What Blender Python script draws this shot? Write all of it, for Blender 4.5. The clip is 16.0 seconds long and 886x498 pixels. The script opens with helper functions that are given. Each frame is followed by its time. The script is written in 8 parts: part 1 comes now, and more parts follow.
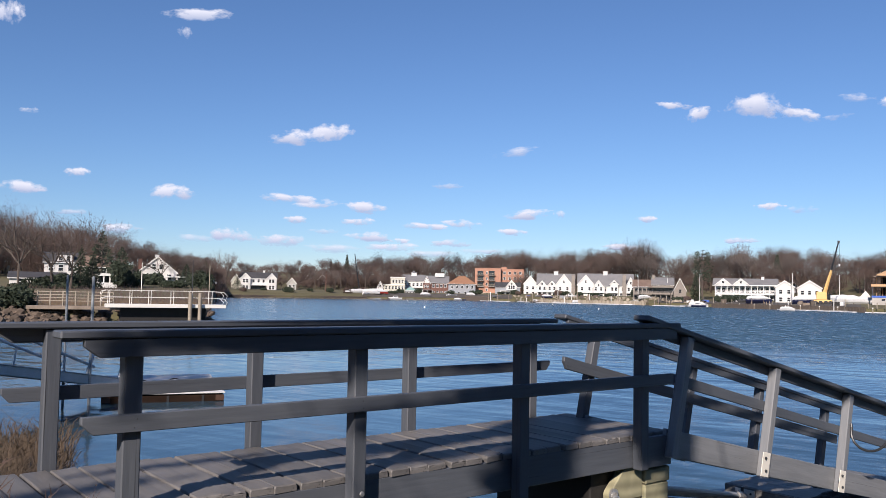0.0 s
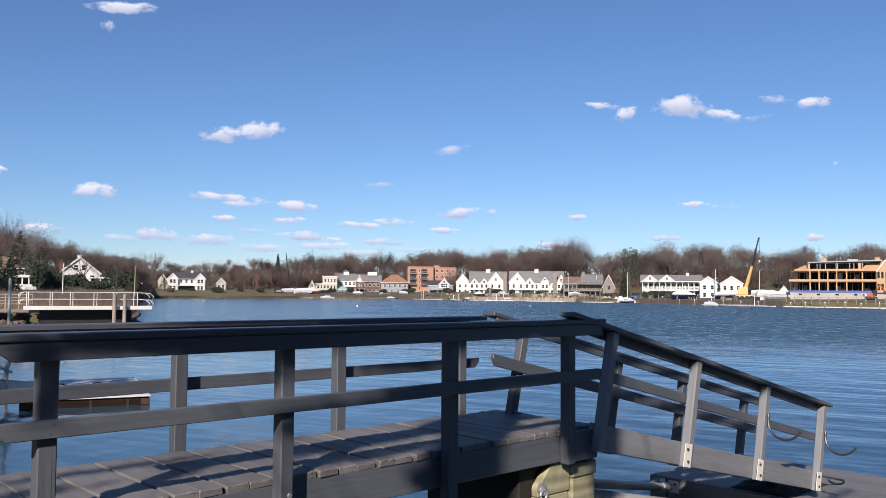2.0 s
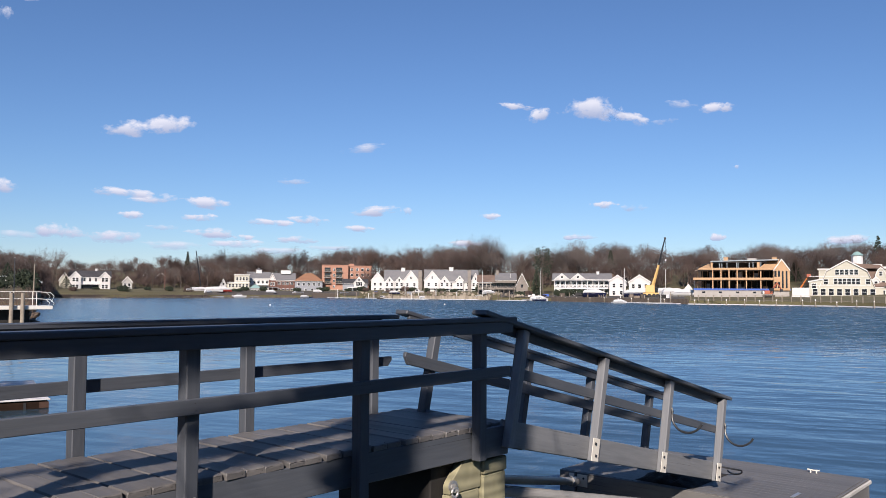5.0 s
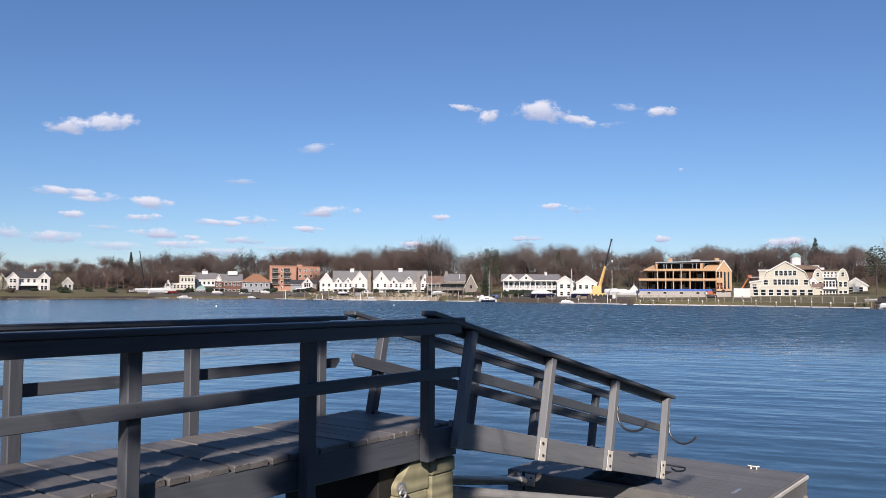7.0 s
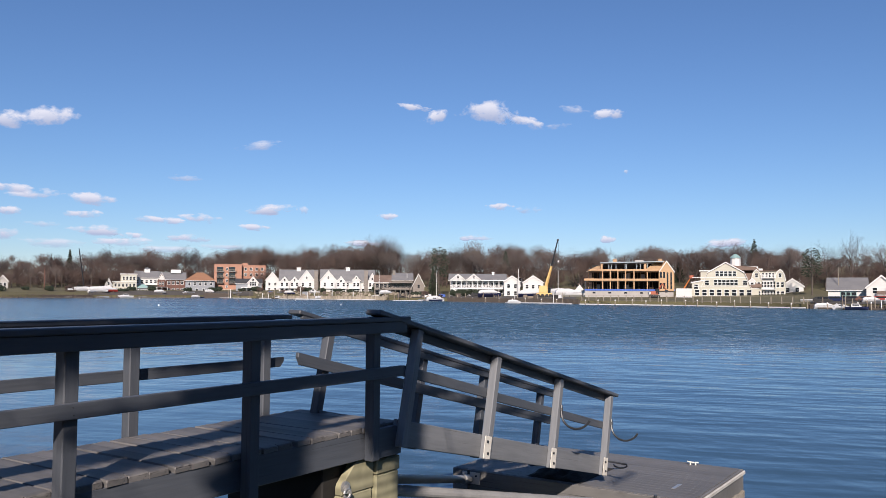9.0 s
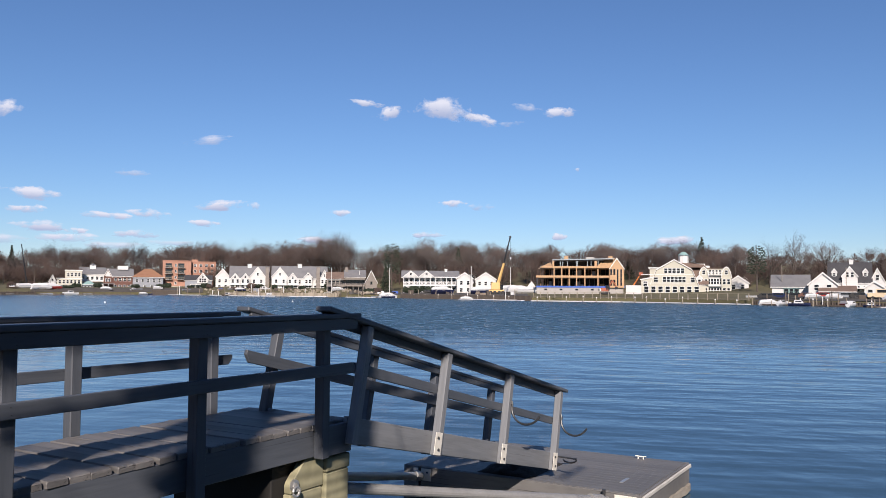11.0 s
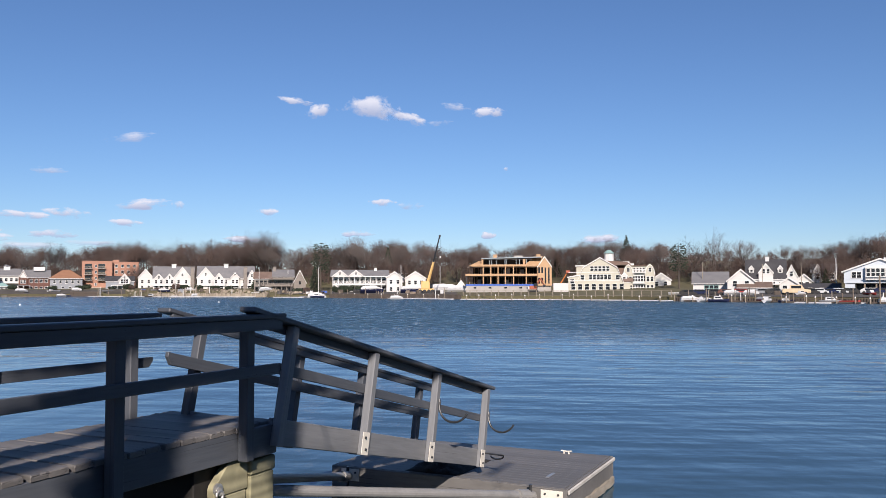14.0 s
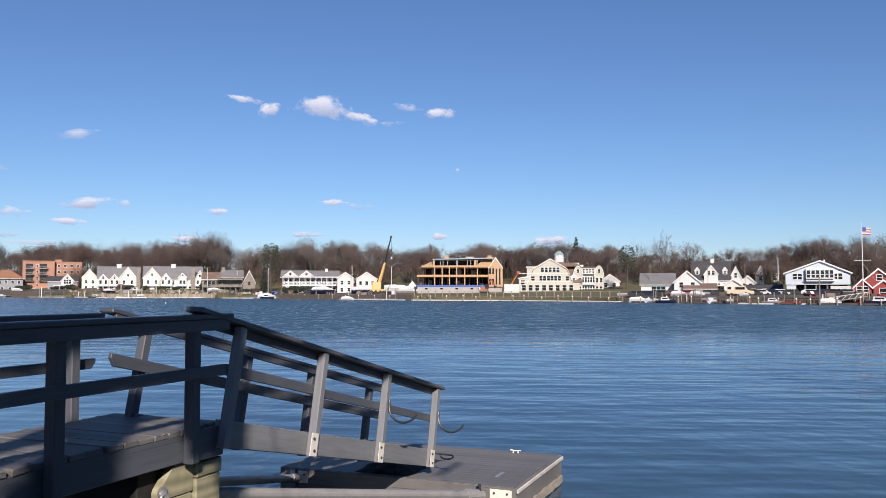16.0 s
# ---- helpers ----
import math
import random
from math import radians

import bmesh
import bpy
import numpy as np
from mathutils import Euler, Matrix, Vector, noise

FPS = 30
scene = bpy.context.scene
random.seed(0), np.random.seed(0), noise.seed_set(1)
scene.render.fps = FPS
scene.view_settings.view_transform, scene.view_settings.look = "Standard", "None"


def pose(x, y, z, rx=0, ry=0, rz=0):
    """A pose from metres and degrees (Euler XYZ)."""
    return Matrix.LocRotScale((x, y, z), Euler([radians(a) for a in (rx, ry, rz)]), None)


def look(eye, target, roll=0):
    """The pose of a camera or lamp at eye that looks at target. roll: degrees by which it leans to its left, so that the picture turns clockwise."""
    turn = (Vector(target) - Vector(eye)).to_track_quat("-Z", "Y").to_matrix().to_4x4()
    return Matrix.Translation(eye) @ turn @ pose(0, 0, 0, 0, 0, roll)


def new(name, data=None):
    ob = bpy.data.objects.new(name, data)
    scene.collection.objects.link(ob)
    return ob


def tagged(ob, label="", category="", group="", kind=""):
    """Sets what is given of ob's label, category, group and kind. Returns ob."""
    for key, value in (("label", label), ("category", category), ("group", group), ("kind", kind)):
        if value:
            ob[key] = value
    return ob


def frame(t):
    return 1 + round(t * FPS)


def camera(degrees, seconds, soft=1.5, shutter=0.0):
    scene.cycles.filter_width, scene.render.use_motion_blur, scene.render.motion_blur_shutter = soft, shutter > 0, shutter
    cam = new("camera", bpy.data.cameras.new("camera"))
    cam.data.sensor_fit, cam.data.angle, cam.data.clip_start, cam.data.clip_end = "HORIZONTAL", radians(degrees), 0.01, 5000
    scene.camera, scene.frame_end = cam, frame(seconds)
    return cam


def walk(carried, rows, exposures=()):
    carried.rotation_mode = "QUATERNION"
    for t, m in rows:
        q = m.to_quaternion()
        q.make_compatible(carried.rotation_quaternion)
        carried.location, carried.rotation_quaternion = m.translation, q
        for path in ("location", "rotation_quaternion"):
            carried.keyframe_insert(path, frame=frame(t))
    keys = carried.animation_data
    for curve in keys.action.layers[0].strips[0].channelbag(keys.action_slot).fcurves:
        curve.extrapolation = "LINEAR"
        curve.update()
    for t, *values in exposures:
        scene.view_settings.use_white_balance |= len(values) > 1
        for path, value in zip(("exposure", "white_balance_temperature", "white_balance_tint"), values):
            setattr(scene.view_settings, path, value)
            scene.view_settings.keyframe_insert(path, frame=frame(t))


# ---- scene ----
cam = camera(56.3, 16.0, soft=0.6)
ROWS = [
    (0.0, 0.000, 0.000, 3.000, 93.12, -1.00, -0.05),
    (0.5, 0.005, -0.001, 2.999, 93.17, -0.92, -1.14),
    (1.0, 0.013, -0.005, 2.999, 93.08, -0.76, -2.36),
    (1.5, 0.021, 0.002, 2.998, 92.97, -0.54, -3.57),
    (2.0, 0.032, -0.006, 3.001, 93.07, -0.44, -4.69),
    (2.5, 0.037, 0.003, 3.001, 93.27, -0.60, -5.84),
    (3.0, 0.041, -0.006, 3.000, 93.35, -0.59, -6.93),
    (3.5, 0.049, 0.002, 2.999, 93.19, -0.48, -7.85),
    (4.0, 0.055, 0.009, 3.000, 93.04, -0.35, -8.80),
    (6.5, 0.064, 0.018, 3.000, 93.09, -0.38, -13.11),
    (7.0, 0.068, 0.022, 3.000, 93.08, -0.26, -14.06),
    (7.5, 0.070, 0.014, 2.995, 93.09, -0.21, -15.02),
    (8.0, 0.073, 0.013, 2.998, 93.03, -0.25, -16.03),
    (8.5, 0.080, 0.006, 2.995, 93.09, -0.20, -16.91),
    (9.0, 0.081, 0.007, 2.996, 93.06, -0.40, -17.68),
    (11.5, 0.105, 0.013, 2.994, 92.79, -0.32, -21.79),
    (12.0, 0.106, -0.001, 2.994, 92.74, -0.30, -22.64),
    (12.5, 0.114, -0.002, 2.993, 92.83, -0.27, -23.45),
    (13.0, 0.117, -0.001, 2.993, 92.92, -0.08, -24.16),
    (13.5, 0.122, -0.004, 2.993, 92.85, 0.10, -24.86),
    (14.0, 0.130, -0.005, 2.994, 92.80, 0.07, -25.78),
    (14.5, 0.131, -0.002, 2.994, 92.92, -0.01, -26.71),
    (15.0, 0.130, -0.013, 2.991, 93.00, -0.04, -27.42),
    (15.5, 0.135, -0.021, 2.990, 92.92, 0.03, -28.25),
    (16.0, 0.141, -0.014, 2.986, 92.86, 0.01, -29.14),
]
walk(cam, [(t, pose(x, y, z, rx, ry, rz)) for t, x, y, z, rx, ry, rz in ROWS], exposures=[(0.0, 0.70, 5950, 17), (4.0, 0.65, 5950, 17), (7.5, 0.58, 5950, 17), (16.0, 0.60, 5950, 17)])

# ---- light ----
SUN_BEARING, SUN_UP = 200.0, 30.0
world = bpy.data.worlds.new("sky")
scene.world = world
world.use_nodes = True
wn = world.node_tree
sky = wn.nodes.new("ShaderNodeTexSky")
sky.sky_type = "NISHITA"
sky.sun_disc = False
sky.sun_elevation, sky.sun_rotation = radians(SUN_UP), radians(SUN_BEARING)
sky.air_density, sky.dust_density, sky.ozone_density = 1.0, 0.0, 6.0
wn.links.new(sky.outputs[0], wn.nodes["Background"].inputs[0])
wn.nodes["Background"].inputs[1].default_value = 0.060
sun_data = bpy.data.lights.new("sun", "SUN")
sun_data.energy, sun_data.angle, sun_data.color = 5.0, radians(0.53), (1.0, 0.86, 0.68)
sun = new("sun", sun_data)
sun_way = Vector((math.sin(radians(SUN_BEARING)) * math.cos(radians(SUN_UP)), math.cos(radians(SUN_BEARING)) * math.cos(radians(SUN_UP)), math.sin(radians(SUN_UP))))
sun.matrix_world = look(sun_way * 50, (0, 0, 0))


# ---- materials ----
# all base colours scaled down, deepening shade against the raised sun and exposure
TONE_SCALE = 0.84


def material(name, dark, light, rough=0.6, scale=2.0, fine=20.0, bump=0.2, metal=0.0, stretch=(1, 1, 1), random_tone=0.0, specular=0.5, depth=0.01, cracks=0.0):
    """Two tones blended by coarse and fine noise, with relief. Sizes are per metre."""
    dark, light = [c * TONE_SCALE for c in dark], [c * TONE_SCALE for c in light]
    m = bpy.data.materials.new(name)
    m.use_nodes = True
    nt = m.node_tree
    b = nt.nodes["Principled BSDF"]
    co = nt.nodes.new("ShaderNodeTexCoord")
    mp = nt.nodes.new("ShaderNodeMapping")
    mp.inputs["Scale"].default_value = stretch
    nt.links.new(co.outputs["Object"], mp.inputs[0])
    n1, n2 = nt.nodes.new("ShaderNodeTexNoise"), nt.nodes.new("ShaderNodeTexNoise")
    n1.inputs["Scale"].default_value, n2.inputs["Scale"].default_value = scale, fine
    n1.inputs["Detail"].default_value, n2.inputs["Detail"].default_value = 4, 6
    nt.links.new(mp.outputs[0], n1.inputs["Vector"])
    nt.links.new(mp.outputs[0], n2.inputs["Vector"])
    mx = nt.nodes.new("ShaderNodeMath")
    mx.operation = "MULTIPLY_ADD"
    nt.links.new(n1.outputs["Fac"], mx.inputs[0])
    mx.inputs[1].default_value = 1.1
    ad = nt.nodes.new("ShaderNodeMath")
    ad.operation = "MULTIPLY_ADD"
    nt.links.new(n2.outputs["Fac"], ad.inputs[0])
    ad.inputs[1].default_value, ad.inputs[2].default_value = 0.7, -0.42
    nt.links.new(ad.outputs[0], mx.inputs[2])
    fac = mx.outputs[0]
    if random_tone:
        oi = nt.nodes.new("ShaderNodeObjectInfo")
        rt = nt.nodes.new("ShaderNodeMath")
        rt.operation = "MULTIPLY_ADD"
        nt.links.new(oi.outputs["Random"], rt.inputs[0])
        rt.inputs[1].default_value = random_tone
        nt.links.new(fac, rt.inputs[2])
        rs = nt.nodes.new("ShaderNodeMath")
        rs.operation = "SUBTRACT"
        nt.links.new(rt.outputs[0], rs.inputs[0])
        rs.inputs[1].default_value = random_tone / 2
        fac = rs.outputs[0]
    mc = nt.nodes.new("ShaderNodeMix")
    mc.data_type = "RGBA"
    mc.clamp_factor = True
    mc.inputs["A"].default_value, mc.inputs["B"].default_value = (*dark, 1), (*light, 1)
    nt.links.new(fac, mc.inputs["Factor"])
    tone = mc.outputs["Result"]
    if cracks:
        # short dark checks along the grain, and paint worn thin between them
        mk = nt.nodes.new("ShaderNodeMapping")
        mk.inputs["Scale"].default_value = [k * 0.5 if k < 1 else k * 9 for k in stretch]
        nt.links.new(co.outputs["Object"], mk.inputs[0])
        nk = nt.nodes.new("ShaderNodeTexNoise")
        nk.inputs["Scale"].default_value, nk.inputs["Detail"].default_value = 3.0, 3
        nt.links.new(mk.outputs[0], nk.inputs["Vector"])
        rk = nt.nodes.new("ShaderNodeMapRange")
        rk.inputs["From Min"].default_value, rk.inputs["From Max"].default_value = 0.655, 0.70
        rk.inputs["To Min"].default_value, rk.inputs["To Max"].default_value = 1.0, 1.0 - cracks
        nt.links.new(nk.outputs["Fac"], rk.inputs["Value"])
        sk = nt.nodes.new("ShaderNodeVectorMath")
        sk.operation = "SCALE"
        nt.links.new(tone, sk.inputs[0])
        nt.links.new(rk.outputs[0], sk.inputs["Scale"])
        tone = sk.outputs[0]
    nt.links.new(tone, b.inputs["Base Color"])
    b.inputs["Roughness"].default_value, b.inputs["Metallic"].default_value = rough, metal
    b.inputs["Specular IOR Level"].default_value = specular
    if bump:
        bp = nt.nodes.new("ShaderNodeBump")
        bp.inputs["Strength"].default_value, bp.inputs["Distance"].default_value = bump, depth
        nt.links.new(n2.outputs["Fac"], bp.inputs["Height"])
        nt.links.new(bp.outputs[0], b.inputs["Normal"])
    return m


def plain(name, tone, rough=0.6, spread=0.12, **kw):
    """A material round one tone."""
    return material(name, [c * (1 - spread) for c in tone], [min(1, c * (1 + spread)) for c in tone], rough, **kw)


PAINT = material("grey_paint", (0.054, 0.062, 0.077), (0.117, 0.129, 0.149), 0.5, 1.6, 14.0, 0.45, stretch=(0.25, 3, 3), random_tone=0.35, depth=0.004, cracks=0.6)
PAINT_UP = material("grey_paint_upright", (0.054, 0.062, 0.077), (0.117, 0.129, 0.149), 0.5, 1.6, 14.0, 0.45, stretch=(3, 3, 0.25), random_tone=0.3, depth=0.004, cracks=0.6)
# lighter copy of the grey paint: sunlight put into the gangway's base colour
LIT_PAINT = material("sunlit_grey_paint", (0.130, 0.139, 0.152), (0.262, 0.273, 0.288), 0.5, 1.6, 14.0, 0.45, stretch=(0.25, 3, 3), random_tone=0.35, depth=0.004, cracks=0.6)
LIT_PAINT_UP = material("sunlit_grey_paint_upright", (0.130, 0.139, 0.152), (0.262, 0.273, 0.288), 0.5, 1.6, 14.0, 0.45, stretch=(3, 3, 0.25), random_tone=0.3, depth=0.004, cracks=0.6)
DECK_PAINT = material("grey_deck_paint", (0.086, 0.084, 0.083), (0.196, 0.187, 0.180), 0.6, 1.0, 8.0, 0.4, stretch=(3, 0.35, 3), random_tone=0.5, depth=0.004, cracks=0.6)
FLOAT_PAINT = material("worn_grey_float_paint", (0.09, 0.088, 0.085), (0.20, 0.195, 0.188), 0.6, 0.8, 9.0, 0.35, stretch=(2, 0.4, 2), random_tone=0.3, depth=0.004, cracks=0.6)
STRIP = material("scuffed_white_strip", (0.35, 0.33, 0.30), (0.72, 0.70, 0.66), 0.6, 3.0, 20.0, 0.3)
RUB_WOOD = material("weathered_pale_wood", (0.12, 0.10, 0.075), (0.46, 0.42, 0.35), 0.8, 2.0, 14.0, 0.5, stretch=(0.4, 2, 2), depth=0.006)
# near-black timber, also used to paint deep shade under and inside things
TAR_AND_SHADE = material("tar_and_shade_black", (0.007, 0.0065, 0.006), (0.02, 0.018, 0.016), 0.8, 2.0, 12.0, 0.4)
PLATE = plain("bright_galvanised_plate", (0.74, 0.71, 0.63), 0.45, 0.08, bump=0.05)
GALV = material("galvanised_steel", (0.45, 0.45, 0.44), (0.68, 0.68, 0.66), 0.4, 6.0, 40.0, 0.1, metal=0.7)
PIPE = material("grey_painted_pipe", (0.2, 0.2, 0.2), (0.32, 0.32, 0.31), 0.45, 3.0, 30.0, 0.1)
DARK_METAL = plain("dark_coated_steel", (0.03, 0.032, 0.036), 0.35, bump=0.05)
WHITE = material("white_clapboard", (0.50, 0.495, 0.48), (0.70, 0.69, 0.665), 0.6, 0.4, 5.0, 0.15, stretch=(0.3, 0.3, 4))
CREAM = material("cream_shingle", (0.42, 0.405, 0.33), (0.55, 0.53, 0.44), 0.7, 0.4, 5.0, 0.15, stretch=(0.3, 0.3, 4))
TRIM = plain("white_trim", (0.68, 0.68, 0.66), 0.5, 0.05, bump=0.05)
BLUE_WALL = material("pale_blue_siding", (0.462, 0.521, 0.588), (0.588, 0.638, 0.689), 0.6, 0.4, 5.0, 0.15, stretch=(0.3, 0.3, 4))
GREYBLUE = material("blue_grey_siding", (0.2, 0.215, 0.24), (0.3, 0.315, 0.34), 0.6, 0.4, 5.0, 0.15, stretch=(0.3, 0.3, 4))
SHINGLE = material("weathered_grey_shingle", (0.16, 0.14, 0.12), (0.30, 0.27, 0.24), 0.85, 0.5, 5.0, 0.3, stretch=(1, 1, 2))
BRICK = material("orange_red_brick", (0.33, 0.170, 0.115), (0.44, 0.245, 0.172), 0.85, 0.4, 6.0, 0.2)
DARK_BRICK = material("dark_red_brick", (0.10, 0.05, 0.04), (0.18, 0.085, 0.062), 0.85, 0.4, 6.0, 0.2)
RED = material("barn_red_boards", (0.22, 0.03, 0.03), (0.34, 0.06, 0.05), 0.7, 0.5, 5.0, 0.2, stretch=(4, 4, 0.4))
PLY = material("orange_sheathing", (0.39, 0.24, 0.125), (0.54, 0.355, 0.20), 0.75, 0.3, 3.0, 0.1)
ROOF_GREY = material("grey_roof_shingle", (0.13, 0.13, 0.14), (0.22, 0.22, 0.22), 0.85, 0.5, 5.0, 0.3)
ROOF_DARK = material("dark_roof_shingle", (0.03, 0.03, 0.035), (0.07, 0.07, 0.075), 0.85, 0.5, 5.0, 0.3)
ROOF_BROWN = material("brown_roof_shingle", (0.12, 0.08, 0.06), (0.21, 0.15, 0.12), 0.85, 0.5, 5.0, 0.3)
ROOF_RUST = material("rust_roof_shingle", (0.22, 0.11, 0.06), (0.32, 0.17, 0.10), 0.85, 0.5, 5.0, 0.3)
COPPER = plain("green_copper", (0.25, 0.38, 0.36), 0.5, bump=0.05)
GLASS = plain("dark_window_glass", (0.02, 0.024, 0.03), 0.08, bump=0.0, specular=0.8)
CONCRETE = material("pale_concrete", (0.30, 0.28, 0.26), (0.45, 0.43, 0.40), 0.9, 0.4, 4.0, 0.3)
BLUE_TARP = plain("blue_sheet", (0.05, 0.12, 0.45), 0.4)
YELLOW = plain("yellow_machine_paint", (0.68, 0.45, 0.17), 0.4, bump=0.05)
BLACK = plain("black_rubber", (0.015, 0.015, 0.016), 0.7, bump=0.05)
HULL_WHITE = plain("white_gelcoat", (0.62, 0.63, 0.64), 0.25, 0.05, bump=0.03)
HULL_NAVY = plain("navy_gelcoat", (0.015, 0.02, 0.06), 0.25, bump=0.03)
HULL_RED = plain("red_bottom_paint", (0.35, 0.04, 0.03), 0.5, bump=0.05)
STONE = material("brown_grey_rock", (0.035, 0.027, 0.021), (0.165, 0.122, 0.09), 0.9, 1.5, 9.0, 0.6, random_tone=0.6, depth=0.03)
DOCK_WOOD = material("weathered_dock_wood", (0.13, 0.10, 0.075), (0.30, 0.25, 0.2), 0.85, 1.0, 8.0, 0.4)
PALE_WOOD = material("bleached_fence_wood", (0.2, 0.17, 0.13), (0.37, 0.325, 0.26), 0.8, 1.0, 8.0, 0.3)
WHITE_RAIL = plain("white_painted_rail", (0.72, 0.70, 0.64), 0.45, 0.08, bump=0.05)
BARK = material("grey_brown_bark", (0.055, 0.044, 0.036), (0.13, 0.108, 0.09), 0.9, 1.0, 8.0, 0.5, depth=0.02)


def twig_material(name, dark, light):
    """Thin twigs: light also comes round them from behind."""
    m = material(name, dark, light, 0.9, 0.045, 0.4, 0.0)
    nt = m.node_tree
    b, out = nt.nodes["Principled BSDF"], nt.nodes["Material Output"]
    b.inputs["Specular IOR Level"].default_value = 0.1
    tr, mix = nt.nodes.new("ShaderNodeBsdfTranslucent"), nt.nodes.new("ShaderNodeMixShader")
    nt.links.new(b.inputs["Base Color"].links[0].from_socket, tr.inputs["Color"])
    mix.inputs[0].default_value = 0.45
    nt.links.new(b.outputs[0], mix.inputs[1])
    nt.links.new(tr.outputs[0], mix.inputs[2])
    nt.links.new(mix.outputs[0], out.inputs[0])
    return m


TWIG = twig_material("brown_bare_twigs", (0.125, 0.090, 0.077), (0.215, 0.163, 0.142))
TWIG_GREY = twig_material("grey_bare_twigs", (0.145, 0.122, 0.110), (0.25, 0.215, 0.196))
NEEDLES = material("dark_green_needles", (0.010, 0.018, 0.009), (0.034, 0.05, 0.024), 0.8, 0.1, 0.8, 0.0)
REED = material("dry_marsh_grass", (0.020, 0.014, 0.008), (0.092, 0.062, 0.037), 0.85, 1.0, 6.0, 0.0)
GROUND = material("winter_grass_and_leaf_litter", (0.07, 0.062, 0.032), (0.15, 0.135, 0.062), 0.95, 0.05, 0.8, 0.3)


def grained_timber():
    """Treated softwood: tan and green growth rings cut along, with arched grain."""
    m = material("green_treated_timber", (0.21, 0.205, 0.12), (0.42, 0.39, 0.25), 0.8, 2.0, 12.0, 0.4, depth=0.004)
    nt = m.node_tree
    co = nt.nodes.new("ShaderNodeTexCoord")
    mp = nt.nodes.new("ShaderNodeMapping")
    mp.inputs["Scale"].default_value, mp.inputs["Location"].default_value = (1.0, 1.0, 3.2), (0.3, 0.1, 0.2)
    w = nt.nodes.new("ShaderNodeTexWave")
    w.bands_direction = "Z"
    w.inputs["Scale"].default_value, w.inputs["Distortion"].default_value = 0.9, 7.0
    w.inputs["Detail"].default_value, w.inputs["Detail Scale"].default_value = 2.0, 0.8
    nt.links.new(co.outputs["Object"], mp.inputs[0])
    nt.links.new(mp.outputs[0], w.inputs["Vector"])
    k = nt.nodes.new("ShaderNodeMapRange")
    k.inputs["To Min"].default_value, k.inputs["To Max"].default_value = 0.72, 1.15
    nt.links.new(w.outputs["Fac"], k.inputs["Value"])
    mul = nt.nodes.new("ShaderNodeVectorMath")
    mul.operation = "SCALE"
    b = nt.nodes["Principled BSDF"]
    nt.links.new(b.inputs["Base Color"].links[0].from_socket, mul.inputs[0])
    nt.links.new(k.outputs[0], mul.inputs["Scale"])
    nt.links.new(mul.outputs[0], b.inputs["Base Color"])
    return m


TREATED = grained_timber()


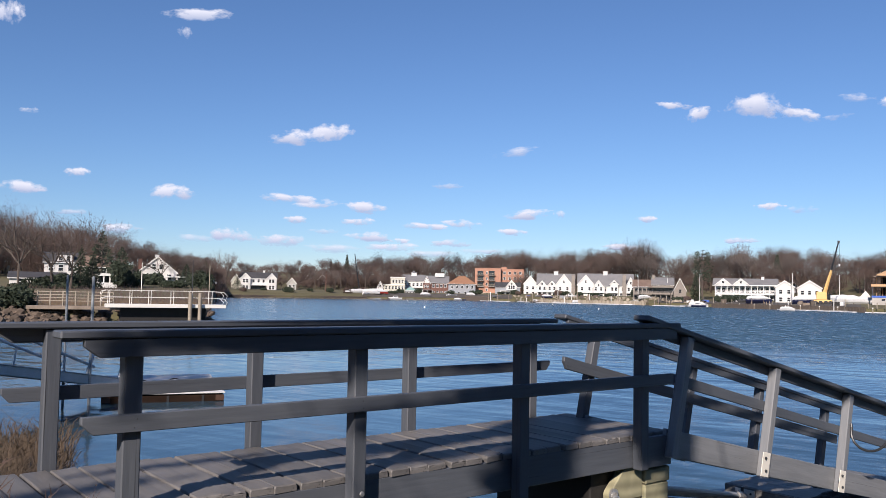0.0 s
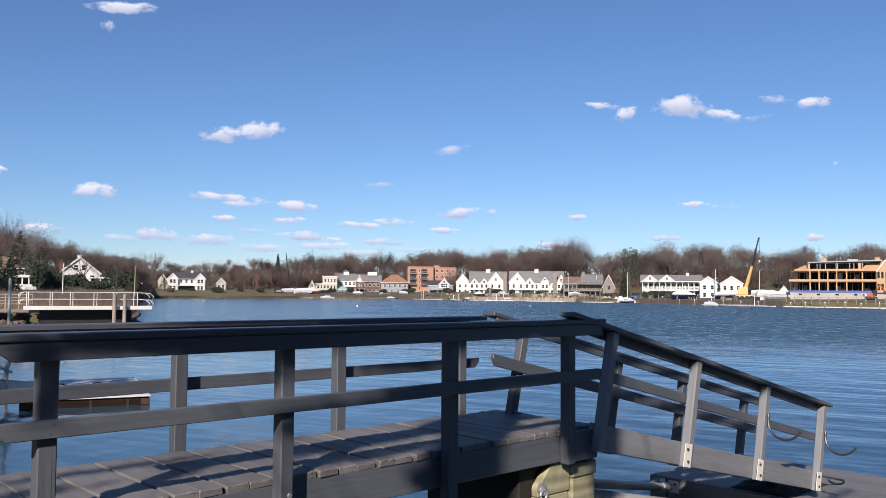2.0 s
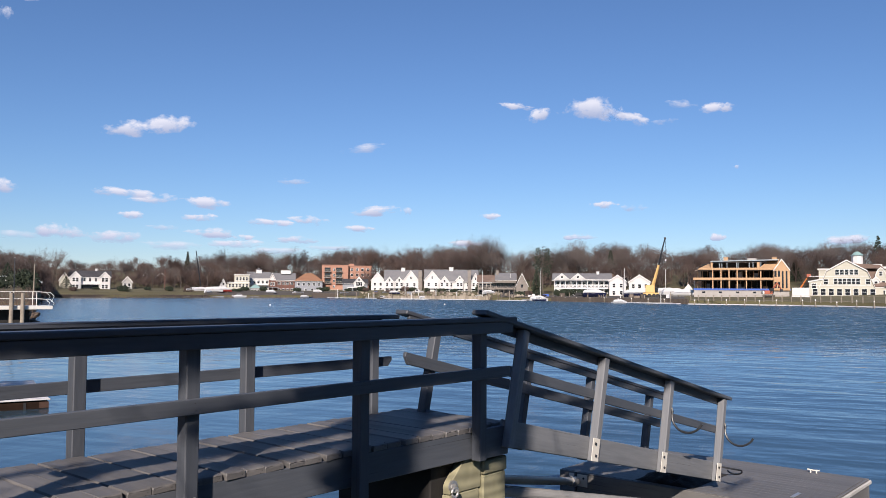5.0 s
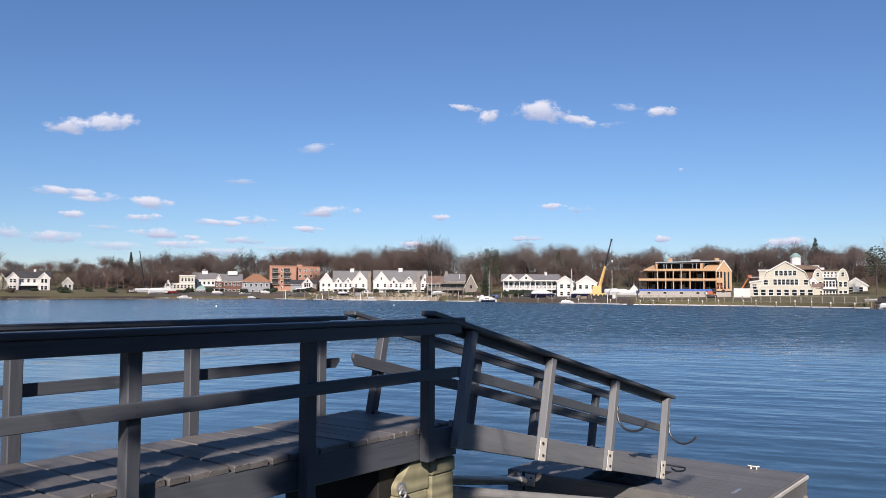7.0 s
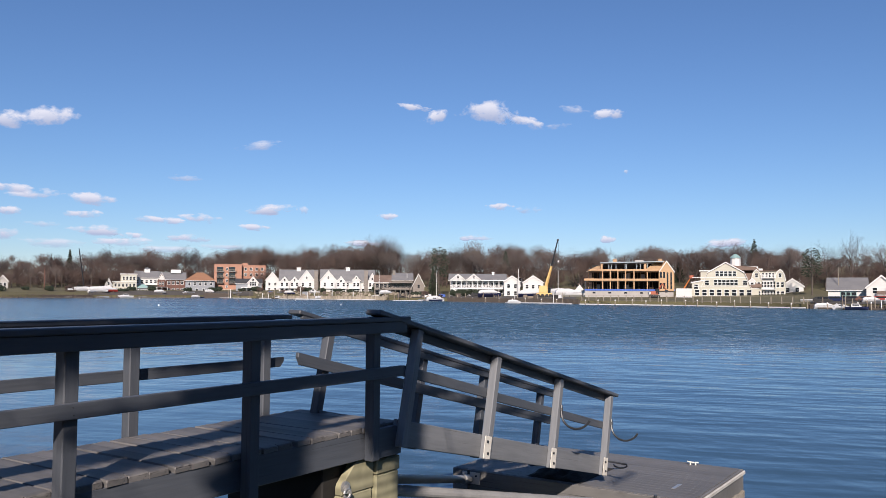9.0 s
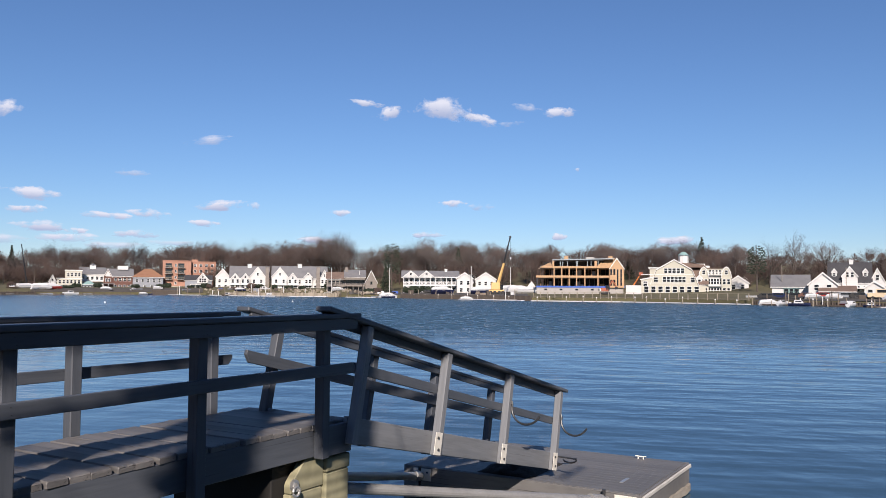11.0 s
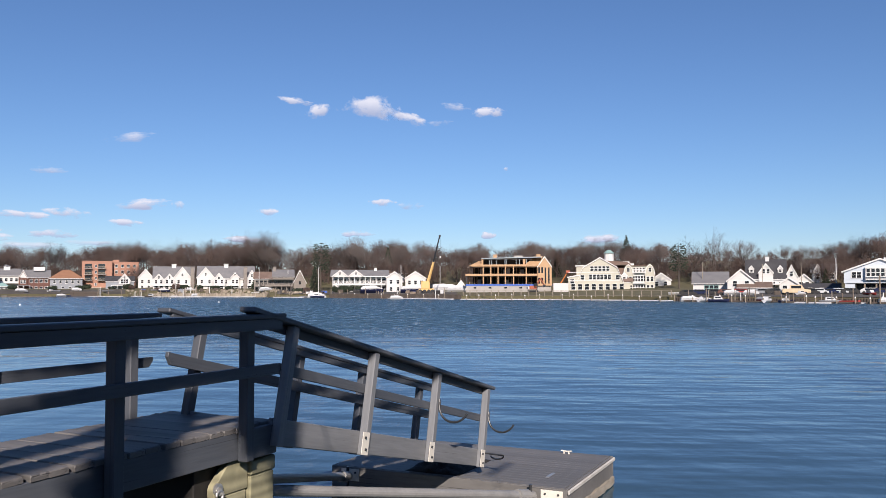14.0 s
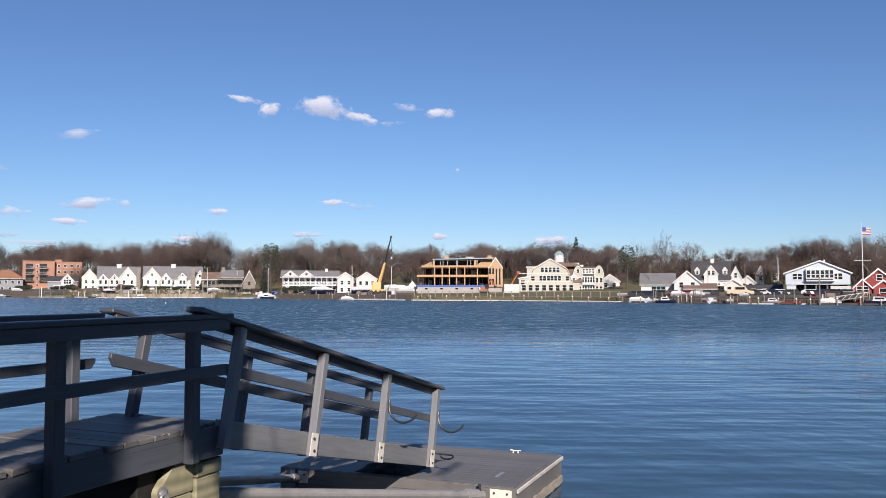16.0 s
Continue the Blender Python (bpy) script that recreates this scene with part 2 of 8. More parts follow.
def water_material():
    m = bpy.data.materials.new("rippled_harbour_water")
    m.use_nodes = True
    nt = m.node_tree
    b = nt.nodes["Principled BSDF"]
    b.inputs["Base Color"].default_value = (0.027, 0.058, 0.083, 1)
    b.inputs["IOR"].default_value = 1.33
    co = nt.nodes.new("ShaderNodeTexCoord")

    def waves(scale, turn, detail):
        mp = nt.nodes.new("ShaderNodeMapping")
        mp.inputs["Rotation"].default_value = (0, 0, radians(turn))
        nt.links.new(co.outputs["Object"], mp.inputs[0])
        long = nt.nodes.new("ShaderNodeVectorMath")
        long.operation = "MULTIPLY"
        long.inputs[1].default_value = scale
        nt.links.new(mp.outputs[0], long.inputs[0])
        n = nt.nodes.new("ShaderNodeTexNoise")
        n.inputs["Scale"].default_value, n.inputs["Detail"].default_value = 1.0, detail
        nt.links.new(long.outputs[0], n.inputs["Vector"])
        return n.outputs["Fac"]

    def op(kind, a, b, c=0.0):
        n = nt.nodes.new("ShaderNodeMath")
        n.operation = kind
        for k, v in enumerate((a, b, c)):
            if isinstance(v, (int, float)):
                n.inputs[k].default_value = v
            else:
                nt.links.new(v, n.inputs[k])
        return n.outputs[0]

    # ripples run roughly across the view; long in one way and short in the other
    height = 0.0
    for scale, turn, weight, detail in (((0.2, 0.82, 1), 32, 2.3, 2.0), ((0.6, 2.2, 1), 24, 0.3, 3.0), ((1.7, 4.5, 1), 22, 0.08, 4.0), ((0.11, 0.34, 1), 34, 2.2, 2.0), ((0.7, 0.5, 1), 10, 1.2, 3.0), ((1.1, 0.7, 1), 40, 0.9, 3.0), ((0.3, 0.2, 1), 30, 2.2, 3.0)):
        height = op("MULTIPLY_ADD", waves(scale, turn, detail), weight, height)
    # a calm lee by the near shore; ruffled beyond it, with patches
    lee = nt.nodes.new("ShaderNodeVectorMath")
    lee.operation = "DISTANCE"
    nt.links.new(co.outputs["Object"], lee.inputs[0])
    lee.inputs[1].default_value = (12, 0, 0)
    r = nt.nodes.new("ShaderNodeMapRange")
    r.inputs["From Min"].default_value, r.inputs["From Max"].default_value = 50, 76
    nt.links.new(op("MULTIPLY_ADD", waves((0.02, 0.09, 1), 8, 4.0), 26, lee.outputs["Value"]), r.inputs["Value"])
    # the western side lies sheltered behind the headland
    sep = nt.nodes.new("ShaderNodeSeparateXYZ")
    nt.links.new(co.outputs["Object"], sep.inputs[0])
    west = nt.nodes.new("ShaderNodeMapRange")
    west.inputs["From Min"].default_value, west.inputs["From Max"].default_value = -0.05, 0.22
    west.inputs["To Min"].default_value, west.inputs["To Max"].default_value = 0.3, 1.0
    nt.links.new(op("MULTIPLY_ADD", waves((0.006, 0.05, 1), 0, 3.0), 0.3, op("SUBTRACT", op("DIVIDE", sep.outputs["X"], op("MAXIMUM", sep.outputs["Y"], 1.0)), 0.15)), west.inputs["Value"])
    ruffle = op("MULTIPLY", r.outputs[0], west.outputs[0])
    # small gusts roughen the open water in dashes
    gust = nt.nodes.new("ShaderNodeMapRange")
    gust.inputs["From Min"].default_value, gust.inputs["From Max"].default_value = 0.40, 0.60
    nt.links.new(waves((1.3, 0.30, 1), 12, 5.0), gust.inputs["Value"])
    rough = op("MULTIPLY_ADD", ruffle, op("MULTIPLY_ADD", gust.outputs[0], 0.18, 0.12), 0.10)
    nt.links.new(rough, b.inputs["Roughness"])
    nt.links.new(op("MULTIPLY_ADD", op("MULTIPLY", ruffle, gust.outputs[0]), -0.2, op("MULTIPLY_ADD", ruffle, -0.26, 0.80)), b.inputs["Specular IOR Level"])
    # all shading normals are tilted to the near shore, lifting reflections above the trees
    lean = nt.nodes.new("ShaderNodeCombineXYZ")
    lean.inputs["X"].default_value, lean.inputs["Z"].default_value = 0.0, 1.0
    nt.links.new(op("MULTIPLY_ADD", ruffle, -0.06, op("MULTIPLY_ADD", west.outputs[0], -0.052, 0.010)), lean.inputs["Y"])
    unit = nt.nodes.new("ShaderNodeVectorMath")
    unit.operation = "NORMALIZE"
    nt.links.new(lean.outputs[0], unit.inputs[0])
    bp = nt.nodes.new("ShaderNodeBump")
    bp.inputs["Distance"].default_value = 0.36
    nt.links.new(op("MULTIPLY_ADD", ruffle, 0.45, op("MULTIPLY_ADD", west.outputs[0], 0.062, 0.018)), bp.inputs["Strength"])
    nt.links.new(height, bp.inputs["Height"])
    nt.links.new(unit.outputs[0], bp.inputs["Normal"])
    nt.links.new(bp.outputs[0], b.inputs["Normal"])
    return m


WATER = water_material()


# ---- building helpers ----
def box(bm, x0, x1, y0, y1, z0, z1, bevel=0.0):
    """A box; its long edges are eased where bevel is given."""
    m = Matrix.Translation(((x0 + x1) / 2, (y0 + y1) / 2, (z0 + z1) / 2)) @ Matrix.Diagonal((x1 - x0, y1 - y0, z1 - z0, 1))
    r = bmesh.ops.create_cube(bm, size=1, matrix=m)
    if bevel:
        edges = {e for v in r["verts"] for e in v.link_edges}
        bmesh.ops.bevel(bm, geom=list(edges), offset=bevel, segments=1, affect="EDGES")
    return bm


def boxed(x0, x1, y0, y1, z0, z1, bevel=0.0):
    return box(bmesh.new(), x0, x1, y0, y1, z0, z1, bevel)


def prism(points, y0, y1):
    """A solid whose outline in x and z is points, from y0 to y1."""
    bm = bmesh.new()
    a = [bm.verts.new((x, y0, z)) for x, z in points]
    b = [bm.verts.new((x, y1, z)) for x, z in points]
    bm.faces.new(a)
    bm.faces.new(b[::-1])
    for i in range(len(points)):
        j = (i + 1) % len(points)
        bm.faces.new((a[j], a[i], b[i], b[j]))
    bmesh.ops.recalc_face_normals(bm, faces=bm.faces)
    return bm


def tube(bm, a, b, r0, r1=None, sides=8):
    """A tapered round bar from a to b."""
    a, b = Vector(a), Vector(b)
    r1 = r0 if r1 is None else r1
    q = (b - a).to_track_quat("Z", "Y").to_matrix().to_4x4()
    m = Matrix.Translation((a + b) / 2) @ q
    bmesh.ops.create_cone(bm, cap_ends=True, segments=sides, radius1=r0, radius2=max(r1, 1e-4), depth=(b - a).length, matrix=m)
    return bm


def swept(points, r, sides=8):
    """A round bar along points."""
    bm = bmesh.new()
    pts = [Vector(p) for p in points]
    rings = []
    for i, p in enumerate(pts):
        way = (pts[min(i + 1, len(pts) - 1)] - pts[max(i - 1, 0)]).normalized()
        q = way.to_track_quat("Z", "Y")
        rings.append([bm.verts.new(p + q @ Vector((r * math.cos(2 * math.pi * k / sides), r * math.sin(2 * math.pi * k / sides), 0))) for k in range(sides)])
    for a, b in zip(rings, rings[1:]):
        for k in range(sides):
            bm.faces.new((a[k], a[(k + 1) % sides], b[(k + 1) % sides], b[k]))
    bm.faces.new(rings[0][::-1])
    bm.faces.new(rings[-1])
    return bm


def mesh_of(bm, mat, name="part"):
    me = bpy.data.meshes.new(name)
    bm.to_mesh(me)
    bm.free()
    me.materials.append(mat)
    return me


def part(name, bm, mat, parent, label="", at=None):
    """One mesh object under a thing or a part; bm may be a ready mesh that several parts share."""
    me = bm if isinstance(bm, bpy.types.Mesh) else mesh_of(bm, mat, name)
    ob = new(name, me)
    ob.parent = parent
    if at is not None:
        ob.matrix_basis = at
    if label:
        ob["label"] = label
    return ob


def thing(name, label, category, at=None, group="", kind=""):
    ob = new(name)
    ob.empty_display_size = 0.2
    if at is not None:
        ob.matrix_basis = at
    return tagged(ob, label, category, group, kind)


def single(name, bm, mat, label, category, at=None, group="", kind=""):
    """A thing of one mesh."""
    me = bm if isinstance(bm, bpy.types.Mesh) else mesh_of(bm, mat, name)
    ob = new(name, me)
    if at is not None:
        ob.matrix_basis = at
    return tagged(ob, label, category, group, kind)


def raw(name, verts, faces, mat):
    me = bpy.data.meshes.new(name)
    me.from_pydata(verts, [], faces)
    me.materials.append(mat)
    return me


def bearing(a, d, z=0.0, turn=0.0):
    """A pose at d metres on the bearing a (degrees right of ahead), whose y points away from the viewpoint."""
    return pose(d * math.sin(radians(a)), d * math.cos(radians(a)), z, 0, 0, -a + turn)


# ---- ground and water ----
SHORE = [(-180, 400), (-75, 60), (-60, 50), (-28, 76), (-15.6, 80), (-15.2, 362), (-10, 376), (-5, 402), (0, 420), (2.5, 424), (3.4, 404), (5, 400), (6.4, 366), (9, 360), (13, 350), (14, 333), (20, 300), (27, 252), (34, 240), (42, 212), (50, 198), (57, 192), (70, 180), (85, 150), (180, 400)]
RISE = [(0.0, -0.9), (0.6, 1.1), (6, 1.5), (30, 2.2), (60, 3.5), (110, 10.0), (170, 15.5), (300, 16.5), (1500, 20.0), (4600, 25.0)]
WATERFRONT = [(0.0, -0.9), (0.6, 1.0), (5, 2.3), (14, 3.3), (30, 3.7), (60, 4.4), (110, 10.0), (170, 15.5), (300, 16.5), (1500, 20.0), (4600, 25.0)]
HEADLAND = [(0.0, -0.9), (0.6, 0.9), (4, 1.3), (30, 1.7), (110, 3.0), (165, 4.5), (230, 11.0), (400, 15.0), (4600, 25.0)]


def lerp(table, x):
    return float(np.interp(x, [p[0] for p in table], [p[1] for p in table]))


def land_height(a, r):
    """Ground level: the far shore, and the bank on which the viewpoint stands."""
    d = lerp(SHORE, a)
    z = lerp(HEADLAND if -70 < a < -15.25 else WATERFRONT if -15.25 <= a < 15 else RISE, r - d) if r > d else -0.9
    x, y = r * math.sin(radians(a)), r * math.cos(radians(a))
    out = (y - 2.2 + 0.25 * x) * 0.97 if x > 0 else (y - 2.2 + 0.9 * x) * 0.74
    bank = 1.45 - 0.8 * out if out > 0 else 1.45 + 0.045 * min(-out, 120)
    return max(z, min(bank, 12.0), -0.9)


def build_ground():
    angles = sorted(set([round(-180 + 3 * i, 2) for i in range(120)] + [round(-32 + 0.5 * i, 2) for i in range(200)] + [-15.5, -15.3]))
    steps = [0.05, 0.6, 1.5, 6, 15, 30, 60, 120, 180, 250, 350, 500, 900, 1500, 4550]
    near = [0.01, 0.8, 1.5, 2.2, 2.6, 3.0, 3.5, 4.0, 4.6, 5.2, 6, 7, 8, 9.5, 11, 13, 16, 20, 26, 34, 44]
    verts, faces = [], []
    for a in angles:
        d = lerp(SHORE, a)
        radii = near + [45 + max(d - 45, 0.1) * k for k in (0.5, 1)] + [max(d, 45.2) + s for s in steps]
        for r in radii:
            z = land_height(a, r) + (0.25 * noise.noise(Vector((math.sin(radians(a)) * r * 0.3, math.cos(radians(a)) * r * 0.3, 0))) if r < 40 else 0)
            verts.append((r * math.sin(radians(a)), r * math.cos(radians(a)), z))
    n = len(verts) // len(angles)
    for i in range(len(angles)):
        j = (i + 1) % len(angles)
        for k in range(n - 1):
            faces.append((i * n + k, i * n + k + 1, j * n + k + 1, j * n + k))
    ob = new("ground", raw("ground", verts, faces, GROUND))
    return tagged(ob, "brown winter ground with dry grass rising to wooded hills", "ground", kind="structure")


build_ground()
water = new("water", raw("water", [(-4500, -4500, 0), (4500, -4500, 0), (4500, 4500, 0), (-4500, 4500, 0)], [(0, 1, 2, 3)], WATER))
tagged(water, "blue wind-rippled harbour water", "water", kind="structure")

# ---- footbridge: x along it, y across it away from the viewpoint ----
BRIDGE = pose(0, 0, 0, 0, 0, 38.54)
DECK = 1.818


def rail_board(x0, x1, y0, y1, z0, z1, cut_left=0.0, cut_right=0.0):
    """A rail whose ends are cut off aslant below."""
    pts = [(x0, z1), (x0, z0 + (z1 - z0) * (0.6 if cut_left else 0)), (x0 + cut_left, z0), (x1 - cut_right, z0), (x1, z0 + (z1 - z0) * (0.6 if cut_right else 0)), (x1, z1)]
    pts = [p for i, p in enumerate(pts) if p not in pts[:i]]
    bm = prism(pts, y0, y1)
    bmesh.ops.bevel(bm, geom=list(bm.edges), offset=0.004, segments=1, affect="EDGES")
    return bm


def footbridge():
    b = thing("footbridge", "grey-painted timber footbridge with post-and-rail sides", "footbridge", BRIDGE)
    for x in (1.49, 2.93, 4.39, 5.82):
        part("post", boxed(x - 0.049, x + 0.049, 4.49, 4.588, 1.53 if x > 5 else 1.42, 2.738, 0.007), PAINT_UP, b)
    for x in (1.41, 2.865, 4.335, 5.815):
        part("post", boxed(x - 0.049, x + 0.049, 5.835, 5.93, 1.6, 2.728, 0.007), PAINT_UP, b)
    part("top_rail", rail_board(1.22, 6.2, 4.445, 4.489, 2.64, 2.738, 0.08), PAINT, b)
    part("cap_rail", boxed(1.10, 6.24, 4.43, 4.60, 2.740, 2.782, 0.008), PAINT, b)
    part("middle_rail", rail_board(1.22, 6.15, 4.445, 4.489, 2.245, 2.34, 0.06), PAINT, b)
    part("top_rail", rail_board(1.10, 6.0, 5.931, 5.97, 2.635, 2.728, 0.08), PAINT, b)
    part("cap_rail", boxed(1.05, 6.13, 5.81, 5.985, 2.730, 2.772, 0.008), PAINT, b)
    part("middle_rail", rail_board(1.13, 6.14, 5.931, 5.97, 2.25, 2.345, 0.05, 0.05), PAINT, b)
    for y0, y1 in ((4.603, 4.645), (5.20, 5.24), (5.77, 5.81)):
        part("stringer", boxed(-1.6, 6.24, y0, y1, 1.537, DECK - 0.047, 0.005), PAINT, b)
    part("end_beam", boxed(6.242, 6.285, 4.60, 5.81, 1.52, 1.77, 0.005), PAINT, b)
    part("end_board", boxed(5.88, 6.25, 4.54, 4.601, 1.53, 1.79, 0.005), PAINT, b)
    # boards laid with open gaps, cupped and lifted on one edge, their ends worn round
    w = 0.0785
    planks = []
    for k in range(5):
        cup = (0.0, 0.003, 0.005, 0.002, 0.004)[k]
        bm = bmesh.new()
        rings = []
        for y, drop, short in ((4.598, 0.010, 0.004), (4.606, 0.003, 0.001), (4.65, 0.0, 0.0), (5.2, 0.0, 0.0), (5.79, 0.0, 0.0), (5.825, 0.003, 0.001), (5.832, 0.010, 0.004)):
            ring = []
            for f, z in ((-1, -0.045), (-1, -0.010), (-0.93, -0.001 + cup), (-0.45, cup * 0.3), (0, 0.0), (0.45, cup * 0.3), (0.93, -0.001 + cup), (1, -0.010), (1, -0.045)):
                chip = 0.004 * noise.noise(Vector((k * 7.1 + f * 3, y * 9, 2.0))) if short else 0.0
                ring.append(bm.verts.new((f * (w - short), y + 2 * chip, z - (drop + chip if z > -0.02 else 0))))
            rings.append(ring)
        for p, q in zip(rings, rings[1:]):
            for i in range(9):
                bm.faces.new((p[i], p[(i + 1) % 9], q[(i + 1) % 9], q[i]))
        bm.faces.new(rings[0][::-1])
        bm.faces.new(rings[-1])
        bmesh.ops.recalc_face_normals(bm, faces=bm.faces)
        planks.append(mesh_of(bm, DECK_PAINT, "plank"))
    for i in range(46):
        part("plank", planks[i * 3 % 5], DECK_PAINT, b, at=pose(-1.385 + 0.1683 * i, random.uniform(-0.006, 0.01), DECK + random.uniform(-0.003, 0.003), 0, random.uniform(-3.2, -0.8), random.uniform(-0.25, 0.25)))
    nail = mesh_of(tube(bmesh.new(), (0, 0, 0), (0, -0.002, 0), 0.004, 0.004, 6), DARK_METAL, "nail_head")
    for x in (1.49, 2.93, 4.39, 5.82):
        for z in (2.27, 2.315, 2.665, 2.71):
            part("nail_head", nail, DARK_METAL, b, at=pose(x + random.uniform(-0.03, 0.03), 4.4445, z))
    bolt = mesh_of(tube(bmesh.new(), (0, 0, 0), (0, -0.012, 0), 0.018, 0.014), GALV, "bolt")
    for x in (1.49, 2.93):
        for z in (1.64, 1.72):
            part("bolt", bolt, GALV, b, "galvanised bolt head", at=pose(x + (0.02 if z > 1.7 else -0.02), 4.49, z))
    return b


footbridge()

# ---- gangway: its frame slopes down along x ----
SLOPE = 13.0
GANGWAY = BRIDGE @ pose(6.30, 0, 1.82, 0, SLOPE, 0)


def hook(parent, x, w):
    """A hook that drops from the post and swings out and up, away from the walkway."""
    pts = [(x, 4.443, w + 0.10), (x, 4.435, w + 0.05)]
    for k in range(15):
        t = radians(170 + 165 * k / 14)
        pts.append((x, 4.235 - 0.2 * math.cos(t), w + 0.03 + 0.2 * math.sin(t)))
    part("hose_hook", swept(pts, 0.014), DARK_METAL, parent, "dark curved steel hook")


def gangway():
    g = thing("gangway", "grey-painted timber gangway sloping down to the float", "gangway", GANGWAY)
    near, far = (-0.06, 1.46, 3.055, 4.68), (-0.10, 1.58, 3.0, 4.65)
    for x in near:
        part("post", boxed(x - 0.047, x + 0.047, 4.45, 4.54, -0.245, 0.838, 0.007), LIT_PAINT_UP, g)
    # far posts and all rails take the darker paint, which stands for shade
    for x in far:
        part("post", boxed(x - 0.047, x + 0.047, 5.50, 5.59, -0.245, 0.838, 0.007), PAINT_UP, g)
    part("stringer", boxed(-0.12, 4.74, 4.541, 4.58, -0.235, 0.0, 0.005), LIT_PAINT, g)
    part("stringer", boxed(-0.12, 4.74, 5.46, 5.499, -0.235, 0.0, 0.005), LIT_PAINT, g)
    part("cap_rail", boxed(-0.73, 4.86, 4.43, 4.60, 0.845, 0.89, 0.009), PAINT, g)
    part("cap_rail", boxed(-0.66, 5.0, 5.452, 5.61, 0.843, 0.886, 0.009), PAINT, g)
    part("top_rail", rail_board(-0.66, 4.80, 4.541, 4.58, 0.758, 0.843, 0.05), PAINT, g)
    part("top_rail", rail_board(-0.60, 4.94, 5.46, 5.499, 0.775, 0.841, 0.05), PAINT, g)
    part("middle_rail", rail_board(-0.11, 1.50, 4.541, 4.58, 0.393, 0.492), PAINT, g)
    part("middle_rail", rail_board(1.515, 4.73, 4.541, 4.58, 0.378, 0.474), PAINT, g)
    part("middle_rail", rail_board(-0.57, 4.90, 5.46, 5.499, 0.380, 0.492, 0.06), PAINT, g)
    plank = mesh_of(boxed(-0.066, 0.066, 4.585, 5.455, -0.036, 0, 0.004), DECK_PAINT, "plank")
    for i in range(33):
        part("plank", plank, DECK_PAINT, g, at=pose(0.0 + 0.141 * i, 0, -0.06))
    plate = mesh_of(boxed(-0.062, 0.074, -0.008, 0, -0.118, 0.118, 0.003), PLATE, "bracket_plate")
    bolt = mesh_of(tube(bmesh.new(), (0, 0, 0), (0, -0.014, 0), 0.016, 0.012), DARK_METAL, "bolt")
    for x in near[1:]:
        pl = part("bracket_plate", plate, PLATE, g, "bright galvanised bracket plate", at=pose(x - 0.062, 4.449, -0.125))
        for dx, dz in ((-0.015, 0.06), (0.012, -0.06)):
            part("bolt", bolt, DARK_METAL, pl, at=pose(dx, -0.008, dz))
    for x in near[2:]:
        hook(g, x + 0.02, 0.42)
    low = [(4.70, 4.44, -0.05)] + [(4.70 + 0.02 * k, 4.30 - 0.13 * math.cos(radians(20 * k)), -0.06 - 0.055 * math.sin(radians(20 * k))) for k in range(9)]
    part("hose_hook", swept(low, 0.012), DARK_METAL, g, "small dark curved steel hook")
    return g


gangway()

# ---- float with its stiff arms ----
FX0, FX1, FY0, FY1, FTOP = 10.55, 12.88, 3.20, 6.70, 0.42


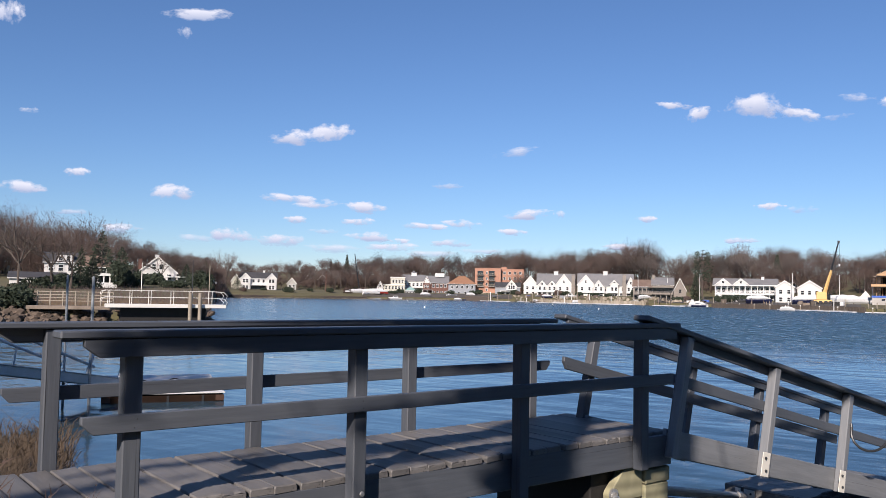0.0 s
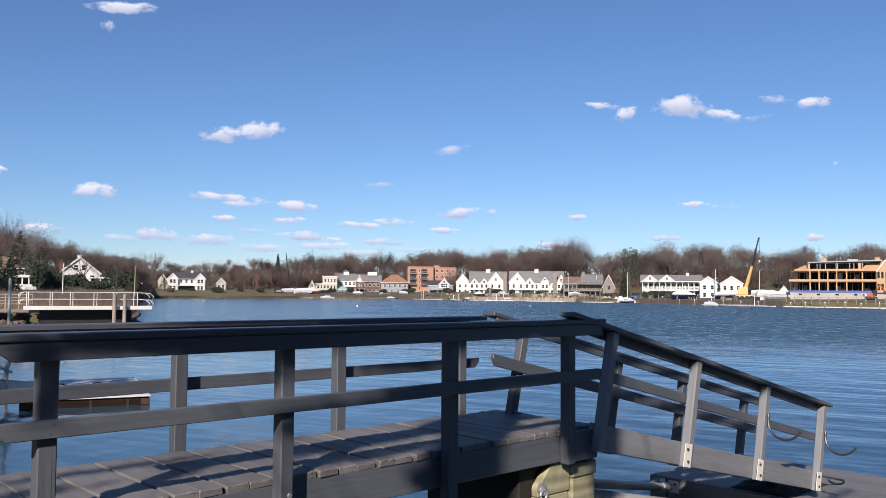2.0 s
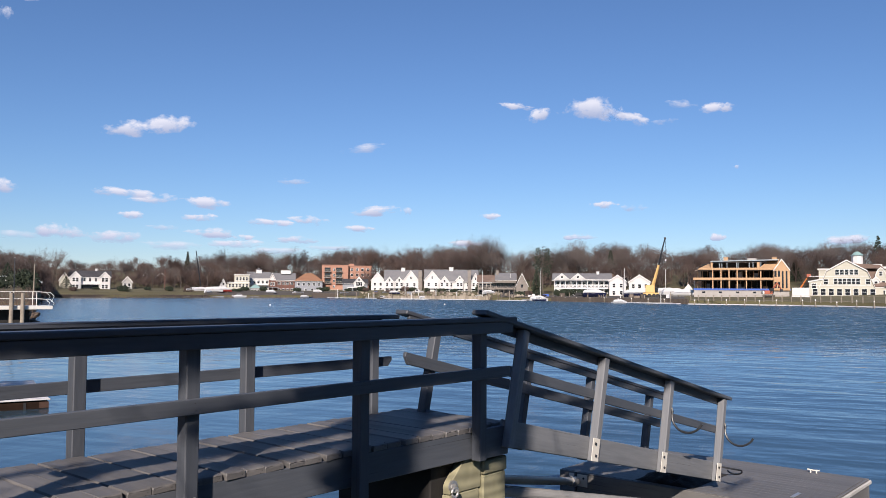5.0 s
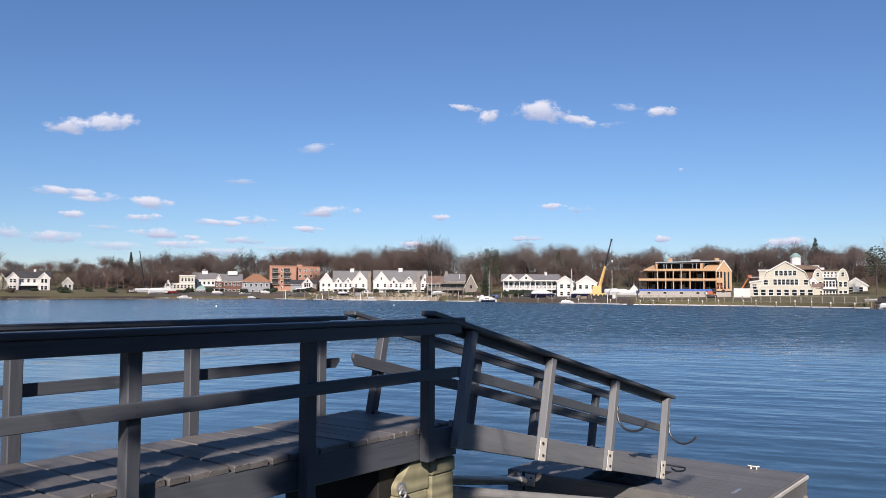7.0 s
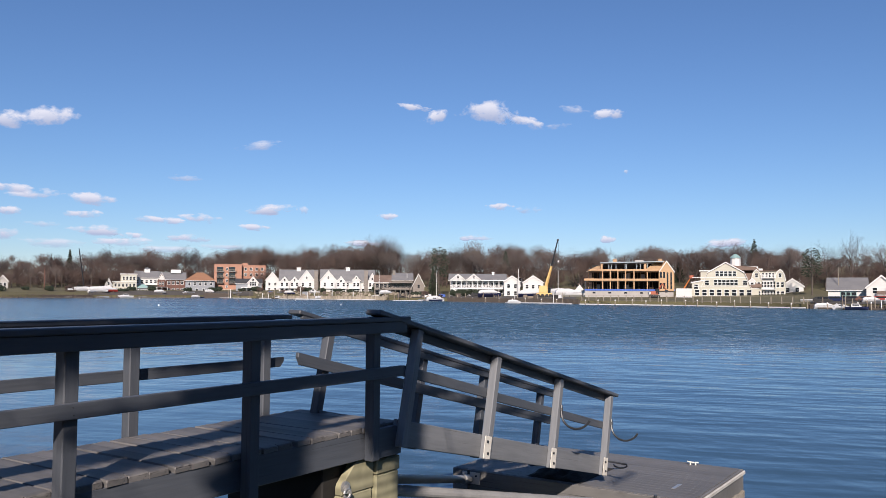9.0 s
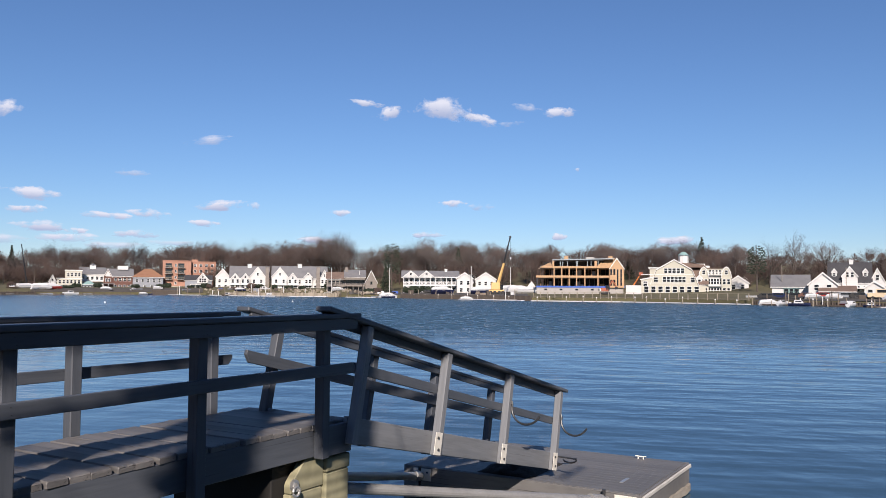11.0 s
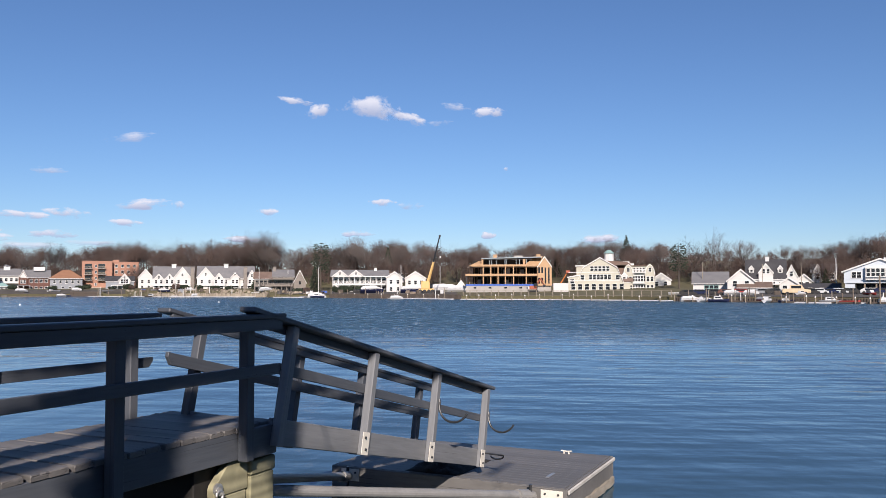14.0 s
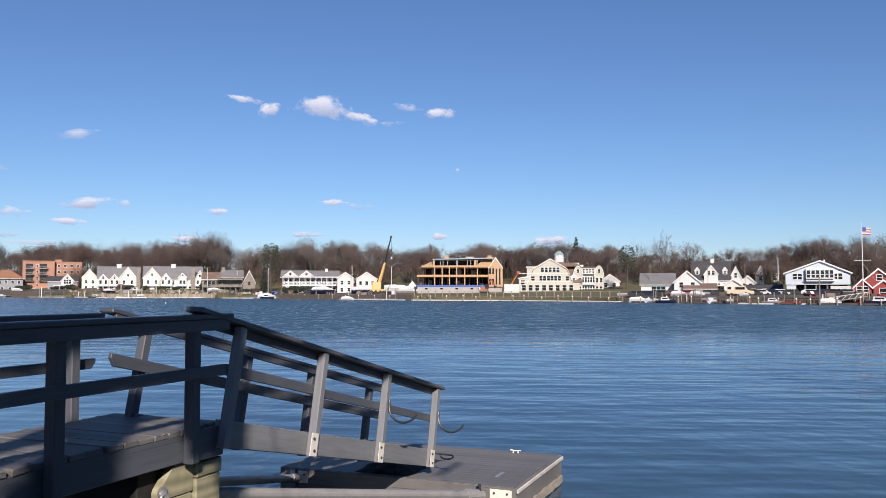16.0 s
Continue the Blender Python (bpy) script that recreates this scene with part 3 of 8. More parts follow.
def float_dock():
    f = thing("float_dock", "worn grey-painted timber landing float on the water", "float dock", BRIDGE)
    n = 17
    w = (FX1 - FX0) / n
    plank = mesh_of(boxed(-w / 2 + 0.001, w / 2 - 0.001, FY0 + 0.002, FY1 - 0.002, -0.038, 0, 0.0015), FLOAT_PAINT, "plank")
    for i in range(n):
        part("plank", plank, FLOAT_PAINT, f, at=pose(FX0 + w * (i + 0.5), 0, FTOP))
    for x0, x1 in ((FX0 - 0.04, FX0), (FX1, FX1 + 0.04)):
        part("side_board", boxed(x0, x1, FY0 - 0.04, FY1 + 0.04, 0.05, FTOP - 0.004, 0.006), FLOAT_PAINT, f)
    for y0, y1 in ((FY0 - 0.04, FY0), (FY1, FY1 + 0.04)):
        part("side_board", boxed(FX0 + 0.002, FX1 - 0.002, y0, y1, 0.05, FTOP - 0.004, 0.006), FLOAT_PAINT, f)
    part("rub_strip", boxed(FX0 - 0.03, FX1 + 0.03, FY0 - 0.075, FY0 - 0.043, FTOP - 0.075, FTOP - 0.015, 0.012), STRIP, f, "scuffed white rub strip")
    pts = [(FX0 + 0.15 + 0.1 * i, 0.02 + 0.05 * noise.noise(Vector((i * 0.7, 0, 0)))) for i in range(22)]
    top = [(x, 0.13 + 0.05 * noise.noise(Vector((x * 4, 5, 0)))) for x, _ in reversed(pts)]
    part("rub_rail", prism(pts + top, FY0 - 0.085, FY0 - 0.043), RUB_WOOD, f, "splintered pale rub rail")
    cl = part("cleat", swept([(FX1 - 0.12, 3.775, FTOP + 0.045), (FX1 - 0.12, 3.86, FTOP + 0.038), (FX1 - 0.12, 3.945, FTOP + 0.045)], 0.010), PLATE, f, "bright metal cleat")
    for y in (3.82, 3.90):
        part("cleat_foot", tube(bmesh.new(), (FX1 - 0.12, y, FTOP + 0.001), (FX1 - 0.12, y, FTOP + 0.038), 0.012, 0.009), PLATE, cl)
    part("hinge_plate", boxed(11.05, 11.35, 3.58, 3.63, FTOP + 0.001, FTOP + 0.008, 0.002), GALV, f, "galvanised strap on the deck")
    for y, w in ((3.36, 0.30), (6.42, 0.30)):
        pl = part("corner_plate", boxed(FX0 - 0.052, FX0 - 0.041, y - w / 2, y + w / 2, FTOP - 0.2, FTOP - 0.03, 0.003), PLATE, f, "bright galvanised corner plate")
        for dy in (-0.09, 0.09):
            part("bolt", tube(bmesh.new(), (FX0 - 0.052, y + dy, FTOP - 0.08), (FX0 - 0.066, y + dy, FTOP - 0.08), 0.016, 0.012), DARK_METAL, pl)
    for y in (FY0 + 0.3, FY1 - 0.9):
        part("buoyancy_drum", boxed(FX0 + 0.15, FX1 - 0.15, y, y + 0.6, -0.25, 0.30, 0.08), BLACK, f)
    return f



float_dock()


def dark_heap():
    """A low, lumpy dark heap lying under the end of the gangway."""
    n = 26
    verts, faces = [], []
    for i in range(n):
        for j in range(n):
            u, v = 2 * i / (n - 1) - 1, 2 * j / (n - 1) - 1
            h = max(0.0, 1 - u * u) * max(0.0, 1 - v * v)
            z = 0.13 * h ** 0.6 * (0.7 + 0.6 * noise.noise(Vector((u * 3.1, v * 3.1, 1.0)))) + 0.03 * noise.noise(Vector((u * 11, v * 11, 4.0))) * h
            verts.append((11.2 + 0.6 * u, 5.15 + 0.42 * v, FTOP + 0.002 + max(z, 0.0)))
    for i in range(n - 1):
        for j in range(n - 1):
            k = i * n + j
            faces.append((k, k + n, k + n + 1, k + 1))
    single("dark_heap", raw("dark_heap", verts, faces, HEAP_DARK), None, "dark lumpy heap on the float under the gangway", "net", BRIDGE)


HEAP_DARK = material("dark_rough_heap", (0.008, 0.008, 0.008), (0.035, 0.030, 0.025), 0.9, 4.0, 40.0, 0.8, depth=0.02)
dark_heap()


def stiff_arm(a, b, label):
    arm = thing("stiff_arm", label, "pipe", BRIDGE)
    part("pipe", tube(bmesh.new(), a, b, 0.055, 0.055, 14), PIPE, arm)
    way = (Vector(b) - Vector(a)).normalized()
    e = Vector(b)
    part("collar", tube(bmesh.new(), e - way * 0.34, e - way * 0.12, 0.075, 0.075, 14), PIPE, arm)
    part("pin", tube(bmesh.new(), e - way * 0.06 + Vector((0, 0, -0.14)), e - way * 0.06 + Vector((0, 0, 0.14)), 0.022), DARK_METAL, arm)
    return arm


stiff_arm((6.20, 5.35, 1.20), (10.47, 6.42, 0.29), "grey steel stiff arm holding the far corner of the float")
stiff_arm((6.22, 4.95, 1.16), (10.47, 3.60, 0.31), "grey steel stiff arm holding the near corner of the float")


def timber_bent():
    """The timbers that carry the seaward end of the footbridge."""
    t = thing("timber_bent", "green-tinged treated timbers carrying the bridge end", "timber support", BRIDGE)
    bm = prism([(5.54, 1.33), (5.555, 1.36), (5.745, 1.548), (5.975, 1.548), (5.975, 1.26), (5.54, 1.26)], 4.64, 4.72)
    bmesh.ops.bevel(bm, geom=list(bm.edges), offset=0.008, segments=1, affect="EDGES")
    part("cross_beam", bm, TREATED, t)
    part("lower_beam", boxed(5.54, 5.96, 4.645, 4.73, 0.92, 1.255, 0.01), TREATED, t)
    # near-black beam put in for the deep shade under the bridge
    part("rear_shade_beam", boxed(5.40, 5.88, 4.735, 5.9, 0.80, 1.548, 0.01), TAR_AND_SHADE, t, "near-black beam filling in the shade under the bridge end")
    for y in (4.62, 5.62):
        part("pier_post", boxed(5.985, 6.32, y, y + 0.32, -0.9, 1.36, 0.012), TREATED, t)
        part("post_cap", boxed(5.985, 6.33, y - 0.01, y + 0.33, 1.365, 1.495, 0.012), TREATED, t)
    for y in (4.75, 5.45):
        part("post", boxed(5.36, 5.66, y, y + 0.3, -0.9, 1.015, 0.012), TREATED, t)
    w = part("washer", tube(bmesh.new(), (5.575, 4.64, 1.335), (5.575, 4.618, 1.335), 0.05, 0.05, 14), GALV, t, "bright steel washer")
    part("bolt", tube(bmesh.new(), (5.575, 4.617, 1.335), (5.525, 4.57, 1.315), 0.024, 0.022, 8), GALV, w)
    part("eye", swept([(5.525 + 0.04 * math.cos(a * 0.5), 4.565, 1.30 + 0.04 * math.sin(a * 0.5)) for a in range(14)], 0.012), GALV, w)
    return t


timber_bent()


# ---- far shore: houses ----
def window_meshes(w, h, frame_mat, key={}):
    k = (round(w, 2), round(h, 2), frame_mat.name)
    if k not in key:
        bm = bmesh.new()
        t = 0.12
        box(bm, -w / 2 - t, w / 2 + t, -0.08, 0.0, h, h + t)
        box(bm, -w / 2 - t, w / 2 + t, -0.10, 0.0, -t, 0)
        box(bm, -w / 2 - t, -w / 2, -0.08, 0.0, 0, h)
        box(bm, w / 2, w / 2 + t, -0.08, 0.0, 0, h)
        box(bm, -w / 2, w / 2, -0.05, 0.0, h * 0.48, h * 0.54)
        key[k] = (mesh_of(bm, frame_mat, "window"), mesh_of(boxed(-w / 2, w / 2, -0.03, 0.0, 0, h), GLASS, "pane"))
    return key[k]


def windows(house, spots, w, h, y=-0.01, frame_mat=None, turn=0.0):
    """Windows at (x, z) spots on the wall at y."""
    fm, pm = window_meshes(w, h, frame_mat or TRIM)
    for x, z in spots:
        at = pose(x, y, z) if not turn else pose(y, x, z, 0, 0, turn)
        o = part("window", fm, None, house, at=at)
        part("pane", pm, None, o)


def row(x0, x1, n, z):
    return [(x0 + (x1 - x0) * (i + 0.5) / n, z) for i in range(n)]


def gable_front(house, x0, x1, y0, y1, z0, eave, ridge, wall, roof, over=0.35, top=None):
    """A block whose gable faces the water."""
    c = (x0 + x1) / 2
    part("wall", prism([(x0, z0), (x1, z0), (x1, eave), (c, ridge), (x0, eave)], y0, y1), wall, house)
    s = (ridge - eave) / (c - x0)
    t = 0.22
    for sgn in (-1, 1):
        e = x0 - over if sgn < 0 else x1 + over
        pts = [(c, ridge + 0.02), (e, eave - s * over + 0.02), (e, eave - s * over + t), (c, ridge + t + 0.05)]
        part("roof", prism(pts, y0 - over, y1 + over), roof, house)
    # barge boards
    for sgn in (-1, 1):
        e = x0 - over if sgn < 0 else x1 + over
        pts = [(c, ridge - 0.16), (e, eave - s * over - 0.16), (e, eave - s * over + t + 0.02), (c, ridge + t + 0.07)]
        part("barge_board", prism(pts, y0 - over - 0.08, y0 - over - 0.005), TRIM, house)


def gable_side(house, x0, x1, y0, y1, z0, eave, ridge, wall, roof, over=0.4):
    """A block whose ridge runs along the water front."""
    c = (y0 + y1) / 2
    bm = prism([(y0, z0), (y1, z0), (y1, eave), (c, ridge), (y0, eave)], -x1, -x0)
    bmesh.ops.rotate(bm, cent=(0, 0, 0), matrix=Matrix.Rotation(radians(90), 3, "Z"), verts=bm.verts)
    part("wall", bm, wall, house)
    s = (ridge - eave) / (c - y0)
    for e, sgn in ((y0 - over, 1), (y1 + over, -1)):
        pts = [(c, ridge + 0.02), (e, eave - s * over + 0.02), (e, eave - s * over + 0.25), (c, ridge + 0.3)]
        bm = prism(pts, -x1 - over, -x0 + over)
        bmesh.ops.rotate(bm, cent=(0, 0, 0), matrix=Matrix.Rotation(radians(90), 3, "Z"), verts=bm.verts)
        part("roof", bm, roof, house)
    part("gutter", boxed(x0 - over, x1 + over, y0 - over - 0.1, y0 - over + 0.02, eave - s * over - 0.05, eave - s * over + 0.12), TRIM, house)


def roof_slab(house, name, corners, thick, mat):
    """A sloping slab over four corners."""
    bm = bmesh.new()
    low = [bm.verts.new(p) for p in corners]
    top = [bm.verts.new((x, y, z + thick)) for x, y, z in corners]
    bm.faces.new(low[::-1])
    bm.faces.new(top)
    for i in range(4):
        j = (i + 1) % 4
        bm.faces.new((low[i], low[j], top[j], top[i]))
    bmesh.ops.recalc_face_normals(bm, faces=bm.faces)
    return part(name, bm, mat, house)


def hip_roof(house, x0, x1, y0, y1, eave, ridge, mat, over=0.6):
    """A roof that slopes on all four sides."""
    x0, x1, y0, y1 = x0 - over, x1 + over, y0 - over, y1 + over
    c, k = (y0 + y1) / 2, (y1 - y0) / 2
    if x1 - x0 < 2.2 * k:
        k = (x1 - x0) / 2.2
    bm = bmesh.new()
    v = [bm.verts.new(p) for p in ((x0, y0, eave), (x1, y0, eave), (x1, y1, eave), (x0, y1, eave), (x0 + k, c, ridge), (x1 - k, c, ridge))]
    for f in ((0, 1, 5, 4), (1, 2, 5), (2, 3, 4, 5), (3, 0, 4), (3, 2, 1, 0)):
        bm.faces.new([v[i] for i in f])
    part("roof", bm, mat, house)
    part("gutter", boxed(x0, x1, y0 - 0.08, y0 + 0.02, eave - 0.15, eave + 0.02), TRIM, house)


def chimney(house, x, y, z0, z1, mat, w=0.9):
    bm = boxed(x - w / 2, x + w / 2, y - w / 2, y + w / 2, z0, z1)
    box(bm, x - w / 2 - 0.1, x + w / 2 + 0.1, y - w / 2 - 0.1, y + w / 2 + 0.1, z1, z1 + 0.2)
    part("chimney", bm, mat, house)


def span(a0, a1, d):
    return d * radians(a1 - a0)


def placed(name, label, a0, a1, d, turn=0.0, category="house", group="houses along the far shore"):
    w = span(a0, a1, d)
    return thing(name, label, category, bearing((a0 + a1) / 2, d, 0, turn), group), w


def condo(a0, a1, d, gables, label):
    """White gabled waterfront houses: gables as (x, half width, eave, ridge)."""
    h, w = placed("townhouse_row", label, a0, a1, d, category="house")
    x0, x1 = -w / 2, w / 2
    gable_side(h, x0 + 0.5, x1 - 0.5, 1.5, 12, 1.5, 8.2, 13.2, WHITE, ROOF_GREY)
    for x, hw, e, r in gables:
        gable_front(h, x - hw, x + hw, -0.2, 6.5, 1.5, e, r, WHITE, ROOF_GREY, 0.3)
        windows(h, [(x - hw * 0.45, 5.8), (x + hw * 0.45, 5.8)], 0.9, 1.5, -0.21)
        windows(h, [(x, e + 0.7)], 0.7, 1.1, -0.21)
        windows(h, [(x - hw * 0.45, 3.1), (x + hw * 0.45, 3.1)], 1.4, 1.6, -0.21)
        part("balcony", boxed(x - hw, x + hw, -1.2, -0.22, 4.75, 5.0), TRIM, h)
    chimney(h, x1 - 1.2 if w < 20 else x1 - 4.4, -0.4, 1.5, 12.8, SHINGLE, 1.6)
    windows(h, row(x0 + 1.2, x1 - 1.2, 9, 5.8), 0.9, 1.5, 1.49)
    windows(h, row(x0 + 1.2, x1 - 1.2, 8, 3.0), 1.4, 1.7, 1.49)
    bm = boxed(-0.9, 0.9, 6.0, 7.8, 12.6, 14.3)
    box(bm, -1.15, 1.15, 5.75, 8.05, 14.3, 14.5)
    part("cupola", bm, TRIM, h)
    return h


condo(6.45, 9.15, 385, [(-6.3, 2.4, 7.2, 9.9), (-1.8, 2.4, 7.2, 9.9), (3.6, 3.6, 8.4, 13.0)], "white gabled waterfront townhouses with grey roofs")
condo(9.2, 13.05, 375, [(-8.6, 3.6, 8.4, 12.6), (-3.0, 2.7, 6.9, 10.2), (3.8, 1.7, 8.6, 10.2), (11.0, 2.0, 8.0, 11.6)], "white gabled waterfront townhouses with grey roofs and cupola")


def apartments():
    h, w = placed("apartment_block", "five-storey orange brick apartment block with balconies", 2.25, 5.6, 460, 0, "apartment block")
    x0, x1, xm = -w / 2, w / 2, 0.8
    part("wall", boxed(x0, xm, -4, 14, 1.5, 17.3), BRICK, h)
    part("wall", boxed(xm, x1, -1.0, 14, 1.5, 17.0), BRICK, h)
    part("parapet", boxed(x0 - 0.15, xm + 0.15, -4.15, 14, 17.3, 17.7), BRICK, h)
    part("parapet", boxed(xm + 0.17, x1 + 0.15, -1.15, 14, 17.0, 17.4), BRICK, h)
    part("ground_storey", boxed(x0 - 2.6, xm + 0.2, -6.5, -4.02, 1.5, 4.2), CREAM, h, "low cream ground storey")
    windows(h, row(x0 - 2.2, xm, 7, 1.9), 1.0, 1.7, -6.51)
    for z in (7.7, 10.8, 13.9):
        for x in (x0 + 3.0, x0 + 9.2):
            part("balcony", boxed(x - 1.9, x + 1.9, -5.6, -4.02, z - 0.2, z), CONCRETE, h)
            bm = boxed(x - 1.9, x + 1.9, -5.6, -5.5, z + 0.95, z + 1.05)
            for k in range(9):
                box(bm, x - 1.88 + 0.46 * k, x - 1.80 + 0.46 * k, -5.58, -5.52, z, z + 0.95)
            part("railing", bm, PALE_WOOD, h)
            part("balcony_opening", boxed(x - 1.6, x + 1.6, -4.03, -4.005, z + 0.02, z + 2.3), GLASS, h)
    for z in (8.6, 11.6, 14.6):
        windows(h, row(xm + 0.5, x1 - 0.5, 4, z), 1.2, 1.3, -1.01)
    for z in (5.2, 8.3, 11.4, 14.5):
        windows(h, [((x0 + xm) / 2 - 0.6, z)], 0.8, 1.2, -4.01)
    part("roof", boxed(x0 + 0.4, x1 - 0.4, -0.6, 13.6, 16.9, 17.1), CONCRETE, h)
    bm = boxed(1, 4, 4, 7, 17.1, 18.6)
    part("roof_housing", bm, BRICK, h)


apartments()


def simple_house(name, label, a0, a1, d, z0, eave, ridge, wall, roof, front=True, depth=9.0, wins=((3, 0.45),), turn=0.0, size=(1.0, 1.4), category="house", group="houses along the far shore"):
    h, w = placed(name, label, a0, a1, d, turn, category, group)
    if front:
        gable_front(h, -w / 2, w / 2, 0, depth, z0, eave, ridge, wall, roof)
    else:
        gable_side(h, -w / 2, w / 2, 0, depth, z0, eave, ridge, wall, roof)
    for n, f in wins:
        windows(h, row(-w / 2 + 0.4, w / 2 - 0.4, n, z0 + (eave - z0) * f), *size)
    return h, w


SHINGLE_PALE = material("pale_grey_shingle", (0.3, 0.29, 0.27), (0.46, 0.45, 0.42), 0.8, 0.5, 5.0, 0.2)
simple_house("cottage", "small pale grey gabled cottage by the woods", -10.6, -10.0, 410, 3.2, 7.0, 9.4, SHINGLE_PALE, ROOF_BROWN, True, 7, ((2, 0.45),))
ch, cw = placed("house", "cream flat-fronted two-storey building on the waterfront", -4.05, -2.6, 440)
part("wall", boxed(-cw / 2, cw / 2, 0, 9, 2.0, 7.4), CREAM, ch)
part("upper_wall", boxed(-cw / 2 + 3.6, cw / 2, 1.2, 9, 7.4, 11.3), CREAM, ch)
part("cornice", boxed(-cw / 2 - 0.2, cw / 2 + 0.2, -0.25, 9, 7.4, 7.75), TRIM, ch)
part("upper_cornice", boxed(-cw / 2 + 3.3, cw / 2 + 0.3, 0.9, 9.3, 11.3, 11.7), TRIM, ch)
windows(ch, row(-cw / 2 + 0.5, cw / 2 - 0.4, 6, 5.2), 0.9, 1.5, -0.01)
windows(ch, row(-cw / 2 + 0.5, cw / 2 - 0.4, 4, 2.5), 1.6, 1.7, -0.01)
windows(ch, row(-cw / 2 + 4.2, cw / 2 - 0.4, 4, 8.6), 0.9, 1.6, 1.19)
gable_front(ch, -cw / 2 - 3.4, -cw / 2 - 0.3, 1.0, 8, 2.0, 6.2, 9.2, WHITE, ROOF_GREY, 0.3)
windows(ch, [(-cw / 2 - 1.85, 6.0)], 0.8, 1.2, 0.99)
th, tw = placed("hut", "small blue-green waterfront hut with a white fascia", -2.55, -1.85, 430, category="hut")
part("wall", boxed(-tw / 2, tw / 2, 0, 4, 1.6, 4.6), GREYBLUE, th)
hip_roof(th, -tw / 2, tw / 2, 0, 4, 4.6, 6.4, COPPER, 0.5)
windows(th, row(-tw / 2 + 0.3, tw / 2 - 0.3, 3, 2.3), 0.9, 1.5, -0.01)
dh, dw = placed("house", "dark red shingled house with a white gable end and grey roof", -1.3, 0.4, 446)
gable_side(dh, -dw / 2 + 1.4, dw / 2, 0.6, 12, 2.2, 9.2, 12.6, DARK_BRICK, ROOF_GREY, 0.6)
gable_front(dh, -dw / 2 - 0.2, -dw / 2 + 3.6, 0, 10, 2.2, 8.8, 12.4, DARK_BRICK, ROOF_GREY, 0.35)
part("gable_panel", prism([(-dw / 2 + 0.2, 9.0), (-dw / 2 + 3.2, 9.0), (-dw / 2 + 1.7, 11.7)], -0.06, -0.003), WHITE, dh)
windows(dh, row(-dw / 2 + 4.2, dw / 2 - 0.4, 4, 6.6) + row(-dw / 2 + 4.2, dw / 2 - 0.4, 4, 3.0), 1.2, 1.5, 0.59)
windows(dh, [(-dw / 2 + 1.0, 6.2), (-dw / 2 + 2.4, 6.2)], 0.8, 1.5)
part("porch_roof", boxed(-dw / 2 - 0.8, -dw / 2 + 5.0, -2.2, -0.1, 5.0, 5.3), ROOF_GREY, dh)
for x in (-dw / 2 - 0.5, -dw / 2 + 2.0, -dw / 2 + 4.7):
    part("porch_post", boxed(x - 0.1, x + 0.1, -2.1, -1.9, 1.6, 4.99), TRIM, dh)
part("roof_monitor", boxed(-0.5, 4.5, 4, 8, 12.4, 14.2), TRIM, dh)
rh, rw2 = placed("house", "blue-grey house with a rust-brown hipped roof", 0.42, 2.28, 444)
part("wall", boxed(-rw2 / 2, rw2 / 2, 0, 11, 2.0, 8.6), GREYBLUE, rh)
hip_roof(rh, -rw2 / 2, rw2 / 2, 0, 11, 8.6, 12.9, ROOF_RUST, 0.7)
windows(rh, row(-rw2 / 2 + 0.6, rw2 / 2 - 0.4, 5, 6.2), 1.0, 1.5)
windows(rh, row(-rw2 / 2 + 4.0, rw2 / 2 - 0.4, 3, 2.9), 1.0, 1.6)
part("annexe", boxed(-rw2 / 2 - 1.2, -rw2 / 2 + 2.6, -2.4, -0.02, 1.8, 4.8), TRIM, rh, "small white annexe")
windows(rh, row(-rw2 / 2 - 1.0, -rw2 / 2 + 2.4, 3, 2.6), 0.8, 1.4, -2.41)
for a0, a1, d, l in ((-8.55, -7.95, 470, "cream house with brick chimneys among the trees"), (-7.2, -6.75, 478, "small house half hidden by bare trees"), (-9.4, -9.0, 466, "small house half hidden by bare trees")):
    wh0, ww0 = simple_house("house", l, a0, a1, d, 4.0, 10.2, 12.8, SHINGLE_PALE, ROOF_RUST, True, 7, ((2, 0.5),))
    chimney(wh0, 0.8, 3, 11.5, 14.2, DARK_BRICK, 0.8)
# blue-grey walls put the lower shadows of this white house into its colour
ph, pw = simple_house("house", "white house with dark roof and front porch", 3.65, 5.35, 425, 2.2, 7.2, 9.4, GREYBLUE, ROOF_DARK, False, 10, ((5, 0.1),))
gable_front(ph, -0.6, 4.6, -1.2, 6, 5.6, 7.6, 10.6, WHITE, ROOF_DARK, 0.4)
windows(ph, [(0.9, 6.1), (2.0, 6.1), (3.1, 6.1)], 0.9, 1.9, -1.21)
windows(ph, [(2.0, 8.4)], 0.8, 1.0, -1.21)
part("deck", boxed(-3.8, 5.6, -2.6, -0.05, 5.0, 5.3), TRIM, ph)
for x in (-3.6, -1.2, 1.2, 3.4, 5.4):
    part("deck_post", boxed(x - 0.1, x + 0.1, -2.5, -2.3, 1.6, 4.99), TRIM, ph)
simple_house("house", "white gabled house beside the townhouses", 5.6, 6.5, 420, 2.2, 9.0, 12.8, WHITE, ROOF_GREY, True, 9, ((2, 0.6), (2, 0.2)))
simple_house("house", "brown-roofed house with white gables among trees", 21.3, 23.3, 360, 3.0, 10.2, 13.4, WHITE, ROOF_BROWN, False, 9, ((4, 0.75),))
simple_house("shed", "white gabled boatyard building", 21.9, 23.0, 312, 1.6, 7.6, 9.6, WHITE, ROOF_GREY, True, 14, ((2, 0.6), (2, 0.15)), category="boatyard building")
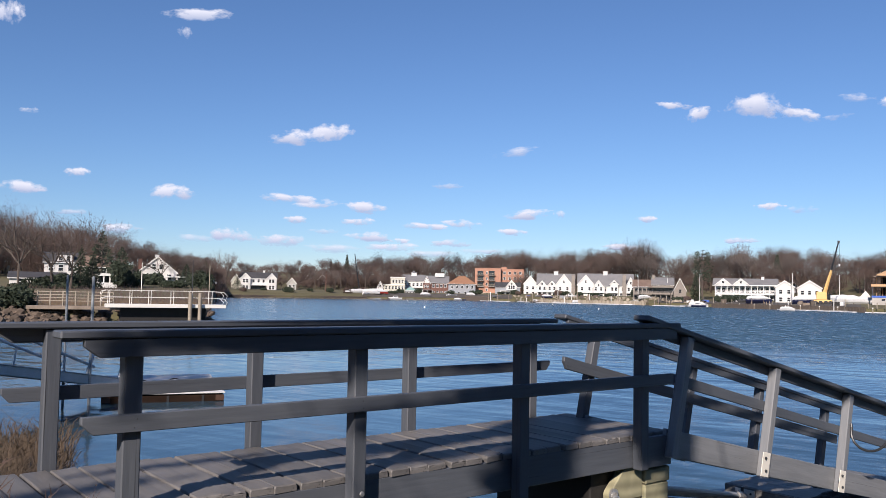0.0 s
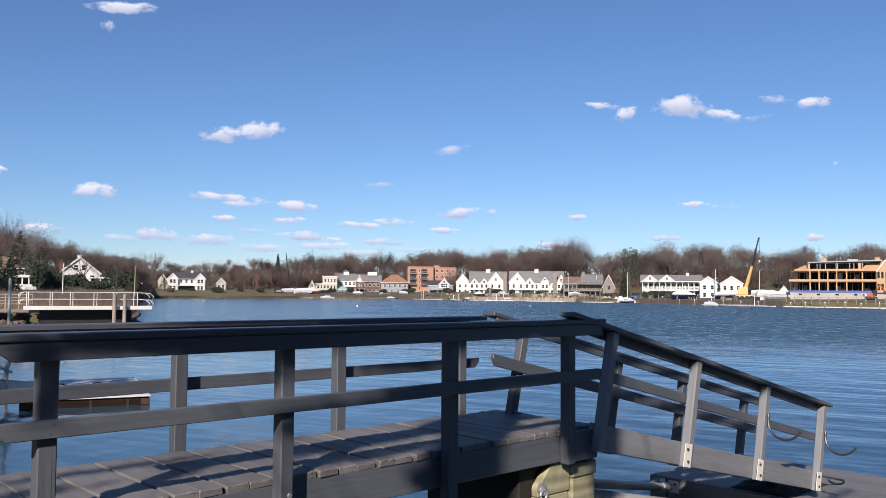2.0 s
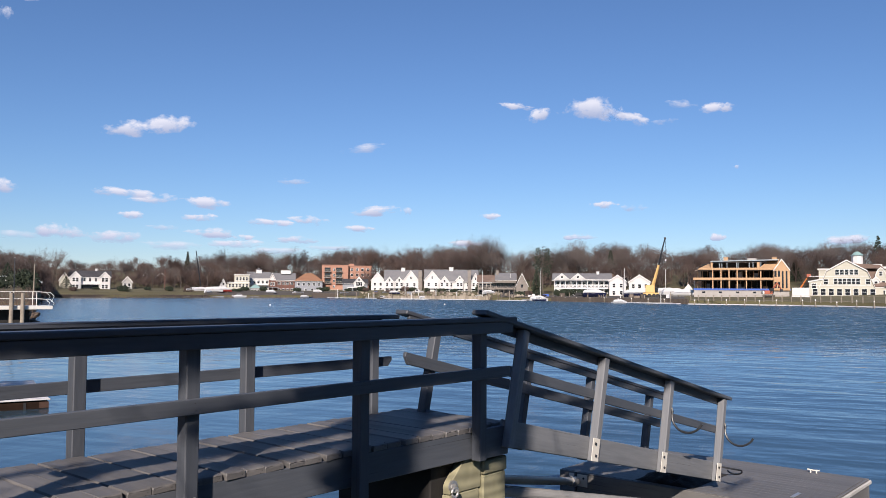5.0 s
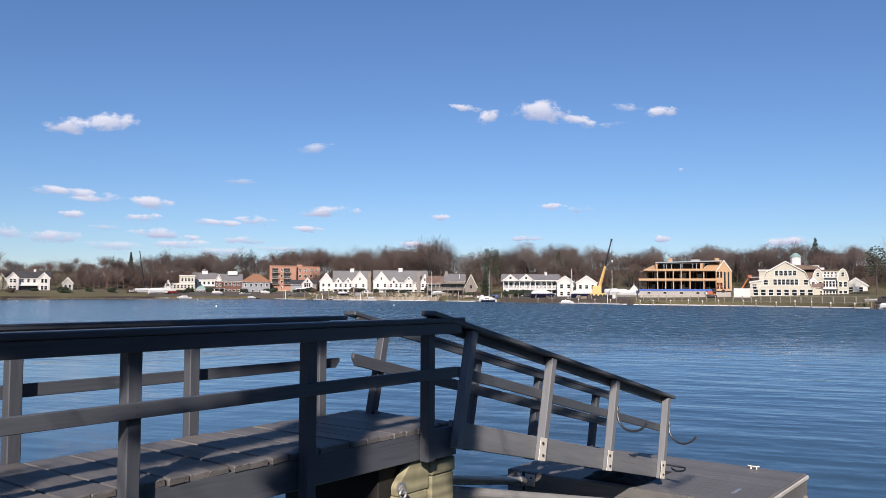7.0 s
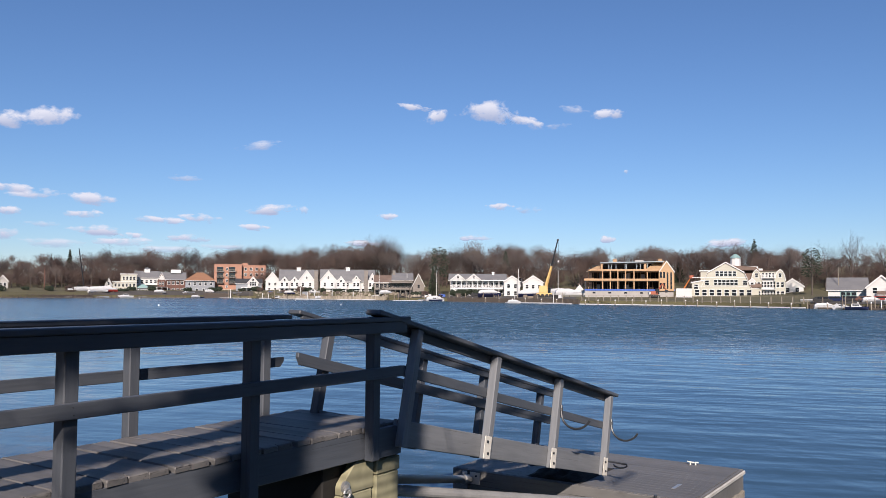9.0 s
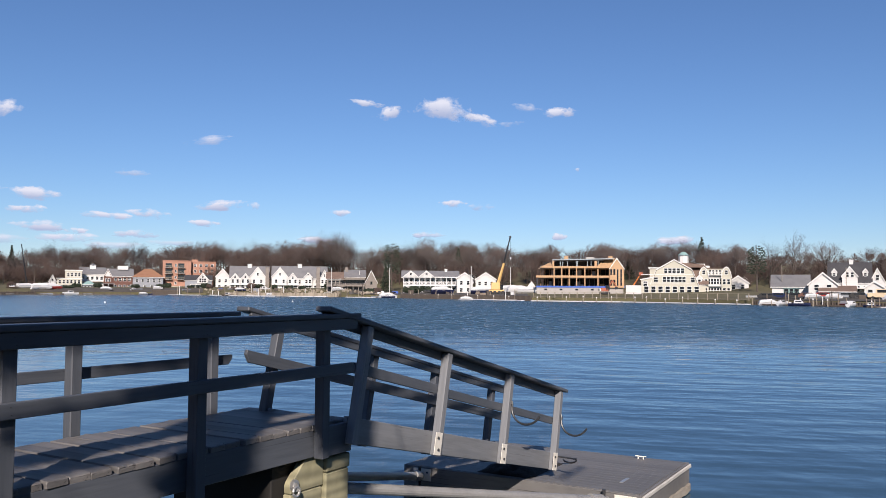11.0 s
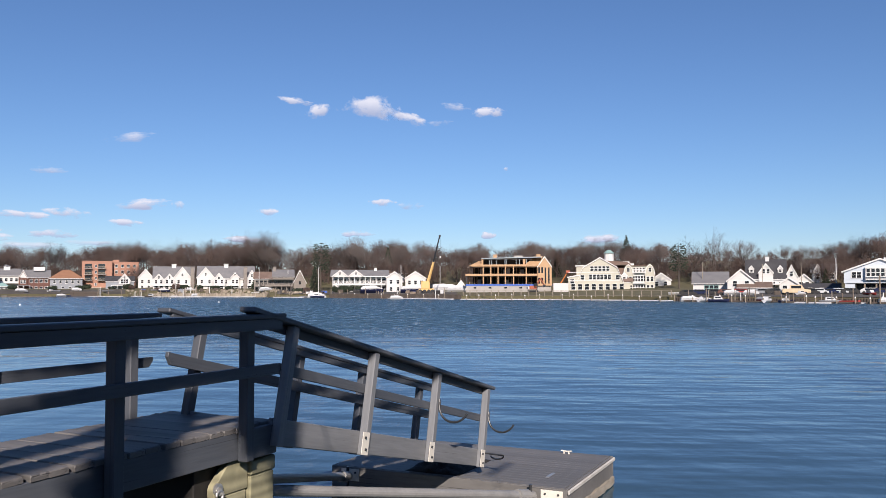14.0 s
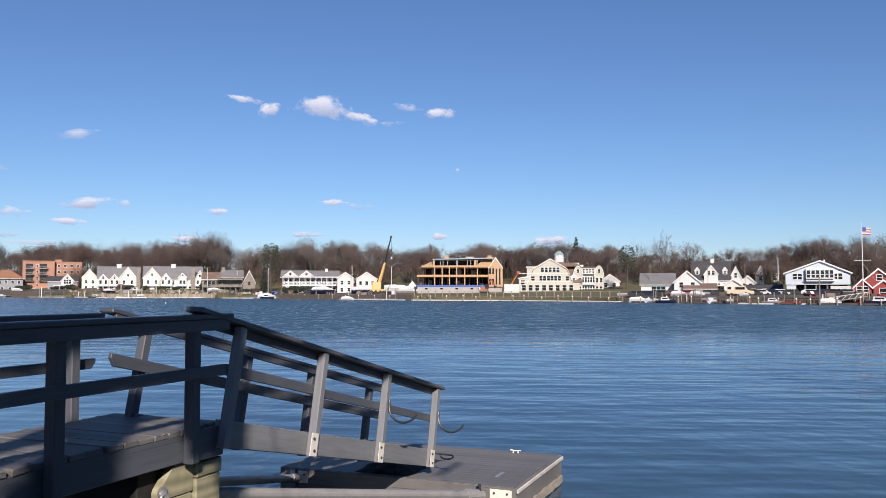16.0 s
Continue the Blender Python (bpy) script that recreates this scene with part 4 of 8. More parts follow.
simple_house("shed", "white boatyard building with grey roof", 23.2, 24.6, 322, 1.6, 7.4, 9.9, WHITE, ROOF_GREY, True, 12, ((3, 0.6),), category="boatyard building")
simple_house("house", "white and brown house behind the lawn", 39.9, 41.2, 282, 2.2, 6.0, 8.2, WHITE, ROOF_GREY, True, 9, ((2, 0.5),))
simple_house("house", "white gable-fronted marina building", 44.75, 46.4, 234, 1.5, 5.2, 8.1, WHITE, ROOF_GREY, True, 14, ((2, 0.6),))
mb, mw = simple_house("house", "white marina building with a wide grey roof and green windows", 42.6, 44.8, 238, 1.5, 4.6, 7.6, WHITE, ROOF_GREY, False, 12, ())
windows(mb, row(-mw / 2 + 3.0, mw / 2 - 2.6, 3, 2.4), 1.2, 1.6, -0.01, COPPER)
simple_house("shed", "long low white marina shed", 45.4, 47.4, 232, 1.4, 3.4, 4.6, WHITE, ROOF_BROWN, False, 7, ((5, 0.25),), size=(0.9, 0.9), category="shed")
simple_house("house", "white house with a pale gable by the marina", 48.9, 49.8, 262, 1.8, 5.4, 7.2, WHITE, ROOF_GREY, True, 8, ((2, 0.5),))
simple_house("house", "small white house behind the clubhouse lawn", 40.6, 41.3, 300, 2.6, 6.6, 8.4, WHITE, ROOF_GREY, True, 8, ((2, 0.5),))
wh, ww = simple_house("house", "tall white house with gables and porches among trees", 49.8, 51.2, 270, 2.5, 8.2, 10.2, WHITE, ROOF_GREY, False, 8, ((4, 0.62), (4, 0.12)))
gable_front(wh, -ww / 2 + 0.3, -ww / 2 + 3.0, -0.8, 5, 2.5, 8.0, 10.2, WHITE, ROOF_GREY, 0.2)
windows(wh, [(-ww / 2 + 1.65, 6.0), (-ww / 2 + 1.65, 3.2)], 0.9, 1.4, -0.81)
part("porch", boxed(-ww / 2 + 3.2, ww / 2, -1.6, -0.05, 5.4, 5.65), TRIM, wh)
for x in (-ww / 2 + 3.4, 0.6, ww / 2 - 0.2):
    part("porch_post", boxed(x - 0.1, x + 0.1, -1.5, -1.3, 1.9, 5.39), TRIM, wh)
simple_house("house", "white cottage with a porch behind the quay", 47.9, 49.0, 236, 1.5, 4.4, 5.9, WHITE, ROOF_GREY, True, 8, ((2, 0.35),))
simple_house("shed", "low dark-roofed shed on the quay", 49.3, 51.4, 233, 1.4, 3.2, 4.2, SHINGLE, ROOF_DARK, False, 6, ((3, 0.3),), category="shed")
rb, rw = simple_house("boathouse", "barn-red boathouse with twin white-trimmed gables", 55.55, 56.5, 215, 1.2, 3.7, 5.5, RED, ROOF_GREY, True, 9, ((2, 0.5),))
gable_front(rb, -rw / 2 + 1.6, rw / 2 + 5.0, 2.5, 11, 1.2, 4.9, 7.9, RED, ROOF_GREY)
gable_front(rb, rw / 2 + 0.4, rw / 2 + 4.6, 0.4, 2.4, 1.2, 3.6, 5.2, RED, ROOF_GREY)
windows(rb, [(rw / 2 + 1.7, 5.3)], 1.1, 1.3, 2.49)
windows(rb, [(rw / 2 + 2.5, 1.6)], 1.6, 1.8, 0.39)
hd, hw = simple_house("house", "white house with a dark roof and dormer", -25.7, -23.8, 210, 3.0, 8.9, 11.0, WHITE, ROOF_DARK, False, 8, ((3, 0.65), (3, 0.15)))
dm = part("dormer", boxed(-0.9, 2.3, -0.2, 3.5, 8.95, 10.55), WHITE, hd)
part("dormer_roof", boxed(-1.1, 2.5, -0.4, 3.7, 10.56, 10.75), ROOF_DARK, dm)
windows(hd, [(-0.1, 9.3), (1.5, 9.3)], 0.8, 0.9, -0.21)
simple_house("house", "dark-roofed brown house behind the evergreens", -23.6, -21.9, 225, 3.0, 8.4, 10.9, SHINGLE, ROOF_BROWN, False, 8, ((3, 0.7),))
simple_house("house", "low white house with a dark roof", -27.6, -24.5, 195, 3.0, 4.9, 6.0, WHITE, ROOF_DARK, False, 8, ((3, 0.2),))
hg, gw = simple_house("house", "white gabled house among bare trees", -20.2, -17.8, 230, 3.6, 7.4, 11.4, WHITE, ROOF_GREY, True, 9, ((3, 0.5),))
windows(hg, [(-0.9, 8.2), (0.9, 8.2)], 0.9, 1.3)
part("porch_roof", boxed(gw / 2 - 2.6, gw / 2 + 2.4, -1.6, 1.0, 6.1, 6.5, 0.05), TRIM, hg)
part("porch_glazing", boxed(gw / 2 + 0.2, gw / 2 + 2.0, -1.2, 0.8, 3.6, 6.08), GLASS, hg)
for x in (gw / 2 - 2.3, gw / 2 + 0.1, gw / 2 + 2.1):
    part("porch_post", boxed(x - 0.12, x + 0.12, -1.4, -1.16, 3.2, 6.09), TRIM, hg)
part("wing", boxed(-gw / 2 - 3.6, -gw / 2 - 0.02, 1.0, 6.0, 3.0, 5.6), WHITE, hg)
part("wing_roof", prism([(-gw / 2 - 3.9, 5.6), (-gw / 2 - 0.03, 5.6), (-gw / 2 - 0.6, 7.4), (-gw / 2 - 3.0, 7.4)], 0.7, 6.3), ROOF_DARK, hg)
chimney(hg, -0.2, 5, 10.0, 12.0, TRIM, 0.9)
chimney(hg, -gw / 2 + 0.4, 7, 6.0, 10.8, DARK_BRICK, 0.9)


def gambrel_house():
    h, w = placed("clubhouse", "large cream gambrel-roofed clubhouse with white trim", 34.4, 38.3, 275, 0, "clubhouse")
    x0, x1 = -w / 2, w / 2
    a, b = x0 + 3.0, x1 - 1.2
    c = (a + b) / 2
    out = [(x0, 2.2), (x1, 2.2), (x1, 5.2), (b, 5.2), (b - 1.8, 9.8), (c, 13.0), (a + 1.8, 9.8), (a + 0.95, 7.6), (x0, 6.9)]
    part("wall", prism(out, 0, 16), CREAM, h)
    for p, q in (((a - 0.3, 4.9), (a + 1.75, 9.95)), ((a + 1.7, 9.9), (c, 13.15)), ((c, 13.15), (b - 1.7, 9.9)), ((b - 1.75, 9.95), (b + 0.3, 4.9))):
        part("barge_board", prism([p, q, (q[0], q[1] + 0.35), (p[0], p[1] + 0.35)], -0.4, -0.02), TRIM, h)
        part("roof", prism([p, q, (q[0], q[1] + 0.3), (p[0], p[1] + 0.3)], -0.015, 16.3), ROOF_BROWN, h)
    windows(h, row(c - 3.2, c + 3.2, 5, 9.0), 1.0, 1.5)
    windows(h, row(c - 3.6, c + 3.6, 6, 6.2), 1.0, 1.6)
    windows(h, [(a + 1.6, 6.2), (b - 1.6, 6.2), (x0 + 1.3, 4.9)], 1.2, 1.4)
    part("wing_roof_edge", prism([(x0 - 0.3, 6.75), (a + 0.95, 7.5), (a + 0.95, 7.85), (x0 - 0.3, 7.1)], -0.3, 12), TRIM, h)
    gable_side(h, b - 0.4, x1 + 1.2, 0.9, 13, 2.2, 5.4, 11.6, CREAM, ROOF_BROWN, 0.2)
    gable_front(h, x1 - 1.6, x1 + 0.2, 1.2, 5, 5.6, 7.4, 8.3, WHITE, ROOF_BROWN, 0.15)
    windows(h, [(x1 - 0.7, 5.9)], 0.8, 1.1, 1.19)
    windows(h, row(x0 + 0.5, x1 - 0.5, 8, 2.9), 1.3, 1.8)
    bm = tube(bmesh.new(), (c + 3, 8, 11.5), (c + 3, 8, 15.0), 1.6, 1.6, 8)
    cu = part("cupola", bm, TRIM, h)
    part("cupola_roof", tube(bmesh.new(), (c + 3, 8, 15.0), (c + 3, 8, 16.2), 1.9, 0.5, 12), COPPER, cu, "green copper cap")
    part("roof_balustrade", boxed(c + 1.2, x1 + 1.2, 6.4, 7.4, 11.3, 12.2), TRIM, h)
    part("ridge_roof", prism([(c + 0.4, 10.9), (x1 + 1.6, 10.9), (x1 + 0.6, 11.9), (c + 0.4, 12.6)], 3.0, 12), ROOF_BROWN, h)
    for z in (2.5, 5.9, 8.6):
        part("string_course", boxed(x0 + 0.1, b - 0.9 if z > 5 else x1, -0.06, -0.003, z - 0.15, z), TRIM, h)
    part("shoulder", boxed(a - 0.4, a + 4.0, 3.5, 12, 7.0, 10.6), CREAM, h)
    part("shoulder_roof", boxed(a - 0.8, a + 4.2, 3.1, 12.4, 10.62, 10.95), TRIM, h)
    part("roof_deck", boxed(c + 0.5, x1 + 2.6, 5.2, 11.0, 10.9, 11.5), TRIM, h)
    roof_slab(h, "wing_roof", [(b - 0.9, 0.6, 5.5), (x1 + 2.2, 0.6, 5.5), (x1 + 1.6, 5.6, 11.0), (b - 3.6, 5.6, 11.0)], 0.25, ROOF_BROWN)
    g, w2 = placed("clubhouse_wing", "white three-storey clubhouse wing with twin shingled gables", 38.15, 40.1, 277, 0, "clubhouse")
    part("wall", boxed(-w2 / 2 + 0.4, w2 / 2 - 0.4, 0.5, 9, 2.2, 8.6), WHITE, g)
    part("rear_wall", boxed(-w2 / 2 + 0.6, w2 / 2 - 0.6, 3.5, 8, 8.6, 10.6), CREAM, g)
    part("roof", boxed(-w2 / 2 + 0.3, w2 / 2 - 0.3, 3.0, 8.4, 10.62, 10.85), ROOF_BROWN, g)
    for x in (-w2 / 2 + 1.3, w2 / 2 - 1.3):
        out = [(x - 1.5, 2.2), (x + 1.5, 2.2), (x + 1.5, 7.4), (x + 1.2, 9.2), (x + 0.65, 10.4), (x, 10.9), (x - 0.65, 10.4), (x - 1.2, 9.2), (x - 1.5, 7.4)]
        part("gable_wall", prism(out, -0.3, 4.5), CREAM, g)
        rim = [(q - x, z) for q, z in out[2:]]
        for p, q in zip(rim, rim[1:]):
            part("barge_board", prism([(x + p[0], p[1]), (x + q[0], q[1]), (x + q[0] * 1.12, q[1] + 0.28), (x + p[0] * 1.12, p[1] + 0.28)], -0.55, -0.31), TRIM, g)
        windows(g, [(x, 8.7)], 0.8, 1.2, -0.31)
        windows(g, [(x - 0.65, 5.6), (x + 0.65, 5.6), (x - 0.65, 2.8), (x + 0.65, 2.8)], 0.8, 1.5, -0.31)
    for z in (2.7, 5.6):
        windows(g, row(-2.2, 2.2, 5, z), 0.62, 1.7, 0.49)
    for z in (5.0, 8.5):
        part("balcony_floor", boxed(-2.2, 2.2, -0.6, 0.48, z - 0.15, z), TRIM, g)
    bm = boxed(-2.2, 2.2, -0.6, -0.5, 9.35, 9.5)
    for k in range(12):
        box(bm, -2.18 + 0.39 * k, -2.08 + 0.39 * k, -0.58, -0.52, 8.5, 9.35)
    part("balustrade", bm, TRIM, g)
    windows(g, row(-2.0, 2.0, 4, 8.7), 0.6, 1.4, 3.49)


gambrel_house()


def construction():
    h, w = placed("building_under_construction", "three-storey timber building under construction, orange sheathing over an open frame", 27.4, 33.3, 275, 0, "building")
    x0, x1 = -w / 2, w / 2
    e = x1 - 4.7
    part("foundation", boxed(x0, x1 - 0.3, 0, 14, 1.8, 4.2), CONCRETE, h)
    for x in (x0 + 2.5, x0 + 7.5, x0 + 12.6, x0 + 17.6):
        part("vent", boxed(x, x + 0.9, -0.03, 0.0, 3.3, 3.8), GLASS, h)
    part("sheet_band", boxed(x0 - 0.1, x1 + 0.1, -0.15, -0.003, 4.2, 4.75), BLUE_TARP, h)
    # solid and near-black: the shade of the open floors is in its colour
    part("core", boxed(x0 + 2.0, e - 0.1, 7.0, 12, 4.25, 12.8), TAR_AND_SHADE, h, "near-black block in place of the shaded open interior")
    part("floor_band", boxed(x0 - 0.2, e + 0.3, -0.35, 12, 7.45, 8.15), PLY, h)
    part("floor_band", boxed(x0 + 1.6, e - 0.2, -0.1, 12, 10.6, 11.25), PLY, h)
    rng = random.Random(31)
    xs = [x0 + 0.15, x0 + 5.7, x0 + 8.2, x0 + 10.6, x0 + 13.0, x0 + 15.7, x0 + 19.9, e]
    for i, x in enumerate(xs):
        mat = DARK_METAL if i == 0 else PLY
        part("column", boxed(x - 0.17, x + 0.17, -0.05, 0.35, 4.2, 7.44), mat, h)
        if i:
            part("column", boxed(x - 0.17, x + 0.17, -0.05, 0.35, 8.16, 10.59), PLY, h)
    for z0, z1 in ((4.25, 7.44), (8.16, 10.59)):
        x = x0 + 1.0
        while x < e - 1:
            part("stud", boxed(x - 0.05, x + 0.05, rng.uniform(3.0, 5.5), 5.6, z0, z1), rng.choice((PLY, PLY, DARK_METAL)), h)
            x += rng.uniform(0.7, 1.9)
        for k in range(4):
            x = rng.uniform(x0 + 2, e - 3)
            part("sheet", boxed(x, x + rng.uniform(0.8, 1.8), 5.0, 5.1, z0, z0 + rng.uniform(0.8, 2.2)), rng.choice((PLY, CONCRETE, GREYBLUE)), h)
        part("joist_row", boxed(x0 + 0.4, e - 0.4, 0.6, 5.0, z1 - 0.3, z1 - 0.02), DOCK_WOOD, h)
    # set-back top storey with steel posts under a flat roof
    part("corner_post", boxed(x0 + 5.1, x0 + 5.7, 0.6, 1.2, 11.26, 13.2), PLY, h)
    for x in (x0 + 7.7, x0 + 8.5, x0 + 10.0, x0 + 12.9, x0 + 13.3, x0 + 16.6, x0 + 17.7, x0 + 20.0):
        part("column", boxed(x - 0.09, x + 0.09, 0.8, 1.0, 11.26, 13.1), STEEL_BLUE, h, "grey-blue steel post")
    part("rear_wall", boxed(x0 + 6.0, e - 2.0, 4.5, 5.0, 11.26, 13.0), TAR_AND_SHADE, h)
    roof_slab(h, "flat_roof", [(x0 + 5.0, 0.2, 13.15), (e + 1.4, 0.2, 13.55), (e + 1.4, 10, 13.55), (x0 + 5.0, 10, 13.15)], 0.28, STEEL_BLUE)
    roof_slab(h, "lower_roof", [(x0 + 1.2, -0.2, 10.7), (x0 + 5.0, -0.2, 10.9), (x0 + 5.0, 4.0, 12.3), (x0 + 4.0, 4.0, 12.3)], 0.2, PLY)
    # gabled end block, sheathed
    gable_front(h, e, x1 - 0.1, -0.6, 12, 4.2, 10.4, 13.7, PLY, PLY, 0.12)
    part("opening", boxed(x1 - 2.4, x1 - 1.9, -0.64, -0.605, 4.9, 10.2), GLASS, h)
    part("opening", boxed(x1 - 1.3, x1 - 0.8, -0.64, -0.605, 4.9, 10.2), GLASS, h)
    for z in (4.9, 8.4):
        for x in (e + 0.5, e + 1.5):
            part("opening", boxed(x - 0.32, x + 0.32, -0.64, -0.605, z, z + 1.9), GLASS, h)
    roof_slab(h, "main_roof", [(e - 4.6, -0.6, 10.55), (e + 0.8, -0.6, 10.55), (e + 1.9, 5.0, 13.9), (e - 0.8, 5.0, 13.9)], 0.22, PLY)
    part("dormer_wall", boxed(e - 4.8, e - 4.0, 0.6, 2.2, 10.8, 13.0), PLY, h)
    for x in (x0 + 9.6, e + 0.4):
        chimney(h, x, 4, 13.3, 14.5, PLY, 1.3)
    part("pallet", boxed(x0 + 16.0, x0 + 18.8, 3, 5, 13.6, 14.3, 0.05), CONCRETE, h)


STEEL_BLUE = plain("primed_blue_grey_steel", (0.30, 0.36, 0.40), 0.5, 0.15, bump=0.05)
construction()


def excavator(a, d, turn):
    z = land_height(a, d)
    v = thing("excavator", "rust-red excavator with a raised bucket on the building site", "excavator", bearing(a, d, z, turn), "machines on the building site")
    for y in (-0.9, 0.9):
        bm = boxed(-1.5, 1.5, y - 0.28, y + 0.28, 0.05, 0.85, 0.2)
        part("track", bm, BLACK, v)
    part("house", boxed(-1.4, 1.0, -1.0, 1.0, 0.95, 2.1, 0.12), MACHINE_RED, v)
    part("cab", boxed(0.1, 1.3, -1.0, -0.1, 1.2, 2.9, 0.1), GLASS, v)
    part("counterweight", boxed(-1.9, -1.35, -0.95, 0.95, 1.0, 1.9, 0.15), TRIM, v)
    part("boom", tube(bmesh.new(), (0.9, 0.3, 1.8), (2.6, 0.3, 4.4), 0.26, 0.2, 4), MACHINE_RED, v)
    part("arm", tube(bmesh.new(), (2.6, 0.3, 4.5), (3.8, 0.3, 2.4), 0.2, 0.14, 4), MACHINE_RED, v)
    part("bucket", prism([(3.5, 2.5), (4.2, 2.5), (4.1, 1.7), (3.5, 1.6)], -0.2, 0.8), DARK_METAL, v)
    return v


MACHINE_RED = plain("rust_red_machine_paint", (0.36, 0.10, 0.05), 0.5, 0.2, bump=0.05)
MACHINE_ORANGE = plain("orange_machine_paint", (0.62, 0.22, 0.06), 0.5, 0.2, bump=0.05)
excavator(32.0, 268, 15)
lift = thing("boom_lift", "orange boom lift standing behind the site trailer", "boom lift", bearing(34.0, 290, land_height(34.0, 290)), "machines on the building site")
part("base", boxed(-1.6, 1.6, -1.0, 1.0, 0.3, 1.8, 0.15), MACHINE_ORANGE, lift)
part("boom", tube(bmesh.new(), (-0.8, 0, 1.6), (1.6, 0, 5.6), 0.26, 0.16, 4), MACHINE_ORANGE, lift)
part("basket", boxed(1.3, 2.6, -0.6, 0.6, 5.5, 6.5, 0.05), MACHINE_RED, lift)
for x in (-1.1, 1.1):
    part("wheel", tube(bmesh.new(), (x, -1.15, 0.5), (x, 1.15, 0.5), 0.5, 0.5, 12), BLACK, lift)


def inn():
    h, w = placed("inn", "long white two-storey inn with verandas and a grey roof", 18.2, 21.95, 328, 0, "inn")
    x0, x1 = -w / 2, w / 2
    gable_side(h, x0, x1, 1.8, 11, 1.6, 8.4, 10.6, GREYBLUE, ROOF_GREY, 0.9)
    part("veranda_floor", boxed(x0, x1, -0.6, 1.8, 4.7, 5.1), TRIM, h)
    part("veranda_roof", boxed(x0 - 0.2, x1 + 0.2, -0.8, 1.8, 8.0, 8.35), TRIM, h)
    bm = boxed(x0, x1, -0.6, -0.5, 5.95, 6.1)
    for k in range(60):
        x = x0 + w * (k + 0.5) / 60
        box(bm, x - 0.04, x + 0.04, -0.58, -0.52, 5.1, 5.95)
    part("balustrade", bm, TRIM, h)
    post = mesh_of(boxed(-0.12, 0.12, -0.12, 0.12, 0, 2.9), TRIM, "column")
    for k in range(11):
        x = x0 + 0.2 + (w - 0.4) * k / 10
        part("column", post, None, h, at=pose(x, -0.45, 5.1))
        part("column", post, None, h, at=pose(x, -0.45, 1.75))
    windows(h, row(x0 + 0.5, x1 - 0.5, 12, 5.5), 1.1, 1.8, 1.79)
    windows(h, row(x0 + 0.5, x1 - 0.5, 9, 2.2), 1.4, 1.9, 1.79)
    for x in (x0 + 3.0, x0 + 9.2):
        gable_front(h, x - 2.6, x + 2.6, -0.9, 6, 8.36, 8.5, 10.5, WHITE, ROOF_GREY, 0.3)
        windows(h, [(x, 8.9)], 0.8, 0.8, -0.91)
    part("stair", prism([(x0 + 0.8, 4.9), (x0 + 1.5, 4.9), (x0 + 4.6, 1.7), (x0 + 3.9, 1.7)], -1.6, -0.8), TRIM, h)
    chimney(h, x1 - 4.5, 6, 8.5, 11.4, TRIM, 1.0)


inn()


def blue_boathouse():
    h, w = placed("boathouse", "pale blue boathouse on open posts with a glazed gallery", 51.63, 55.35, 225, 0, "boathouse")
    x0, x1 = -w / 2, w / 2
    pts = [(x0, 4.4), (x1, 4.4), (x1, 7.2), (0.6, 10.0), (x0, 7.2)]
    part("wall", prism(pts, 0, 15), BLUE_WALL, h)
    part("wall", boxed(x0 + 0.2, x0 + 2.4, 0.3, 14, 1.2, 4.39), BLUE_WALL, h)
    # navy colour darkens this wall in place of real shade
    part("rear_wall", boxed(x0 + 2.5, x1 - 0.3, 10, 14, 1.2, 4.39), HULL_NAVY, h, "navy back wall standing in for the open ground floor's shade")
    for x in (x0 + 4.5, x0 + 7.0, x0 + 9.5, x1 - 0.4):
        part("column", boxed(x - 0.18, x + 0.18, 0.3, 0.66, 1.2, 4.39), DOCK_WOOD, h)
    for a, b in (((x0 - 0.5, 6.95), (0.6, 10.1)), ((0.6, 10.1), (x1 + 0.5, 6.95))):
        part("roof", prism([a, b, (b[0], b[1] + 0.35), (a[0], a[1] + 0.35)], -0.5, 15.4), TRIM, h)
    part("gallery", boxed(-2.6, 3.8, -0.9, -0.01, 5.2, 8.3), TRIM, h)
    windows(h, row(-2.5, 3.7, 6, 5.9), 0.75, 2.0, -0.91)
    part("gallery_rail", boxed(-2.6, 3.8, -1.5, -1.4, 5.9, 6.1), TRIM, h)
    windows(h, [(x0 + 2.2, 5.7), (x0 + 3.3, 5.7), (x1 - 3.3, 5.7), (x1 - 2.2, 5.7)], 0.9, 1.4)
    part("vent", tube(bmesh.new(), (1.6, 5, 9.6), (1.6, 5, 10.7), 0.18, 0.25, 8), TRIM, h)


blue_boathouse()


